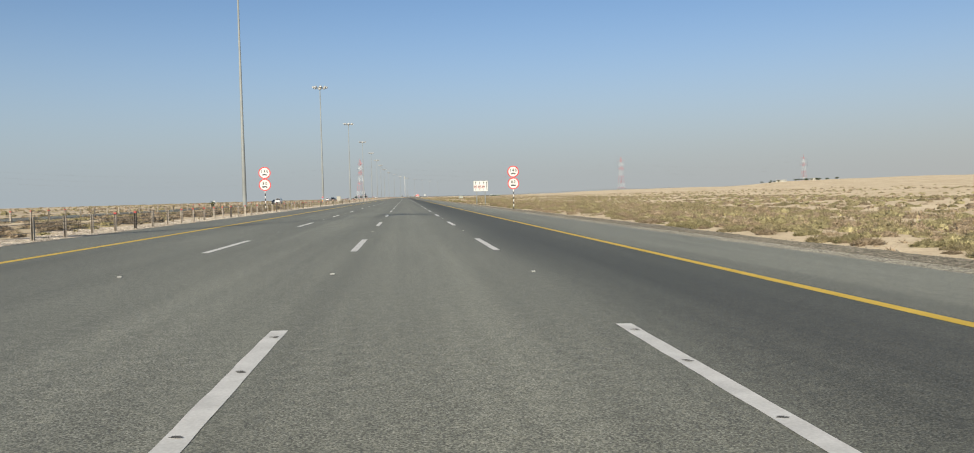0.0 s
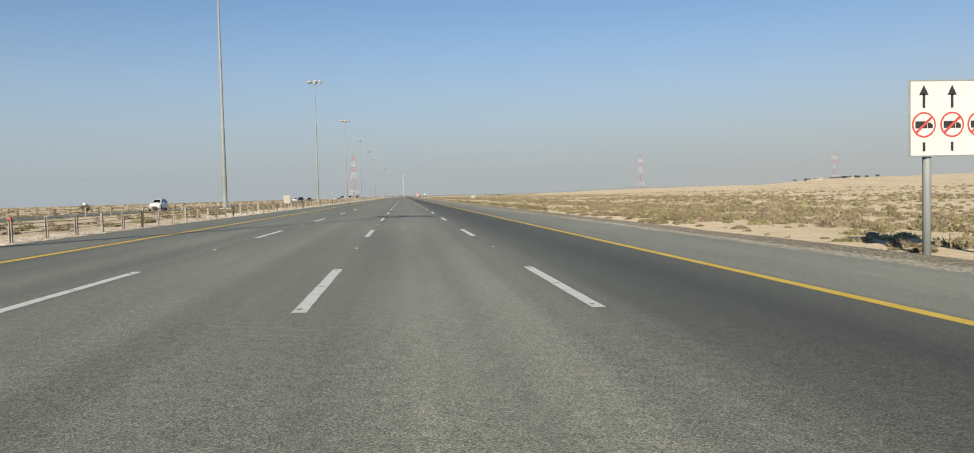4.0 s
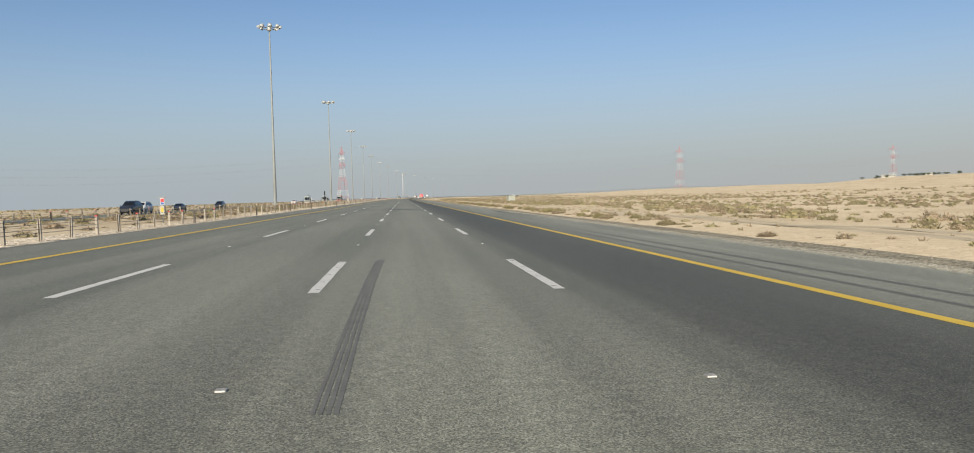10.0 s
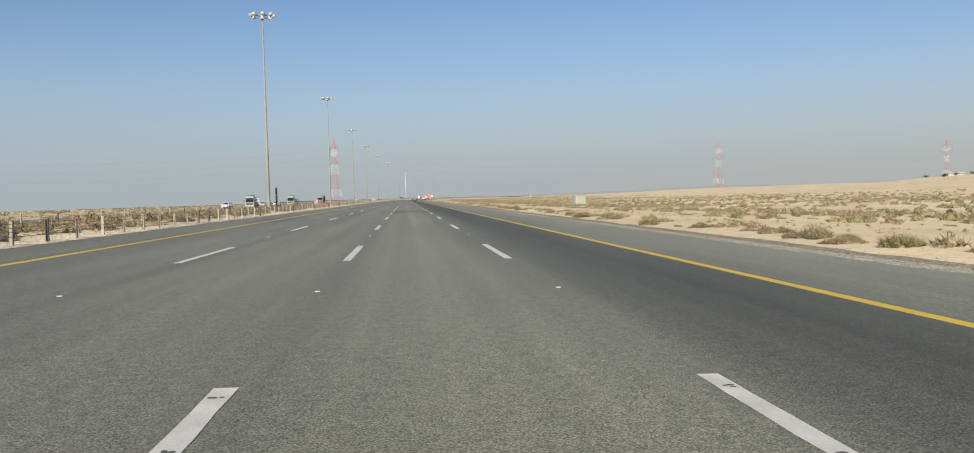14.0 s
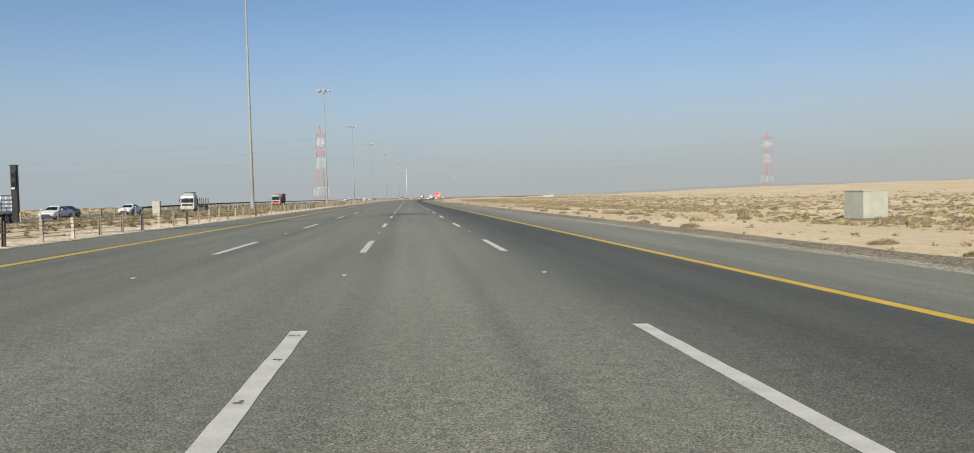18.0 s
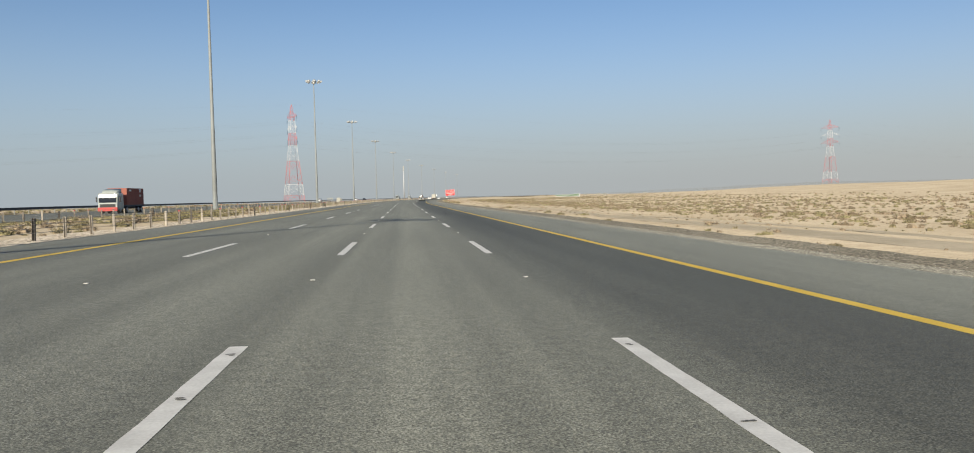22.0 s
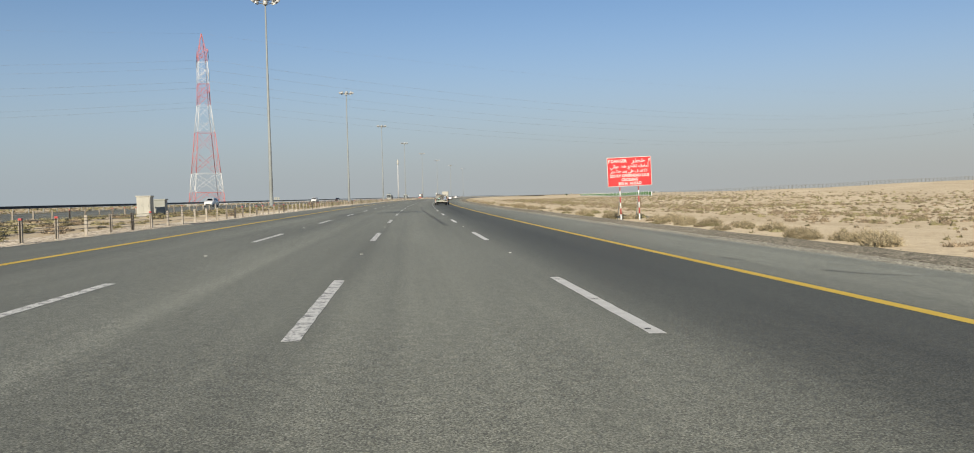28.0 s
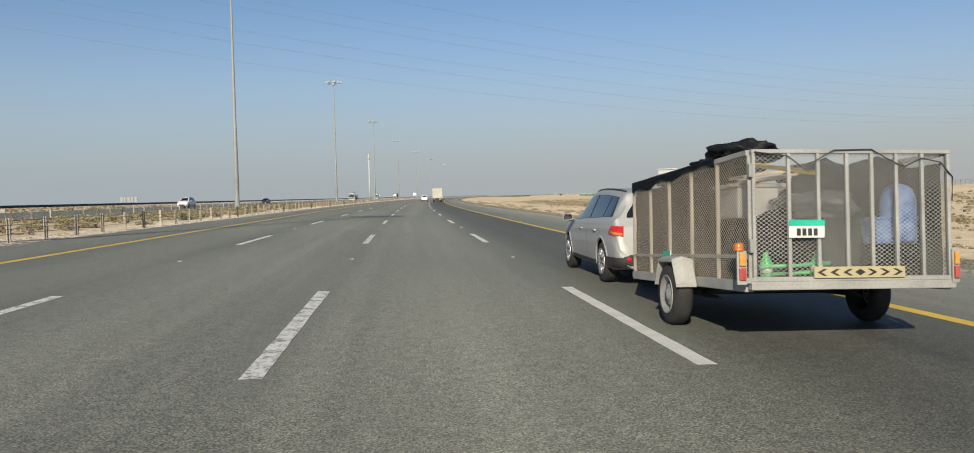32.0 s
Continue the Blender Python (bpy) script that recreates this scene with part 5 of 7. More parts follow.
# larger brown bushes in the median beside the wire barrier
brown_data = []
for me in brush_data[:3]:
    brown = me.copy()
    brown.materials[0] = LEAF_TWIG
    brown_data.append(brown)
for y0, y1, count in ((15, 95, 75), (425, 560, 60)):
    for _ in range(count):
        u, y, size = brush_rng.uniform(-17.5, -13.2), brush_rng.uniform(y0, y1), brush_rng.uniform(0.45, 0.85)
        if min(abs(y - q) for q in MAST_Y) < 2 or math.hypot(u + 14.45, y - 86.5) < 1.3:
            continue
        ob = new("brown_bush", brush_rng.choice(brown_data))
        ob.matrix_basis = spot(u, y, ground_z(u, y) - 0.04, brush_rng.uniform(0, 360)) @ Matrix.Diagonal((size, size, size * brush_rng.uniform(0.7, 1.0), 1))
        tagged(ob, "large brown dry bush in the sandy median", "bush", "brown bushes in the median")


# small dry tufts all over the sand
tuft_rng = random.Random(77)
tufts = {"green": [], "olive": [], "dry": []}
for (u0, u1, y0, y1, count) in ((12.2, 26, 5, 1200, 6500), (26, 60, 20, 1250, 6000), (-26, -12.3, 10, 1250, 5200)):
    for _ in range(count):
        u, y = tuft_rng.uniform(u0, u1), tuft_rng.uniform(y0, y1)
        if math.hypot(u - 42, y - 609) < 6 or tuft_rng.random() > 0.5 + noise.noise((u * 0.12, y * 0.06, 31)) * 1.2:
            continue
        hue = tuft_rng.choices(("green", "olive", "dry"), (0.12, 0.2, 0.68))[0]
        tufts[hue].append((u, y, tuft_rng.uniform(0.07, 0.24), tuft_rng.uniform(0, 360), hue, tuft_rng.uniform(0.5, 1.1)))
TUFT_SHAPES = [shrub_shape(60 + s, 1, 4, 10, 0.4, 0.3) for s in range(5)]
for hue, items in tufts.items():
    shrub_stuff(items, TUFT_SHAPES, hue, {"green": "small yellow-green", "olive": "small olive", "dry": "small dry brown"}[hue] + " tufts strewn over the sand")


# ---- far trees, house and buildings ----
def tree(m, height, seed, label="small dark green tree on the dune"):
    rng_ = np.random.default_rng(seed)
    top = thing("tree", m, label, "tree", "trees far off")
    bm = bmesh.new()
    rod(bm, (0, 0, -0.3), (0.1, 0, height * 0.45), 0.16, 0.1, 6)
    for k in range(4):
        a = k * 1.6
        rod(bm, (0.1, 0, height * 0.4), (height * 0.25 * math.cos(a), height * 0.25 * math.sin(a), height * 0.7), 0.08, 0.03, 5)
    part("trunk", bm, BARK, top)
    n = 260
    d = rng_.normal(size=(n, 3))
    d /= np.linalg.norm(d, axis=1)[:, None]
    p = d * np.array([0.42, 0.42, 0.34]) * height * rng_.uniform(0.5, 1.05, (n, 1)) + np.array([0, 0, height * 0.68])
    e = rng_.normal(size=(n, 3, 3)) * height * 0.055
    v = (p[:, None, :] + e).reshape(-1, 3)
    me = bpy.data.meshes.new("crown")
    me.from_pydata(v.tolist(), [], np.arange(n * 3).reshape(-1, 3).tolist())
    me.materials.append(TREE_LEAF)
    part("crown", me, None, top)
    return top


def flat_house(m, w, d, h, label, windows=5):
    top = thing("house", m, label, "building")
    part("wall", boxed(-w / 2, w / 2, -d / 2, d / 2, -2, h, 0.05), CREAM, top)
    part("roof", boxed(-w / 2 - 0.2, w / 2 + 0.2, -d / 2 - 0.2, d / 2 + 0.2, h, h + 0.4, 0.05), CREAM, top)
    for k in range(windows):
        x = -w / 2 + w * (k + 0.5) / windows
        win = part("window", boxed(x - 0.7, x + 0.7, -d / 2 - 0.06, -d / 2 + 0.01, 1.0, 2.3, 0.02), WHITE_PAINT, top)
        part("pane", boxed(x - 0.58, x + 0.58, -d / 2 - 0.075, -d / 2 - 0.05, 1.12, 2.18), GLASS, win)
    return top


def on_ground(x, y, dz=0.0, turn=0.0):
    u = x - bend(y)
    return Matrix.Translation((x, y, ground_z(u, y) + dz)) @ Matrix.Rotation(radians(turn), 4, "Z")


flat_house(on_ground(606, 1258, 0, -28), 16, 8, 2.6, "long low white house on the dune", 7)
flat_house(on_ground(655, 1250, 0, -28), 8, 6, 2.6, "small white outbuilding on the dune", 3)
trng = random.Random(4)
first_tree = tree(on_ground(580, 1240), 4.2, 1)
for k in range(26):
    x, y = trng.choice((trng.uniform(572, 596), trng.uniform(638, 664), trng.uniform(636, 664), trng.uniform(664, 700))), trng.uniform(1238, 1285)
    copy_thing(first_tree, on_ground(x, y, 0, trng.uniform(0, 360)) @ Matrix.Diagonal((1.7, 1.7, trng.uniform(0.45, 0.9), 1)))
for k in range(16):
    y = trng.uniform(1900, 3200)
    x = trng.uniform(180, 900) + (y - 1900) * 0.3
    copy_thing(first_tree, on_ground(x, y, 0, trng.uniform(0, 360)) @ Matrix.Scale(trng.uniform(0.5, 0.9), 4))
for k in range(3):
    y = trng.uniform(2700, 3600)
    x = trng.uniform(250, 900) + (y - 1900) * 0.3
    flat_house(on_ground(x, y, 0, trng.uniform(-40, 0)), trng.uniform(8, 18), 9, trng.uniform(2.6, 4), "pale flat-roofed building far across the plain", 4)
for k in range(8):
    y = trng.uniform(2150, 3000)
    x = 15 + math.tan(radians(trng.uniform(11.5, 17.5))) * (y - 986)
    flat_house(on_ground(x, y, 0, trng.uniform(-40, 0)), trng.uniform(3, 5.5), 5, trng.uniform(2.2, 3.4), "small white building far across the plain", 2)
copy_thing(first_tree, on_ground(-71, 309, 0, 30) @ Matrix.Scale(0.6, 4))

# thin wire fence along the rise on the plain
DARK_STEEL = material("weathered_fence_steel", (0.15, 0.147, 0.13), (0.21, 0.205, 0.18), scale=1, rough=0.8)
fence = thing("plain_fence", Matrix.Identity(4), "thin wire mesh fence running across the far sand", "fence")
FENCE = [(134.5, 1279), (276, 1298), (400, 1312), (640, 1340), (900, 1372)]
fence_post = mesh_of("fence_post", boxed(-0.07, 0.07, -0.07, 0.07, -0.4, 2.3), DARK_STEEL)
bm = bmesh.new()
for (x0, y0), (x1, y1) in zip(FENCE, FENCE[1:]):
    n = int(math.hypot(x1 - x0, y1 - y0) / 2.7)
    for k in range(n):
        a, b = k / n, (k + 1) / n
        p, q = Vector((x0 + (x1 - x0) * a, y0 + (y1 - y0) * a, 0)), Vector((x0 + (x1 - x0) * b, y0 + (y1 - y0) * b, 0))
        p.z, q.z = ground_z(p.x - bend(p.y), p.y), ground_z(q.x - bend(q.y), q.y)
        part("fence_post", fence_post, None, fence, m=Matrix.Translation(p))
        for h in (0.25, 0.55, 0.85, 1.15, 1.45, 1.75, 2.0, 2.25):
            rod(bm, p + Vector((0, 0, h)), q + Vector((0, 0, h)), 0.03, n=3)
wires = part("fence_wire", bm, DARK_STEEL, fence)
wires["kind"] = "stuff"

# sign boards seen from behind and small signs by the opposite road
def board_sign(m, w, h, z, label, mat):
    top = thing("road_sign", m, label, "road sign")
    for x in (-w * 0.3, w * 0.3):
        bm = bmesh.new()
        rod(bm, (x, 0.08, -0.5), (x, 0.08, z + h), 0.06, n=8)
        part("post", bm, GALVANISED, top)
    part("board", boxed(-w / 2, w / 2, -0.02, 0.03, z, z + h, 0.01), mat, top)
    return top


top = thing("lattice_sign", spot(-54.6, 1148, -0.2, 0) @ Matrix.Diagonal((0.66, 1, 0.85, 1)), "row of pale letter-like panels on thin posts", "road sign")
for k, w in enumerate((0.7, 0.45, 0.7, 0.6, 0.7)):
    x = -2.2 + k * 1.0
    part("sign_panel", boxed(x, x + w, -0.03, 0.03, 1.9 + 0.12 * (k % 2), 3.1, 0.02), GREY_CABINET, top)
for x in (-2.0, 0.0, 2.2):
    part("post", rod(bmesh.new(), (x, 0.08, -0.8), (x, 0.08, 3.0), 0.05, n=8), GALVANISED, top)
part("cross_rail", rod(bmesh.new(), (-2.3, 0.07, 2.5), (2.7, 0.07, 2.5), 0.035, n=8), GALVANISED, top)
board_sign(spot(-53, 1760, -0.4, 0), 3.0, 2.6, 3.0, "small white road sign beyond the opposite road", SIGN_WHITE)
top = thing("warning_triangle_sign", spot(-69, 303, -1.2, 0), "white triangular sign on a thin post", "road sign")
bm = bmesh.new()
rod(bm, (0, 0.05, -0.4), (0, 0.05, 3.0), 0.04, n=8)
part("post", bm, GALVANISED, top)
part("triangle", plate(bmesh.new(), [(-0.48, 2.2), (0.48, 2.2), (0, 3.05)], 0.02), GREY_CABINET, top, "grey-backed triangle")
part("triangle_face", plate(bmesh.new(), [(-0.3, 2.3), (0.3, 2.3), (0, 2.84)], 0.004), SIGN_WHITE, top, m=pose(0, -0.006, 0))



# emergency call posts in the median
def call_post(m):
    top_ = thing("emergency_call_post", m, "cream emergency call post with a small coloured sign", "call post", "call posts in the median")
    part("post", rod(bmesh.new(), (0, 0, -0.4), (0, 0, 1.45), 0.05, n=10), GALVANISED, top_)
    box_ = part("call_box", boxed(-0.17, 0.17, -0.2, 0.06, 0.55, 1.1, 0.02), CREAM, top_, "cream steel call box")
    part("call_panel", boxed(-0.1, 0.1, -0.212, -0.198, 0.72, 0.98, 0.005), YELLOW_LINE, box_, "yellow front panel")
    board = part("sign_board", boxed(-0.16, 0.16, -0.09, -0.06, 1.15, 1.58, 0.01), SIGN_WHITE, top_, "white sign")
    part("sign_field", boxed(-0.13, 0.13, -0.096, -0.088, 1.34, 1.55), SIGN_RED, board, "red upper field")
    part("sign_field", boxed(-0.13, 0.13, -0.096, -0.088, 1.18, 1.31), SIGN_BLUE, board, "blue lower field")
    part("top_bar", boxed(-0.36, 0.22, -0.05, 0.05, 1.6, 1.65, 0.01), GALVANISED, top_)
    return top_


SIGN_BLUE = material("sign_blue", (0.04, 0.10, 0.36), (0.06, 0.14, 0.42), scale=2, rough=0.4)
first_post = call_post(spot(-13.4, 135.0, 0.27) @ Matrix.Diagonal((0.72, 0.72, 0.9, 1)))
copy_thing(first_post, spot(-13.4, 344.0, 0.27))


# ---- vehicles ----
def loft(bm, stations, mat=0, cap=True, smooth=True):
    """A body through sections: a list of (y, half section from the bottom centre round to the top centre)."""
    rings = []
    for y, half in stations:
        ring = [(x, z) for x, z in half] + [(-x, z) for x, z in half[::-1] if x > 1e-6]
        rings.append([bm.verts.new((x, y, z)) for x, z in ring])
    n = len(rings[0])
    for a, b in zip(rings, rings[1:]):
        for k in range(n):
            f = bm.faces.new((a[k], b[k], b[(k + 1) % n], a[(k + 1) % n]))
            f.material_index, f.smooth = mat, smooth
    if cap:
        bm.faces.new(rings[0]).material_index = mat
        bm.faces.new(rings[-1][::-1]).material_index = mat
    bmesh.ops.recalc_face_normals(bm, faces=bm.faces)
    return bm


DULL_RIM = material("dull_steel_rim", (0.2, 0.2, 0.195), (0.3, 0.3, 0.29), scale=12, rough=0.6, metal=0.2)


def wheel_meshes(r, w, spokes=10):
    bm = bmesh.new()
    lathe(bm, [(r * 0.62, -w / 2), (r * 0.9, -w / 2), (r * 0.97, -w / 2 + 0.03), (r, -w / 4), (r, w / 4), (r * 0.97, w / 2 - 0.03), (r * 0.9, w / 2), (r * 0.62, w / 2), (r * 0.60, w / 2 - 0.03), (r * 0.60, -w / 2 + 0.03), (r * 0.62, -w / 2)], 28, "X", caps=False)
    tyre = mesh_of("tyre", bm, [TYRE])
    bm = bmesh.new()
    if not spokes:
        lathe(bm, [(r * 0.63, -w / 2 + 0.01), (r * 0.635, -w / 2 - 0.01), (r * 0.6, -w / 2 - 0.01), (r * 0.52, -w / 2 + 0.05), (r * 0.42, -w / 2 + 0.055), (r * 0.3, -w / 2 + 0.015), (r * 0.2, -w / 2 + 0.02), (r * 0.17, -w / 2 - 0.005), (0.01, -w / 2 - 0.01)], 24, "X", caps=False)
        for k in range(8):
            a = 2 * math.pi * k / 8
            lathe(bm, [(0.001, 0), (r * 0.055, 0.002), (r * 0.055, 0.02)], 8, "X", 1)
            bmesh.ops.translate(bm, verts=bm.verts[-24:], vec=(-w / 2 + 0.028, r * 0.4 * math.cos(a), r * 0.4 * math.sin(a)))
    else:
        lathe(bm, [(r * 0.63, -w / 2 + 0.01), (r * 0.64, -w / 2 - 0.012), (r * 0.6, -w / 2 - 0.012), (r * 0.56, -w / 2 - 0.002), (r * 0.18, -w / 2 - 0.004), (r * 0.13, -w / 2 - 0.02), (0.01, -w / 2 - 0.02)], 24, "X", caps=False)
    for k in range(spokes):
        a = 2 * math.pi * k / spokes
        rod(bm, (-w / 2 - 0.012, r * 0.14 * math.cos(a), r * 0.14 * math.sin(a)), (-w / 2 - 0.01, r * 0.6 * math.cos(a), r * 0.6 * math.sin(a)), r * 0.045, r * 0.06, 6)
    rim = mesh_of("rim", bm, [RIM if spokes else DULL_RIM, PLASTIC])
    return tyre, rim


def add_wheels(top, spots_, r, w, spokes=10):
    tyre, rim = wheel_meshes(r, w, spokes)
    for x, y in spots_:
        holder = part("tyre", tyre, None, top, "black rubber tyre", m=pose(x, y, r, 0, 0, 0 if x < 0 else 180))
        part("rim", rim, None, holder, "spoked grey rim" if spokes else "dull steel disc rim")


def panel(top, name, grid, mat, parent_label=""):
    """A thin curved panel over a grid of points."""
    bm = bmesh.new()
    rows_ = [[bm.verts.new(p) for p in row] for row in grid]
    for a, b in zip(rows_, rows_[1:]):
        for k in range(len(a) - 1):
            bm.faces.new((a[k], a[k + 1], b[k + 1], b[k])).smooth = True
    bmesh.ops.recalc_face_normals(bm, faces=bm.faces)
    return part(name, bm, mat, top, parent_label)


def profile(keys, y):
    """A smooth curve through (y, value) keys."""
    if y <= keys[0][0]:
        return keys[0][1]
    for i in range(len(keys) - 1):
        (y0, a), (y1, b) = keys[i], keys[i + 1]
        if y <= y1:
            f = (y - y0) / (y1 - y0)
            m0 = 0 if i == 0 else (b - keys[i - 1][1]) / (y1 - keys[i - 1][0])
            m1 = 0 if i + 2 == len(keys) else (keys[i + 2][1] - a) / (keys[i + 2][0] - y0)
            d = (b - a) / (y1 - y0)
            m0, m1 = [0 if m * d <= 0 else math.copysign(min(abs(m), 3 * abs(d)), d) for m in (m0, m1)]
            h = y1 - y0
            return a * (1 + 2 * f) * (1 - f) ** 2 + b * f * f * (3 - 2 * f) + h * (m0 * f * (1 - f) ** 2 + m1 * f * f * (f - 1))
    return keys[-1][1]


SUV_TOP = [(-2.17, 0.60), (-2.13, 0.72), (-2.08, 0.97), (-2.03, 1.05), (-1.93, 1.24), (-1.82, 1.46), (-1.79, 1.53), (-1.74, 1.555), (-1.3, 1.59), (-0.5, 1.615), (0.0, 1.60), (0.38, 1.535), (0.55, 1.47), (1.12, 1.10),
           (1.22, 1.045), (1.5, 0.99), (1.85, 0.90), (2.04, 0.80), (2.12, 0.66), (2.17, 0.5)]
SEDAN_TOP = [(-2.22, 0.60), (-2.18, 0.80), (-2.12, 0.96), (-2.0, 1.01), (-1.6, 1.03), (-1.45, 1.08), (-0.95, 1.33), (-0.75, 1.40), (-0.35, 1.44), (0.05, 1.435), (0.35, 1.38), (1.05, 1.02),
             (1.15, 0.985), (1.5, 0.92), (1.85, 0.83), (2.04, 0.74), (2.13, 0.62), (2.18, 0.5)]
CAR_PLAN = [(-2.2, 0.60), (-2.14, 0.76), (-2.05, 0.84), (-1.8, 0.88), (-1.3, 0.895), (0.0, 0.89), (1.3, 0.885), (1.7, 0.85), (1.95, 0.76), (2.08, 0.64), (2.18, 0.46)]
CAR_BELT = [(-2.2, 1.10), (-1.5, 1.09), (0.0, 1.03), (1.2, 0.975), (2.2, 0.9)]


def car(m, paint, label, category="car", tall=1.0, sedan=False, long=1.0, group="", fine=28, grain=0.12):
    top = thing("suv" if not sedan else "sedan", m, label, category, group)
    tops = SEDAN_TOP if sedan else SUV_TOP
    drop = -0.08 if sedan else 0.0

    def section(y):
        """Half section at y: from the sill up the side, over the shoulder and the glass to the roof's middle."""
        w, h = profile(CAR_PLAN, y), profile(tops, y)
        zb = 0.24 + 0.2 * smooth_step(1.7, 2.17, y) + 0.06 * smooth_step(1.7, 2.17, -y)
        belt = min(profile(CAR_BELT, y) + drop, h - 0.05)
        up = smooth_step(belt + 0.02, 1.40, h)
        rw = w * 0.88 * (1 - up) + (0.60 if not sedan else 0.56) * up
        sh = max(h - 0.085, belt + 0.012)
        side = [(0.0, zb), (w * 0.86, zb), (w * 0.955, zb + 0.05), (w * 0.985, zb + (belt - zb) * 0.3), (w, zb + (belt - zb) * 0.52), (w * 0.99, zb + (belt - zb) * 0.70), (w * 0.993, zb + (belt - zb) * 0.80), (w * 0.965, zb + (belt - zb) * 0.95), (w * 0.93, belt)]
        glass = [(w * 0.93 + (rw + 0.02 - w * 0.93) * f, belt + (sh - belt) * f) for f in (0.35, 0.7)]
        return side + glass + [(rw + 0.02, sh), (rw - 0.015, h - 0.04), (rw - 0.09, h - 0.012), (rw * 0.45, h), (0.0, h + 0.004)]

    def side_x(y, z):
        s = section(y)[1:12]
        return float(np.interp(z, [q[1] for q in s], [q[0] for q in s]))

    def top_z(y, x):
        s = section(y)[8:][::-1]
        return float(np.interp(abs(x), [q[0] for q in s], [q[1] for q in s]))

    ys_ = sorted({round(q[0], 3) for q in tops} | {round(-2.17 + 4.34 * i / fine, 3) for i in range(fine + 1)} | {round(c + d, 3) for c in (-1.34, 1.33) for d in (-0.385, -0.33, -0.25, -0.13, 0, 0.13, 0.25, 0.33, 0.385)})
    ys_ = [y for y in ys_ if tops[0][0] <= y <= tops[-1][0]]
    splits = [max(1, round(math.dist(a, b) / grain)) if 1 <= i < 8 else 1 for i, (a, b) in enumerate(zip(section(0.0), section(0.0)[1:]))]

    def dense(half):
        out = []
        for (a, b), k in zip(zip(half, half[1:]), splits):
            out += [(a[0] + (b[0] - a[0]) * i / k, a[1] + (b[1] - a[1]) * i / k) for i in range(k)]
        return out + [half[-1]]

    body = loft(bmesh.new(), [(y * long, [(x, z * tall) for x, z in dense(section(y))]) for y in ys_])
    # wheel openings
    cut = []
    for f in body.faces:
        c = f.calc_center_median()
        if abs(c.x) > 0.5 and any((c.y / long - wy) ** 2 + (c.z - 0.345) ** 2 < 0.375 ** 2 for wy in (-1.34, 1.33)):
            cut.append(f)
    bmesh.ops.delete(body, geom=cut, context="FACES")
    for f in body.faces:
        f.smooth = True
    for e in body.edges:
        if len(e.link_faces) == 2 and e.calc_face_angle(0) > radians(32):
            e.smooth = False
    part("body", body, paint, top)
    part("wheel_well", boxed(-0.64, 0.64, -1.75 * long, 1.74 * long, 0.28, 0.62), PLASTIC, top)

    def skin(name, rows, mat, lift, label_="", parent=None):
        """A panel on the car's side, given as rows of (y, z)."""
        for side in (-1, 1):
            panel(parent or top, name, [[(side * (side_x(y, z) + lift), y * long, z * tall) for y, z in row] for row in rows], mat, label_)

    def window_rows(y_back, y_front, n=8):
        """Rows from the belt up to the roof edge; the ends follow the pillars."""
        rows = []
        for j in range(6):
            f = j / 5
            row = []
            for i in range(n + 1):
                g = i / n
                y = (y_back[0] + (y_back[1] - y_back[0]) * f) * (1 - g) + (y_front[0] + (y_front[1] - y_front[0]) * f) * g
                lo = profile(CAR_BELT, y) + drop + 0.035
                hi = max(lo + 0.01, profile(tops, y) - 0.115)
                row.append((y, lo + (hi - lo) * f))
            rows.append(row)
        return rows

    if sedan:
        frame_, panes = ((-1.45, -0.95), (0.98, 0.30)), (((-1.33, -0.98), (-0.36, -0.36)), ((-0.27, -0.27), (0.88, 0.27)))
    else:
        frame_, panes = ((-1.78, -1.60), (1.06, 0.47)), (((-1.70, -1.58), (-1.27, -1.22)), ((-1.21, -1.17), (-0.36, -0.36)), ((-0.27, -0.27), (0.95, 0.43)))
    skin("window_surround", window_rows(*frame_, n=14), PLASTIC, 0.004, "black window surround")
    for back, front in panes:
        rows = [[(y, z * 0.985 + 0.016) for y, z in row] for row in window_rows(back, front)]
        skin("side_window", rows, GLASS, 0.008, "dark tinted side window")
    ends = (("windscreen", (1.10, 0.50), 1), ("rear_window", (-1.42, -0.86) if sedan else (-1.99, -1.815), -1))
    for name, (ya, yb), s in ends:
        grid = []
        for j in range(6):
            y = ya + (yb - ya) * j / 5
            x1 = section(y)[13][0] * 0.97
            grid.append([(x1 * (i / 4 - 1), y * long + s * 0.010, (top_z(y, x1 * (i / 4 - 1)) + 0.008) * tall) for i in range(9)])
        panel(top, name, grid, GLASS, "dark window glass")
    # lamps, seams and trim that follow the skin
    rear = tops[0][0]
    lamp_rows = [[(rear + 0.045 + (0.31 - 0.03 * j) * i / 7, (0.82 + 0.055 * j) + (0.035 - 0.012 * j) * i / 7) for i in range(8)] for j in range(4)]
    skin("tail_light", lamp_rows, TAIL_RED, 0.014, "wrap-round red tail light")
    skin("turn_lamp", [[(rear + 0.05 + 0.2 * i / 5, 0.835 + 0.04 * j + 0.03 * i / 5) for i in range(6)] for j in range(2)], TAIL_AMBER, 0.018, "amber lamp strip")
    skin("headlight", [[(2.1 - 0.36 * i / 5, 0.58 + 0.05 * j + 0.05 * i / 5) for i in range(6)] for j in range(3)], CLEAR_LAMP, 0.012, "clear headlight")
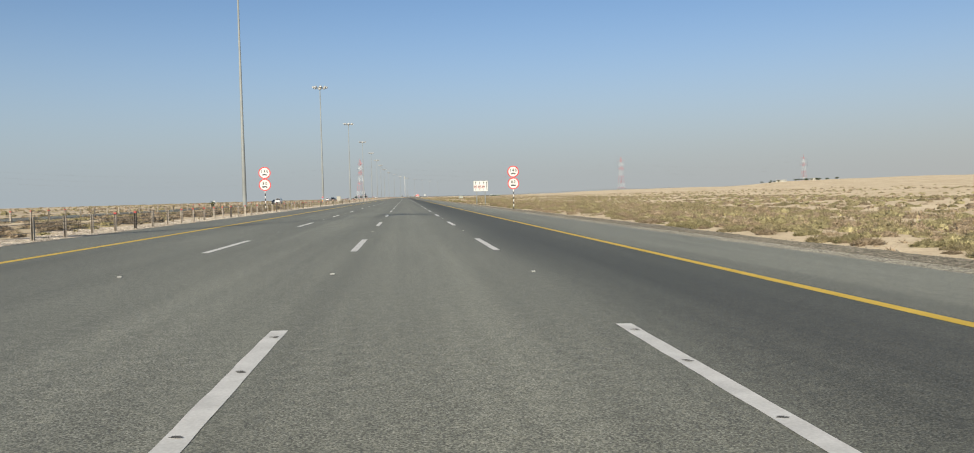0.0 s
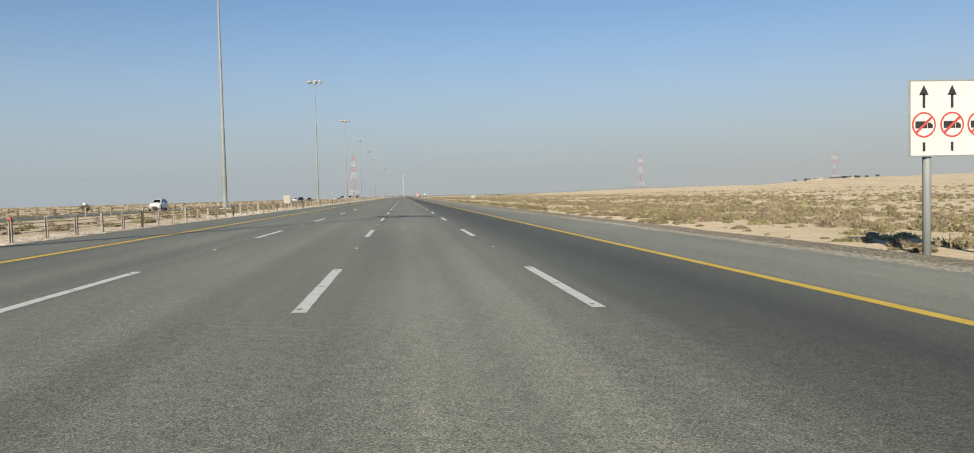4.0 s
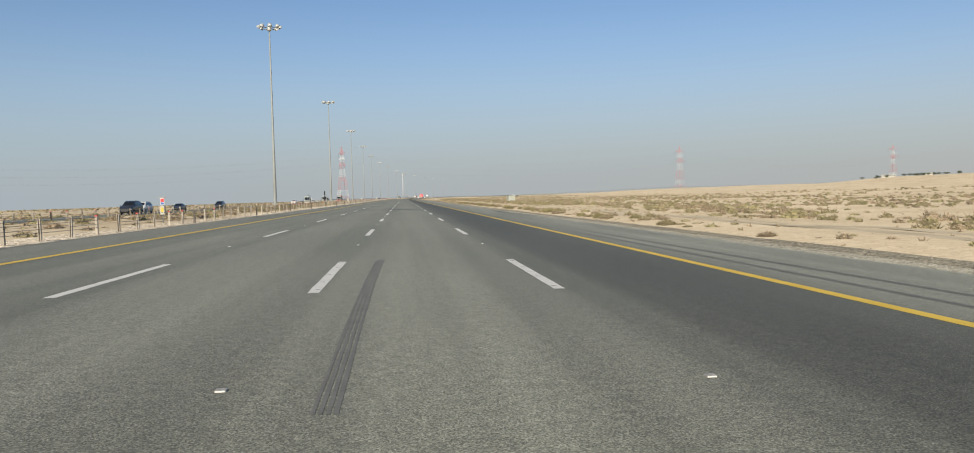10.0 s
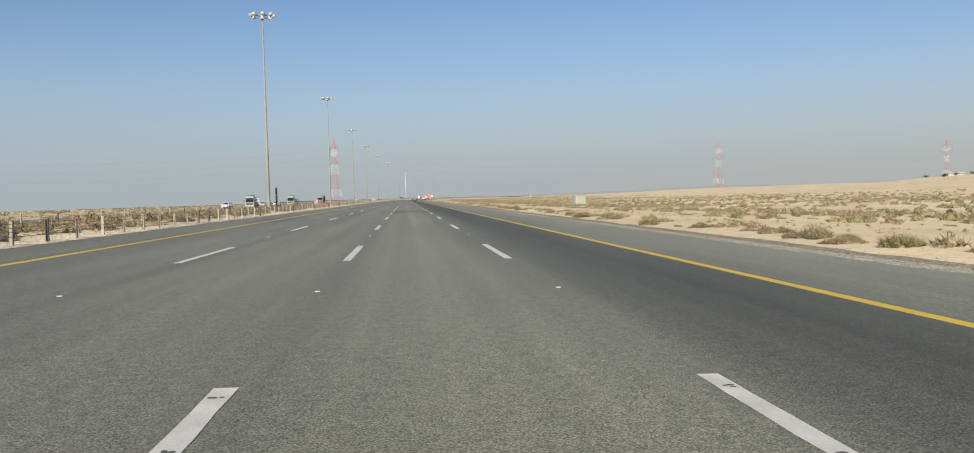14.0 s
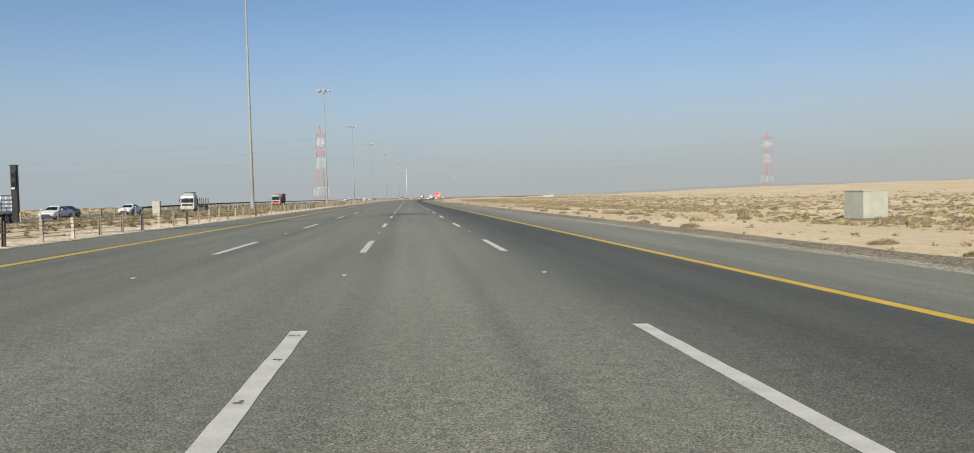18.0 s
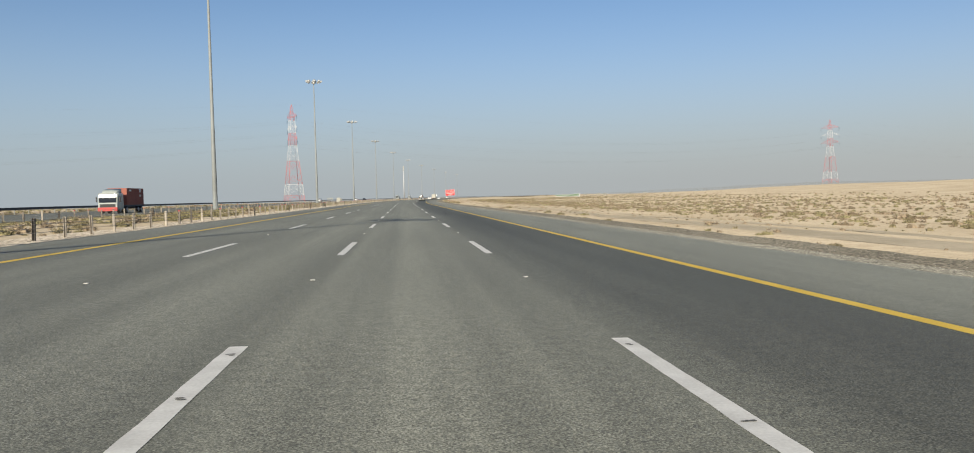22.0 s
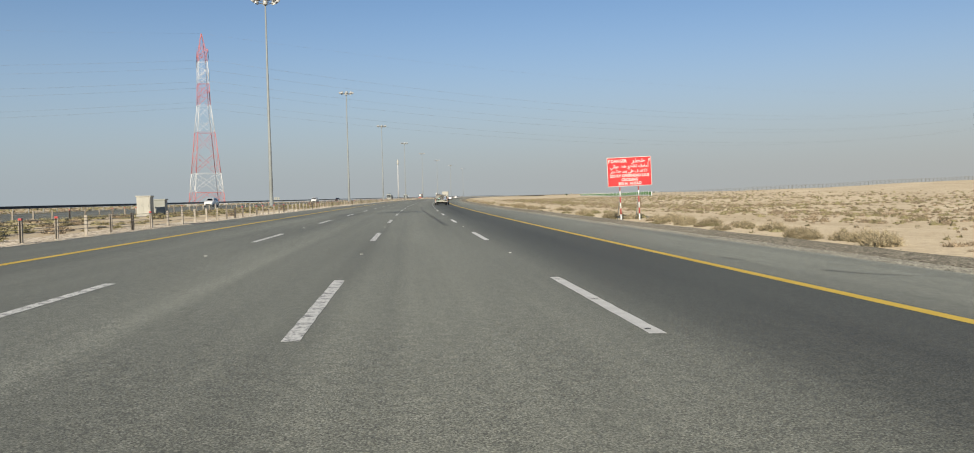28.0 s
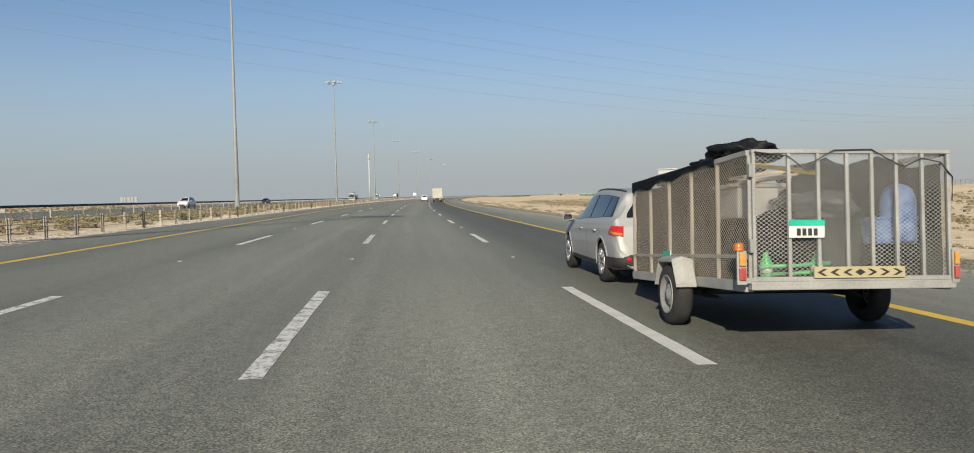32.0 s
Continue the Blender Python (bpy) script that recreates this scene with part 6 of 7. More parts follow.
    for y, z0, z1 in ((-0.32, 0.36, 0.99), (0.92, 0.42, 0.94), (-1.2, 0.72, 1.0)):
        skin("door_seam", [[(y, z0 + (z1 - z0) * j / 6 + drop), (y + 0.009, z0 + (z1 - z0) * j / 6 + drop)] for j in range(7)], DARK_SEAM, 0.002)
    skin("rear_cladding", [[(rear + 0.004 + 0.45 * i / 11, 0.30 + 0.035 * j) for i in range(12)] for j in range(6)], PLASTIC, 0.022, "black lower bumper")
    skin("sill", [[(-0.93 + 1.86 * i / 6, 0.285 + 0.035 * j) for i in range(7)] for j in range(3)], PLASTIC, 0.008)
    for side in (-1, 1):
        for wy in (-1.34, 1.33):
            lip = []
            for i in range(15):
                a = math.pi * (i / 14 * 1.12 - 0.06)
                y, z = wy + 0.385 * math.cos(a), 0.345 + 0.385 * math.sin(a)
                lip.append((side * (side_x(y, max(0.3, z) / tall) - 0.012), y * long, z))
            part("wheel_arch", tube(bmesh.new(), lip, 0.026, 6), paint, top)
        part("mirror", loft(bmesh.new(), [(0.74 * long, [(0, 0.01), (0.075, 0.015), (0.095, 0.045), (0.09, 0.105), (0.06, 0.13), (0, 0.135)]), (0.80 * long, [(0, 0.005), (0.075, 0.01), (0.095, 0.045), (0.09, 0.105), (0.055, 0.13), (0, 0.135)]), (0.87 * long, [(0, 0.04), (0.03, 0.045), (0.045, 0.06), (0.04, 0.09), (0.03, 0.1), (0, 0.105)])]), paint, top, "door mirror", m=pose(side * 1.0, 0, 0.99 * tall))
        part("mirror_glass", plate(bmesh.new(), [(-0.085, 0.035), (-0.06, 0.022), (0.06, 0.022), (0.085, 0.045), (0.08, 0.1), (0.05, 0.122), (-0.05, 0.122), (-0.08, 0.1)], 0.004), GLASS, top, "dark mirror glass", m=pose(side * 1.0, 0.735 * long, 0.99 * tall))
        part("mirror_arm", boxed(side * 0.92 - 0.05, side * 0.92 + 0.05, 0.76 * long, 0.82 * long, 0.975 * tall, 1.015 * tall, 0.01), PLASTIC, top)
        for y in (-1.02, 0.02):
            x = side * (side_x(y + 0.1, 0.87) + 0.014)
            part("door_handle", boxed(x - 0.014, x + 0.014, y * long, (y + 0.19) * long, 0.862 * tall, 0.892 * tall, 0.009), paint, top)
        if not sedan:
            bm = bmesh.new()
            pts = [(-1.66, 1.52), (-1.6, 1.55), (-1.4, 1.568), (-0.9, 1.59), (-0.4, 1.596), (0.0, 1.585), (0.16, 1.565), (0.24, 1.535)]
            tube(bm, [(side * 0.545, y * long, z * tall) for y, z in pts], 0.019, 8)
            part("roof_rail", bm, PLASTIC, top, "black roof rail")
        part("rear_reflector", lathe(bmesh.new(), [(0.04, 0.0), (0.04, 0.05), (0.03, 0.06)], 14, axis="Y"), TAIL_RED, top, m=pose(side * 0.64, (rear + 0.02) * long, 0.42, 0, 0, 180))
    part("rear_bumper", loft(bmesh.new(), [((rear - 0.025) * long, [(0, 0.33), (0.6, 0.33), (0.67, 0.37), (0.67, 0.46), (0.6, 0.49), (0, 0.50)]), ((rear + 0.1) * long, [(0, 0.28), (0.72, 0.28), (0.80, 0.33), (0.80, 0.46), (0.72, 0.50), (0, 0.52)])]), PLASTIC if not sedan else paint, top, "lower bumper")
    part("grille", boxed(-0.42, 0.42, 2.06 * long, 2.19 * long, 0.44, 0.62 * tall, 0.02), PLASTIC, top)
    part("licence_plate", boxed(-0.26, 0.26, (rear - 0.015) * long, (rear + 0.04) * long, 0.62 * tall, 0.73 * tall, 0.004), SIGN_WHITE, top)
    add_wheels(top, [(sx * 0.765, y * long) for sx in (-1, 1) for y in (-1.34, 1.33)], 0.335, 0.21)
    return top


LEAN = Matrix.Rotation(math.atan(CROSSFALL), 4, "Y")
car(spot(3.93, 1000.5, road_z(3.93)) @ LEAN, SILVER_BODY, "silver compact suv towing a caged trailer", tall=0.945, fine=90, grain=0.03)


# ---- caged trailer with its load ----
def lattice(w, h, px, pz, bar, mat_name):
    """An expanded-metal sheet: two families of slanting bars clipped to a rectangle in the x-z plane."""
    bm = bmesh.new()
    slope = pz / px
    for s in (-1, 1):
        k = -int(w * slope / pz) - 1
        while k * pz < h + w * slope:
            c = k * pz
            # line z = s * slope * x + c for s > 0, z = c - slope * x for s < 0
            pts = []
            for x in (0, w):
                z = s * slope * x + c
                pts.append((x, z))
            (xa, za), (xb, zb) = pts
            dz = zb - za
            t0, t1 = 0.0, 1.0
            lo, hi = sorted(((0 - za) / dz, (h - za) / dz))
            t0, t1 = max(t0, lo), min(t1, hi)
            if t1 - t0 > 0.002:
                a = (xa + (xb - xa) * t0, za + dz * t0)
                b = (xa + (xb - xa) * t1, za + dz * t1)
                nx, nz = -s * slope / math.hypot(1, slope), 1 / math.hypot(1, slope)
                o = bar / 2
                q = [bm.verts.new((p[0] + nx * e, 0.002 * s, p[1] + nz * e)) for p, e in ((a, -o), (b, -o), (b, o), (a, o))]
                bm.faces.new(q)
            k += 1
    return bm


TRAILER_PAINT = material("worn_pale_trailer_paint", (0.24, 0.239, 0.225), (0.35, 0.347, 0.328), scale=2.5, rough=0.6, bump=0.1, fine=40, spread=0.5)
MESH_STEEL = material("expanded_metal", (0.32, 0.317, 0.30), (0.43, 0.425, 0.40), scale=2, rough=0.55, metal=0.2)
RUSTY_MESH = material("rust_stained_mesh", (0.45, 0.385, 0.30), (0.62, 0.55, 0.45), scale=1.5, rough=0.7)
FADED_RED = material("faded_red_lens", (0.33, 0.05, 0.045), (0.42, 0.085, 0.075), scale=12, rough=0.3)
FADED_AMBER = material("faded_amber_lens", (0.50, 0.22, 0.04), (0.60, 0.31, 0.08), scale=12, rough=0.3)
BROWN_BOARD = material("brown_board", (0.045, 0.03, 0.022), (0.085, 0.058, 0.04), scale=1.2, rough=0.85)
TARP = material("black_tarpaulin", (0.007, 0.0075, 0.008), (0.018, 0.019, 0.021), scale=5, rough=0.6, bump=0.5, spec=0.2)
BLUE_PLASTIC = material("blue_plastic", (0.055, 0.115, 0.30), (0.20, 0.30, 0.50), scale=11, rough=0.45, bump=0.4)
GREEN_PLASTIC = material("green_plastic", (0.05, 0.42, 0.12), (0.16, 0.56, 0.22), scale=7, rough=0.35)
CHEVRON_CREAM = material("reflective_cream", (0.38, 0.33, 0.19), (0.45, 0.395, 0.235), scale=3, rough=0.4)
PLATE_GREEN = material("plate_green", (0.02, 0.36, 0.25), rough=0.4)
GREY_PLASTIC = material("grey_plastic", (0.30, 0.29, 0.26), (0.42, 0.405, 0.365), scale=3, rough=0.5)
SHEETING = material("grey_sheeting", (0.02, 0.021, 0.023), (0.13, 0.135, 0.14), scale=7, rough=0.5, bump=0.5)
TIMBER = material("timber", (0.30, 0.22, 0.14), (0.46, 0.36, 0.24), scale=5, rough=0.8)

TW, TL, T0, T1 = 0.936, 3.754, 0.525, 1.695
AXLE, NOSE_DOWN = 1.628, 3.84
TRAILER_AT = spot(3.873, 993.128, road_z(3.873), -0.46) @ LEAN @ pose(0, AXLE, 0, -NOSE_DOWN) @ pose(0, -AXLE, 0)
trailer = thing("caged_trailer", TRAILER_AT, "pale steel two-wheel trailer with mesh cage sides", "trailer")
for z, y in ((T0 - 0.06, 0), (T0 - 0.06, TL)):
    part("cross_beam", boxed(-TW - 0.02, TW + 0.02, y - 0.05, y + 0.05, z - 0.02, z + 0.055, 0.008), TRAILER_PAINT, trailer)
for x in (-TW, TW):
    part("side_beam", boxed(x - 0.04, x + 0.04, 0.05, TL - 0.05, T0 - 0.1, T0, 0.008), TRAILER_PAINT, trailer)
    part("top_rail", boxed(x - 0.025, x + 0.025, 0.03, TL, T1 - 0.05, T1, 0.006), TRAILER_PAINT, trailer)
    part("middle_rail", boxed(x - 0.02, x + 0.02, 0.03, TL, T0 + 0.2, T0 + 0.235, 0.005), TRAILER_PAINT, trailer)
    for k in range(6):
        y = 0.02 + (TL - 0.04) * k / 5
        part("stanchion", boxed(x - 0.02, x + 0.015, y - 0.014, y + 0.014, T0, T1 - 0.05, 0.004), RUSTY_MESH if k else TRAILER_PAINT, trailer)
    part("side_mesh", lattice(TL - 0.06, T1 - T0 - 0.06, 0.052, 0.04, 0.0068, ""), RUSTY_MESH, trailer, "rust-tinted expanded metal", m=pose(x + (0.022 if x > 0 else -0.024), 0.03, T0, 0, 0, 90))
part("deck", boxed(-TW + 0.04, TW - 0.04, 0.05, TL - 0.05, T0 - 0.05, T0 - 0.01), BROWN_BOARD, trailer, "brown plank deck")
part("front_panel", boxed(-TW + 0.03, TW - 0.03, TL - 0.04, TL - 0.01, T0, T1 - 0.06), BROWN_BOARD, trailer)
part("side_lining", boxed(-TW + 0.05, -TW + 0.07, 1.0, TL - 0.06, T0 + 0.02, T1 - 0.12), BROWN_BOARD, trailer, "brown board lining the cage")
# added black sheet that stands in for the dark inside the cage
bm = bmesh.new()
rows_ = [[bm.verts.new((TW - 0.06 - 0.03 * noise.noise((y * 3, z * 4, 5)), y, T0 + z)) for z in (0.0, 0.2, 0.4, 0.6, 0.8, 0.95, 1.06 + 0.05 * noise.noise((y * 2, 1, 1)))] for y in steps((0.02, TL - 0.08, 0.15))]
for a, b in zip(rows_, rows_[1:]):
    for k in range(6):
        bm.faces.new((a[k], b[k], b[k + 1], a[k + 1])).smooth = True
bmesh.ops.solidify(bm, geom=bm.faces[:], thickness=0.006)
part("side_sheet", bm, TARP, trailer, "black sheet added to darken the inside of the cage")
# rear gate
gate = part("rear_gate", boxed(-TW, TW, -0.035, 0.005, T0 - 0.005, T0 + 0.035, 0.006), TRAILER_PAINT, trailer, "barred mesh rear gate")
part("gate_rail", boxed(-TW, TW, -0.035, 0.005, T1 - 0.035, T1, 0.006), TRAILER_PAINT, gate)
for f in (0.0, 0.178, 0.327, 0.474, 0.602, 0.729, 0.864, 1.0):
    x = -TW + 0.02 + (2 * TW - 0.04) * f
    part("gate_bar", boxed(x - 0.0155, x + 0.0155, -0.033, 0.0, T0 + 0.035, T1 - 0.035, 0.005), TRAILER_PAINT, gate)
part("gate_mesh", lattice(2 * TW - 0.05, T1 - T0 - 0.06, 0.05, 0.036, 0.0044, ""), MESH_STEEL, gate, "pale expanded metal", m=pose(-TW + 0.025, 0.012, T0 + 0.03))
for z in (T0 + 0.25, T1 - 0.25):
    part("hinge", boxed(-TW - 0.03, -TW + 0.01, -0.05, 0.0, z, z + 0.12, 0.006), GALVANISED, gate)
plate_x = -TW + 0.02 + (2 * TW - 0.04) * 0.178
number = part("number_plate", boxed(plate_x - 0.02, plate_x + 0.31, -0.055, -0.036, T0 + 0.38, T0 + 0.54, 0.004), SIGN_WHITE, gate, "white plate under a green strip")
part("plate_strip", boxed(plate_x - 0.02, plate_x + 0.31, -0.059, -0.054, T0 + 0.487, T0 + 0.54), PLATE_GREEN, number, "green strip")
for k in range(4):
    part("plate_bar", boxed(plate_x + 0.05 + k * 0.052, plate_x + 0.085 + k * 0.052, -0.0585, -0.0545, T0 + 0.40, T0 + 0.463), BLACK_PAINT, number)
chev = part("chevron_board", boxed(-TW + 0.55, -TW + 1.40, -0.06, -0.036, T0 + 0.022, T0 + 0.122, 0.004), CHEVRON_CREAM, gate, "cream board with black chevrons")
for k in range(7):
    x, d = -TW + 0.615 + k * 0.12, 1 if k < 3 else -1
    pts = [(x - d * 0.04, 0), (x + d * 0.02, 0.03), (x + d * 0.055, 0.03), (x, 0), (x + d * 0.055, -0.03), (x + d * 0.02, -0.03)] if k != 3 else [(x - 0.05, 0), (x, 0.03), (x + 0.05, 0), (x, -0.03)]
    part("chevron", plate(bmesh.new(), pts, 0.003), BLACK_PAINT, chev, m=pose(0, -0.063, T0 + 0.072))
for side in (-1, 1):
    mid, half = (-TW - 0.112, 0.045) if side < 0 else (TW + 0.012, 0.034)
    holder = part("lamp_bracket", boxed(mid - half, mid + half, -0.06, -0.036, T0 - 0.03, T0 + 0.27, 0.006), TRAILER_PAINT, trailer, "pale lamp bracket")
    part("lamp_arm", boxed(min(side * TW, mid), max(side * TW, mid), -0.034, -0.014, T0 - 0.02, T0 + 0.03, 0.004), TRAILER_PAINT, holder)
    part("brake_lamp", boxed(mid - half * 0.66, mid + half * 0.66, -0.085, -0.055, T0 + 0.01, T0 + 0.12, 0.008), FADED_RED, holder, "faded red lamp")
    part("turn_lamp", boxed(mid - half * 0.66, mid + half * 0.66, -0.085, -0.055, T0 + 0.135, T0 + 0.25, 0.008), FADED_AMBER, holder, "faded amber lamp")
    part("mudguard", loft(bmesh.new(), [(AXLE - 0.37, [(0, 0.42), (0.11, 0.42), (0.11, 0.45), (0, 0.47)]), (AXLE - 0.23, [(0, 0.69), (0.11, 0.68), (0.11, 0.71), (0, 0.74)]), (AXLE + 0.23, [(0, 0.69), (0.11, 0.68), (0.11, 0.71), (0, 0.74)]), (AXLE + 0.37, [(0, 0.42), (0.11, 0.42), (0.11, 0.45), (0, 0.47)])], smooth=False), TRAILER_PAINT, trailer, "folded pale mudguard", m=pose(side * (TW + 0.16), 0, 0))
part("side_marker", lathe(bmesh.new(), [(0.044, 0.0), (0.048, 0.01), (0.042, 0.015), (0.045, 0.025), (0.043, 0.055), (0.034, 0.07), (0.012, 0.075)], 16), ORANGE, trailer, "orange marker lamp", m=pose(-TW - 0.13, -0.03, T0 + 0.268))
part("side_tag", boxed(-TW - 0.035, -TW - 0.026, 2.15, 2.42, T0 + 0.1, T0 + 0.27, 0.003), SIGN_WHITE, trailer, "small white tag")
part("side_tag", boxed(-TW - 0.038, -TW - 0.034, 2.15, 2.42, T0 + 0.2, T0 + 0.27, 0.001), PLATE_GREEN, trailer, "green strip of the tag")
bm = bmesh.new()
rod(bm, (-TW - 0.05, AXLE, 0.36), (TW + 0.05, AXLE, 0.36), 0.04, n=10)
part("axle", bm, PLASTIC, trailer)
for side in (-1, 1):
    bm = bmesh.new()
    for j in range(4):
        box(bm, side * 0.78 - 0.03, side * 0.78 + 0.03, AXLE - 0.45 + 0.07 * j, AXLE + 0.45 - 0.07 * j, 0.3 + 0.012 * j, 0.31 + 0.012 * j)
    part("leaf_spring", bm, PLASTIC, trailer)
bm = bmesh.new()
rod(bm, (-0.5, TL, T0 - 0.08), (0, TL + 1.0, T0 - 0.06), 0.035, n=8)
rod(bm, (0.5, TL, T0 - 0.08), (0, TL + 1.0, T0 - 0.06), 0.035, n=8)
part("drawbar", bm, TRAILER_PAINT, trailer)
add_wheels(trailer, [(-TW - 0.157, AXLE), (TW + 0.157, AXLE)], 0.33, 0.19, 0)


FIT_IN = Matrix.Translation((0, 0, T0)) @ Matrix.Diagonal((0.87, 0.95, 0.87, 1)) @ Matrix.Translation((0, 0, -T0))


def lump(name, cx, cy, cz, rx, ry, rz, mat, label, category, seed, rough=0.25, detail=3, inside=True):
    """A crumpled, uneven heap."""
    bm = bmesh.new()
    bmesh.ops.create_icosphere(bm, subdivisions=detail, radius=1.0)
    for v in bm.verts:
        n = noise.noise(v.co * 1.7 + Vector((seed, 0, 0))) + 0.5 * noise.noise(v.co * 4.5 + Vector((0, seed, 0))) + 0.3 * noise.noise(v.co * 9 + Vector((0, 0, seed)))
        v.co = v.co * (1 + rough * n)
        v.co = Vector((v.co.x * rx, v.co.y * ry, max(v.co.z, -0.75) * rz))
    for f in bm.faces:
        f.smooth = True
    ob = part(name, bm, mat)
    ob.matrix_basis = TRAILER_AT @ (FIT_IN if inside else Matrix.Identity(4)) @ pose(cx, cy, cz)
    return tagged(ob, label, category)


lump("rubbish_sack", 0.1, 0.8, T0 + 0.42, 0.55, 0.5, 0.52, TARP, "bulging black plastic sack in the trailer", "sack", 3)
lump("rubbish_sack", -0.62, 0.62, T0 + 0.36, 0.42, 0.5, 0.42, TARP, "slumped black plastic sack in the trailer", "sack", 5)
lump("rubbish_sack", 0.3, 1.0, T0 + 1.0, 0.5, 0.5, 0.32, TARP, "black plastic sack stacked on others", "sack", 9)
lump("rubbish_sack", 0.72, 0.62, T0 + 0.62, 0.3, 0.42, 0.72, TARP, "tall black plastic sack by the cage", "sack", 13)
lump("rubbish_sack", 0.45, 1.75, T0 + 0.6, 0.55, 0.9, 0.7, TARP, "large dark sack filling the cage middle", "sack", 15)
lump("rubbish_sack", -0.2, 2.6, T0 + 0.6, 0.75, 0.8, 0.72, TARP, "large dark sack filling the cage front", "sack", 17)
# two filler sacks added on the right to darken the cage's inside
lump("rubbish_sack", 0.62, 1.1, T0 + 0.62, 0.42, 0.55, 0.68, TARP, "tall black filler sack added to darken the cage side", "sack", 57)
lump("rubbish_sack", 0.72, 1.9, T0 + 0.55, 0.36, 0.7, 0.62, TARP, "long black filler sack added to darken the cage", "sack", 59)
lump("rubbish_sack", 0.05, 0.75, T0 + 1.05, 0.42, 0.4, 0.28, TARP, "black plastic sack pushed up under the cage top", "sack", 61)
lump("rubbish_sack", 0.62, 0.5, T0 + 0.3, 0.36, 0.36, 0.4, TARP, "round black plastic sack near the gate", "sack", 41)
lump("rubbish_sack", -0.15, 0.75, T0 + 0.75, 0.6, 0.4, 0.35, TARP, "black plastic sack among the timber", "sack", 43)
lump("rubbish_sack", 0.6, 0.75, T0 + 1.0, 0.42, 0.4, 0.3, TARP, "black plastic sack high in the cage corner", "sack", 47)
lump("rubbish_sack", -0.3, 0.9, T0 + 0.25, 0.62, 0.5, 0.35, TARP, "black plastic sack on the deck", "sack", 49)
lump("tarpaulin", -0.55, 2.3, T1 - 0.015, 0.40, 1.35, 0.055, TARP, "black tarpaulin spread over the cage top", "tarpaulin", 21, 0.35, 4, False)
lump("tarpaulin", -0.62, 0.92, T1 + 0.06, 0.30, 0.42, 0.15, TARP, "bundled black tarpaulin on top of the cage", "tarpaulin", 25, 0.4, 4, False)
lump("tarpaulin", -0.70, 1.45, T1 + 0.01, 0.20, 0.40, 0.08, TARP, "folded black tarpaulin beside the bundle", "tarpaulin", 28, 0.4, 4, False)
top_ = thing("white_tub", TRAILER_AT @ pose(-0.66, 2.95, T1 + 0.04, 4, 6, 20), "small white plastic tub lying on the tarpaulin", "tub")
part("tub_body", boxed(-0.12, 0.12, -0.16, 0.16, 0, 0.06, 0.015), WHITE_PAINT, top_)
part("tub_lid", boxed(-0.13, 0.13, -0.17, 0.17, 0.06, 0.075, 0.006), WHITE_PAINT, top_)
lump("plastic_sheeting", -0.12, 0.42, T0 + 0.78, 0.4, 0.3, 0.16, SHEETING, "grey plastic sheeting crumpled in the trailer", "sheeting", 31, 0.5, 4)
# draped edge of the tarpaulin along the side
bm = bmesh.new()
rows_ = []
for i in range(40):
    y = 0.75 + i * 0.076
    drop = 0.06 + 0.05 * noise.noise((y * 2.2, 0, 4)) + 0.07 * smooth_step(1.0, 3.5, y)
    rows_.append([bm.verts.new((-TW - 0.035 - 0.012 * noise.noise((y * 6, j, 2)) + (0.3 if j == 3 else 0), y, T1 - drop * (1 - j / 2) + (0.01 if j < 3 else 0.03))) for j in range(4)])
for a, b in zip(rows_, rows_[1:]):
    for k in range(3):
        bm.faces.new((a[k], b[k], b[k + 1], a[k + 1])).smooth = True
bmesh.ops.solidify(bm, geom=bm.faces[:], thickness=0.006)
ob = part("tarpaulin_flap", bm, TARP)
ob.matrix_basis = TRAILER_AT
tagged(ob, "black tarpaulin edge draped over the cage side", "tarpaulin")


def load_thing(name, label, category, parts_, m):
    top_ = thing(name, TRAILER_AT @ FIT_IN @ m, label, category)
    for n_, bm_, mat_ in parts_:
        part(n_, bm_, mat_, top_)
    return top_


load_thing("water_bottle", "large blue plastic water bottle standing in the trailer", "bottle",
           [("bottle_body", lathe(bmesh.new(), [(0.15, 0), (0.175, 0.02), (0.18, 0.14), (0.172, 0.16), (0.18, 0.18), (0.18, 0.33), (0.172, 0.40), (0.14, 0.465), (0.085, 0.505), (0.02, 0.52)], 24), BLUE_PLASTIC)], pose(0.645, 0.19, T0 + 0.385) @ Matrix.Diagonal((1.0, 0.9, 1.2, 1)))
load_thing("blue_crate", "blue plastic crate behind the water bottle", "crate", [("crate_body", boxed(-0.22, 0.2, -0.14, 0.14, 0, 0.26, 0.02), BLUE_PLASTIC), ("crate_rim", boxed(-0.23, 0.21, -0.15, 0.15, 0.26, 0.29, 0.01), BLUE_PLASTIC)], pose(0.575, 0.24, T0 + 0.37) @ Matrix.Diagonal((1.1, 1.0, 0.98, 1)))
load_thing("storage_box", "grey storage box with a lid behind the gate", "box", [("box_body", boxed(-0.3, 0.3, -0.25, 0.25, 0, 0.34, 0.03), GREY_PLASTIC), ("box_lid", boxed(-0.32, 0.32, -0.27, 0.27, 0.34, 0.39, 0.02), GREY_PLASTIC)], pose(-0.72, 0.75, T0 + 0.66, 0, 0, 5))
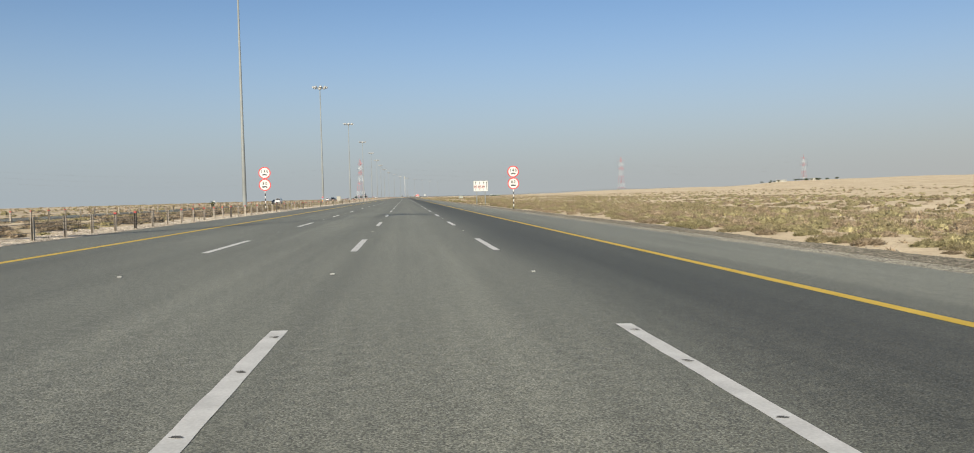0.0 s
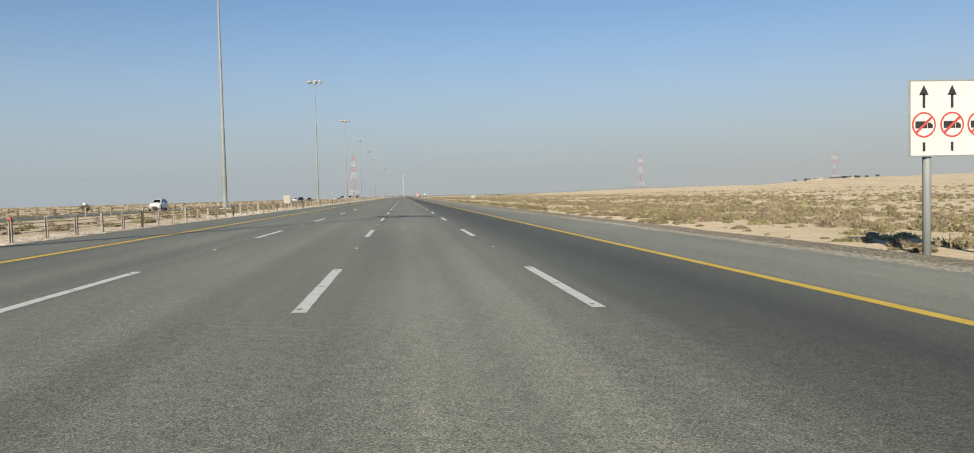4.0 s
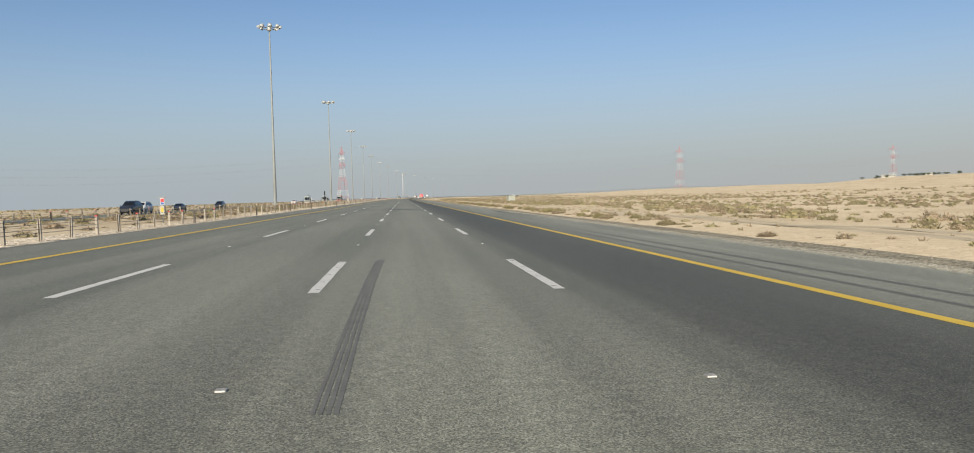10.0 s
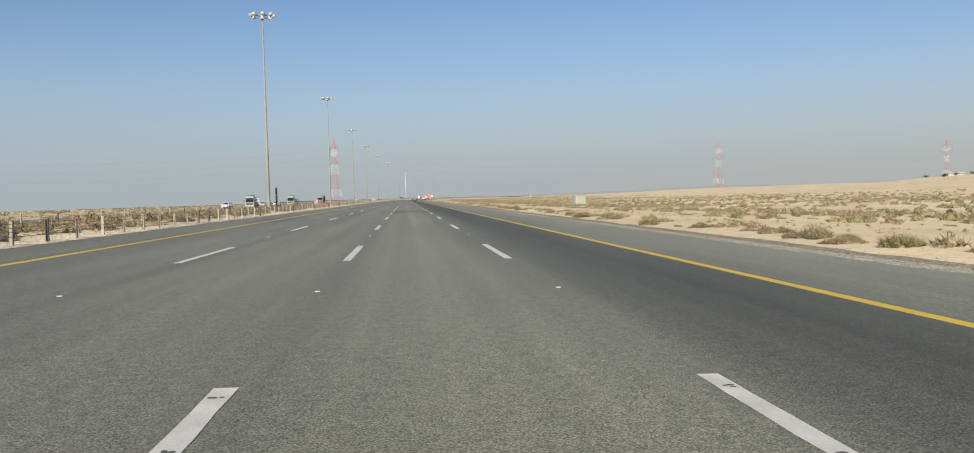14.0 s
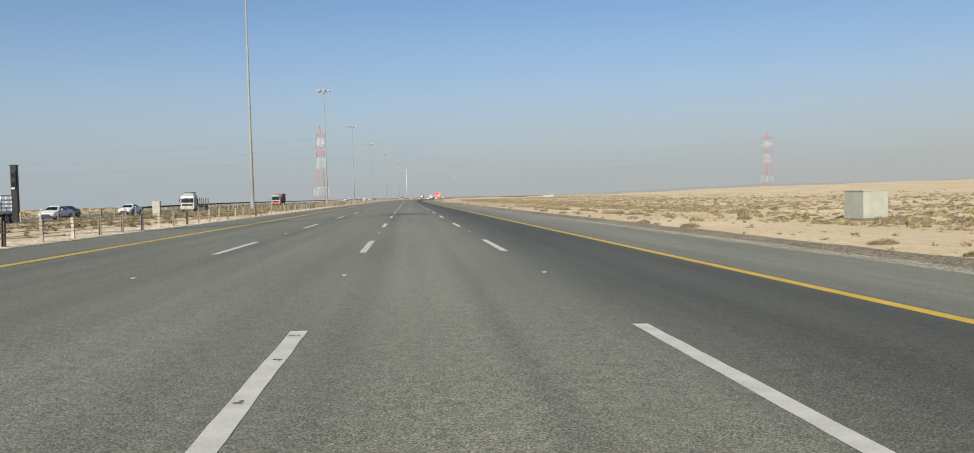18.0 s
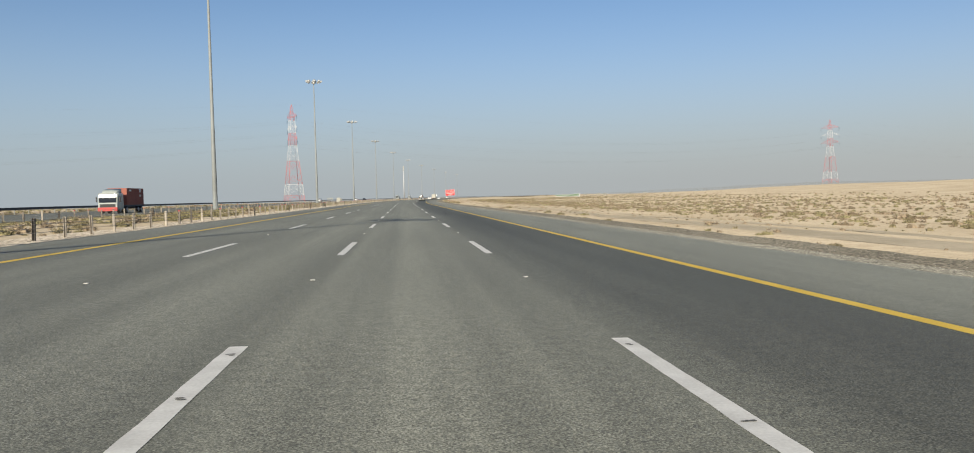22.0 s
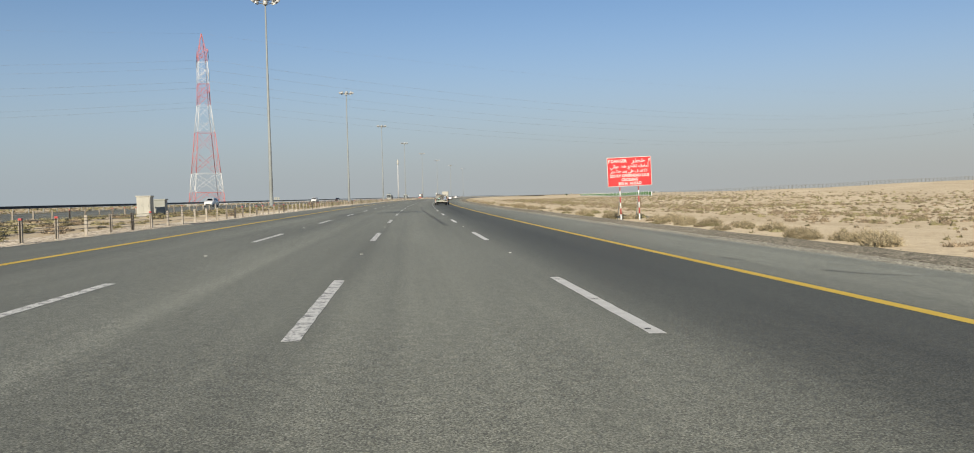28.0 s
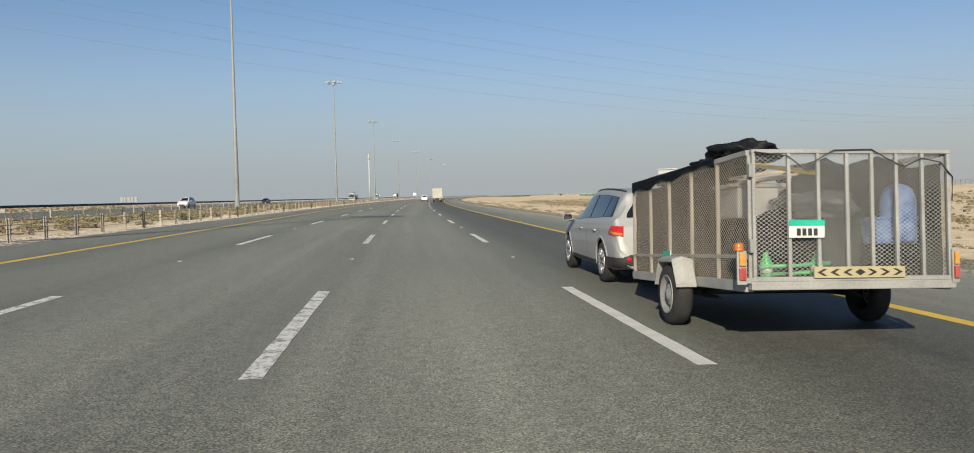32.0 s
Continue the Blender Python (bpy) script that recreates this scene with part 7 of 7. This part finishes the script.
for x, y, z, t, length in ((-0.55, 0.6, 1.13, 8, 1.1), (-0.4, 0.55, 1.17, 14, 1.2), (-0.5, 0.65, 1.21, 4, 1.0)):
    load_thing("plank", "weathered timber plank lying on the load", "plank", [("board", boxed(-length / 2, length / 2, -0.06, 0.06, 0, 0.03, 0.004), TIMBER)], pose(x, y, T0 + z - 0.05, 0, -8, t))
load_thing("yellow_tube", "yellow plastic tube on the timber", "tube", [("tube_body", rod(bmesh.new(), (-0.35, 0, 0), (0.35, 0, 0.02), 0.025, n=10), YELLOW_LINE)], pose(-0.55, 0.3, T0 + 1.17, 0, 8, 6))
for x, mat, label in ((-0.85, GREEN_PLASTIC, "small green plastic bottle on the deck"), (-0.3, GREEN_PLASTIC, "green drink bottle lying among rubbish")):
    load_thing("bottle", label, "bottle", [("bottle_body", lathe(bmesh.new(), [(0.05, 0), (0.06, 0.02), (0.06, 0.16), (0.025, 0.22), (0.025, 0.26)], 14), mat), ("bottle_label", lathe(bmesh.new(), [(0.062, 0.05), (0.062, 0.12)], 14), SIGN_WHITE)], pose(x, 0.15, T0 + 0.03))
for y, t, x in ((0.12, 6, -0.55), (0.2, -5, -0.4)):
    load_thing("green_bar", "green painted rod lying on the deck", "rod", [("rod_body", rod(bmesh.new(), (-0.4, 0, 0), (0.4, 0, 0.03), 0.022, n=8), GREEN_PLASTIC)], pose(x, y, T0 + (0.14 if x < -0.5 else 0.06), 0, 0, t))
# loose black cord along the top of the gate
bm = bmesh.new()
cord = [(-1.05, 1.30), (-0.7, 1.26), (-0.48, 1.10), (-0.46, 1.18), (-0.2, 1.32), (0.2, 1.33), (0.4, 1.22), (0.55, 1.15), (0.75, 1.24), (0.95, 1.2), (1.08, 1.05), (1.07, 0.8)]
tube(bm, [(x * 0.87, -0.05, T0 + z * 0.88) for x, z in cord], 0.006, 5)
part("tie_cord", bm, PLASTIC, trailer, "loose black cord")


# ---- traffic on the opposite carriageway and ahead ----
def truck(m, label, cab_mat, load, group=""):
    """A forward-control lorry, front towards +y."""
    top = thing("truck", m, label, "truck", group)
    cab = bmesh.new()
    half = lambda w, z0, z1: [(0, z0), (w * 0.95, z0), (w, z0 + 0.2), (w, z1 - 0.3), (w * 0.94, z1 - 0.06), (w * 0.6, z1), (0, z1 + 0.03)]
    loft(cab, [(0, half(1.22, 0.55, 3.0)), (1.3, half(1.24, 0.55, 3.05)), (1.95, half(1.22, 0.5, 2.95)), (2.12, half(1.16, 0.5, 2.2)), (2.18, half(1.12, 0.55, 1.4))])
    part("cab", cab, cab_mat, top, "boxy driver's cab")
    part("wind_deflector", loft(bmesh.new(), [(0.05, [(0, 2.98), (1.05, 2.98), (1.0, 3.55), (0, 3.6)]), (1.0, [(0, 2.98), (1.0, 2.98), (0.95, 3.3), (0, 3.35)]), (1.6, [(0, 2.98), (0.9, 2.98), (0.88, 3.02), (0, 3.04)])]), cab_mat, top)
    panel(top, "windscreen", [[(x, y + 0.025, z) for x in (-1.06, -0.5, 0, 0.5, 1.06)] for y, z in ((2.168, 1.58), (2.126, 2.18), (2.055, 2.5), (1.993, 2.78))], GLASS, "dark windscreen")
    for side in (-1, 1):
        panel(top, "side_window", [[(side * 1.25, y, z) for y in (0.85, 1.3, 1.8)] for z in (1.6, 2.0, 2.4)], GLASS)
        part("mirror", boxed(side * 1.4 - 0.08, side * 1.4 + 0.08, 1.9, 2.0, 1.7, 2.4, 0.03), PLASTIC, top)
        part("headlight", boxed(side * 0.9 - 0.18, side * 0.9 + 0.18, 2.12, 2.24, 0.62, 0.82, 0.03), CLEAR_LAMP, top)
    part("bumper", boxed(-1.2, 1.2, 2.05, 2.26, 0.35, 0.9, 0.05), RED_PAINT if load == "container" else cab_mat, top)
    part("grille", boxed(-0.95, 0.95, 2.14, 2.225, 0.92, 1.38, 0.03), PLASTIC, top)
    length = 8.2 if load == "container" else 9.0 if load == "flatbed" else 6.0
    part("chassis", boxed(-0.45, 0.45, -length, 1.6, 0.62, 0.95, 0.02), PLASTIC, top)
    if load == "container":
        box_ = part("container", boxed(-1.22, 1.22, -length, -1.4, 1.2, 3.7, 0.03), CONTAINER_RED, top, "ribbed rust-red container")
        bm = bmesh.new()
        for k in range(26):
            y = -length + 0.25 + k * (length - 1.9) / 25
            for side in (-1, 1):
                box(bm, side * 1.22 - 0.025, side * 1.22 + 0.025, y - 0.07, y + 0.07, 1.35, 3.55)
        ribs = part("container_rib", bm, CONTAINER_RED, box_)
        ribs["kind"] = "stuff"
        for side in (-1, 1):
            for y, z, w, h in ((-2.6, 3.2, 0.9, 0.28), (-6.6, 3.1, 0.7, 0.5), (-6.6, 2.4, 0.5, 0.35)):
                part("painted_mark", boxed(side * 1.25 - 0.006, side * 1.25 + 0.006, y - w / 2, y + w / 2, z, z + h), WHITE_PAINT, box_, "plain white painted mark")
    elif load == "flatbed":
        part("bed", boxed(-1.2, 1.2, -length, -0.4, 1.1, 1.3, 0.02), PLASTIC, top)
        for k in range(7):
            for side in (-1, 1):
                y = -length + 0.2 + k * 1.35
                part("stake", boxed(side * 1.15 - 0.05, side * 1.15 + 0.05, y - 0.05, y + 0.05, 1.3, 2.4), PLASTIC, top)
        part("headboard", boxed(-1.2, 1.2, -0.5, -0.42, 1.3, 2.3, 0.02), PLASTIC, top)
    else:
        part("bed", boxed(-1.15, 1.15, -length, -0.3, 1.0, 1.25, 0.02), WHITE_PAINT, top)
        for k in range(6):
            for side in (-1, 1):
                y = -length + 0.1 + k * (length - 0.5) / 5
                part("stake", boxed(side * 1.12 - 0.04, side * 1.12 + 0.04, y - 0.04, y + 0.04, 1.25, 2.9), WHITE_PAINT, top)
        for side in (-1, 1):
            for z in (1.5, 1.9, 2.3, 2.75):
                part("side_slat", boxed(side * 1.14 - 0.02, side * 1.14 + 0.02, -length, -0.3, z, z + 0.14), WHITE_PAINT, top)
    ys_ = [1.1] + ([-length + 1.0, -length + 2.3, -1.4] if load == "container" else [-length + 1.2, -length + 2.5])
    add_wheels(top, [(s * 1.02, y) for s in (-1, 1) for y in ys_], 0.5, 0.32)
    return top


def facing(u, y):
    """A pose on the opposite carriageway, driving towards the viewer."""
    return spot(u, y, opposite_z(u, y), 180)


TRAFFIC = "traffic on the opposite carriageway"
car(facing(-36.0, 627), WHITE_BODY, "white saloon car near the speed camera pillar", sedan=True, long=1.12, group=TRAFFIC)
car(facing(-36.2, 650), WHITE_BODY, "white saloon car on the opposite road", sedan=True, long=1.1, group=TRAFFIC)
truck(facing(-36.2, 612) @ Matrix.Scale(0.86, 4), "small white stake-sided truck on the opposite road", TRUCK_BODY, "stake", TRAFFIC)
car(facing(-40.2, 640), DARK_BODY, "dark saloon car behind a small truck", sedan=True, long=1.08, group=TRAFFIC)
truck(facing(-36.2, 680) @ Matrix.Diagonal((0.92, 0.92, 0.88, 1)), "white flatbed truck with bare stakes", TRUCK_BODY, "flatbed", TRAFFIC)
truck(facing(-36.9, 775.5) @ Matrix.Diagonal((1, 1, 0.88, 1)), "white truck hauling a rust-red container", TRUCK_BODY, "container", TRAFFIC)
car(facing(-35.7, 408), DARK_BODY, "large dark suv on the opposite carriageway", tall=1.15, long=1.14, group=TRAFFIC)
car(facing(-40.0, 427), WHITE_BODY, "white suv behind a large dark one", tall=1.12, long=1.12, group=TRAFFIC)
car(facing(-42.0, 455), DARK_BODY, "dark grey saloon car on the opposite carriageway", sedan=True, long=1.1, group=TRAFFIC)
car(facing(-42.0, 489), DARK_BODY, "dark suv on the opposite carriageway", tall=1.08, long=1.08, group=TRAFFIC)
car(facing(-40.5, 606), WHITE_BODY, "white hatchback far along the opposite road", tall=1.0, long=1.0, group=TRAFFIC)
car(facing(-40.0, 256), DARK_BODY, "dark saloon car beside a white suv", sedan=True, group=TRAFFIC)
car(facing(-38.0, 250), WHITE_BODY, "white suv on the early opposite road", tall=1.16, long=1.1, group=TRAFFIC)
car(facing(-40.5, 1021), WHITE_BODY, "white pickup-like suv on the opposite road", tall=1.1, long=1.15, group=TRAFFIC)
car(facing(-36.3, 1121), WHITE_BODY, "white suv on the opposite road beside the guardrail", tall=1.1, long=1.12, group=TRAFFIC)
car(facing(-44.0, 1220), DARK_BODY, "dark saloon car far along the opposite road", sedan=True, long=1.05, group=TRAFFIC)
truck(facing(-32.5, 1322), "white truck far along the opposite road", TRUCK_BODY, "flatbed", TRAFFIC)
truck(facing(-36.5, 1440), "white tanker-like truck far along the opposite road", TRUCK_BODY, "stake", TRAFFIC)
truck(facing(-40.5, 1560), "dark-laden truck far along the opposite road", TRUCK_BODY, "container", TRAFFIC)

AHEAD = "traffic ahead"
top = thing("box_truck", spot(4.2, 1190, road_z(4.2)), "cream box truck seen from behind", "truck", AHEAD)
part("cargo_box", boxed(-1.22, 1.22, 0, 7.5, 0.95, 3.45, 0.05), CREAM, top, "pale cargo box")
for side in (-1, 1):
    part("rear_door", boxed(side * 0.6 - 0.56, side * 0.6 + 0.56, -0.03, 0.01, 1.05, 3.35, 0.01), CREAM, top)
    part("tail_lamp", boxed(side * 0.95 - 0.15, side * 0.95 + 0.15, -0.06, 0.0, 0.68, 0.84, 0.01), TAIL_RED, top)
part("chassis", boxed(-0.5, 0.5, 0.2, 9.2, 0.55, 0.95, 0.02), PLASTIC, top)
part("cab", boxed(-1.1, 1.1, 7.7, 9.5, 0.7, 2.9, 0.15), WHITE_BODY, top)
part("bumper", boxed(-1.15, 1.15, -0.02, 0.1, 0.42, 0.6, 0.02), PLASTIC, top)
add_wheels(top, [(s * 0.95, y) for s in (-1, 1) for y in (1.8, 8.4)], 0.46, 0.3)
car(spot(0.6, 1211, road_z(0.6)), WHITE_BODY, "white suv driving ahead in the middle lane", tall=1.1, long=1.1, group=AHEAD)
car(spot(4.3, 1262, road_z(4.3)), WHITE_BODY, "white saloon car far ahead in the slow lane", sedan=True, long=1.05, group=AHEAD)
car(spot(-3.2, 1330, road_z(-3.2)), DARK_BODY, "dark suv far ahead on the road", tall=1.05, long=1.05, group=AHEAD)
car(spot(0.6, 1420, road_z(0.6)), WHITE_BODY, "white suv in the distance on the road", tall=1.05, long=1.05, group=AHEAD)
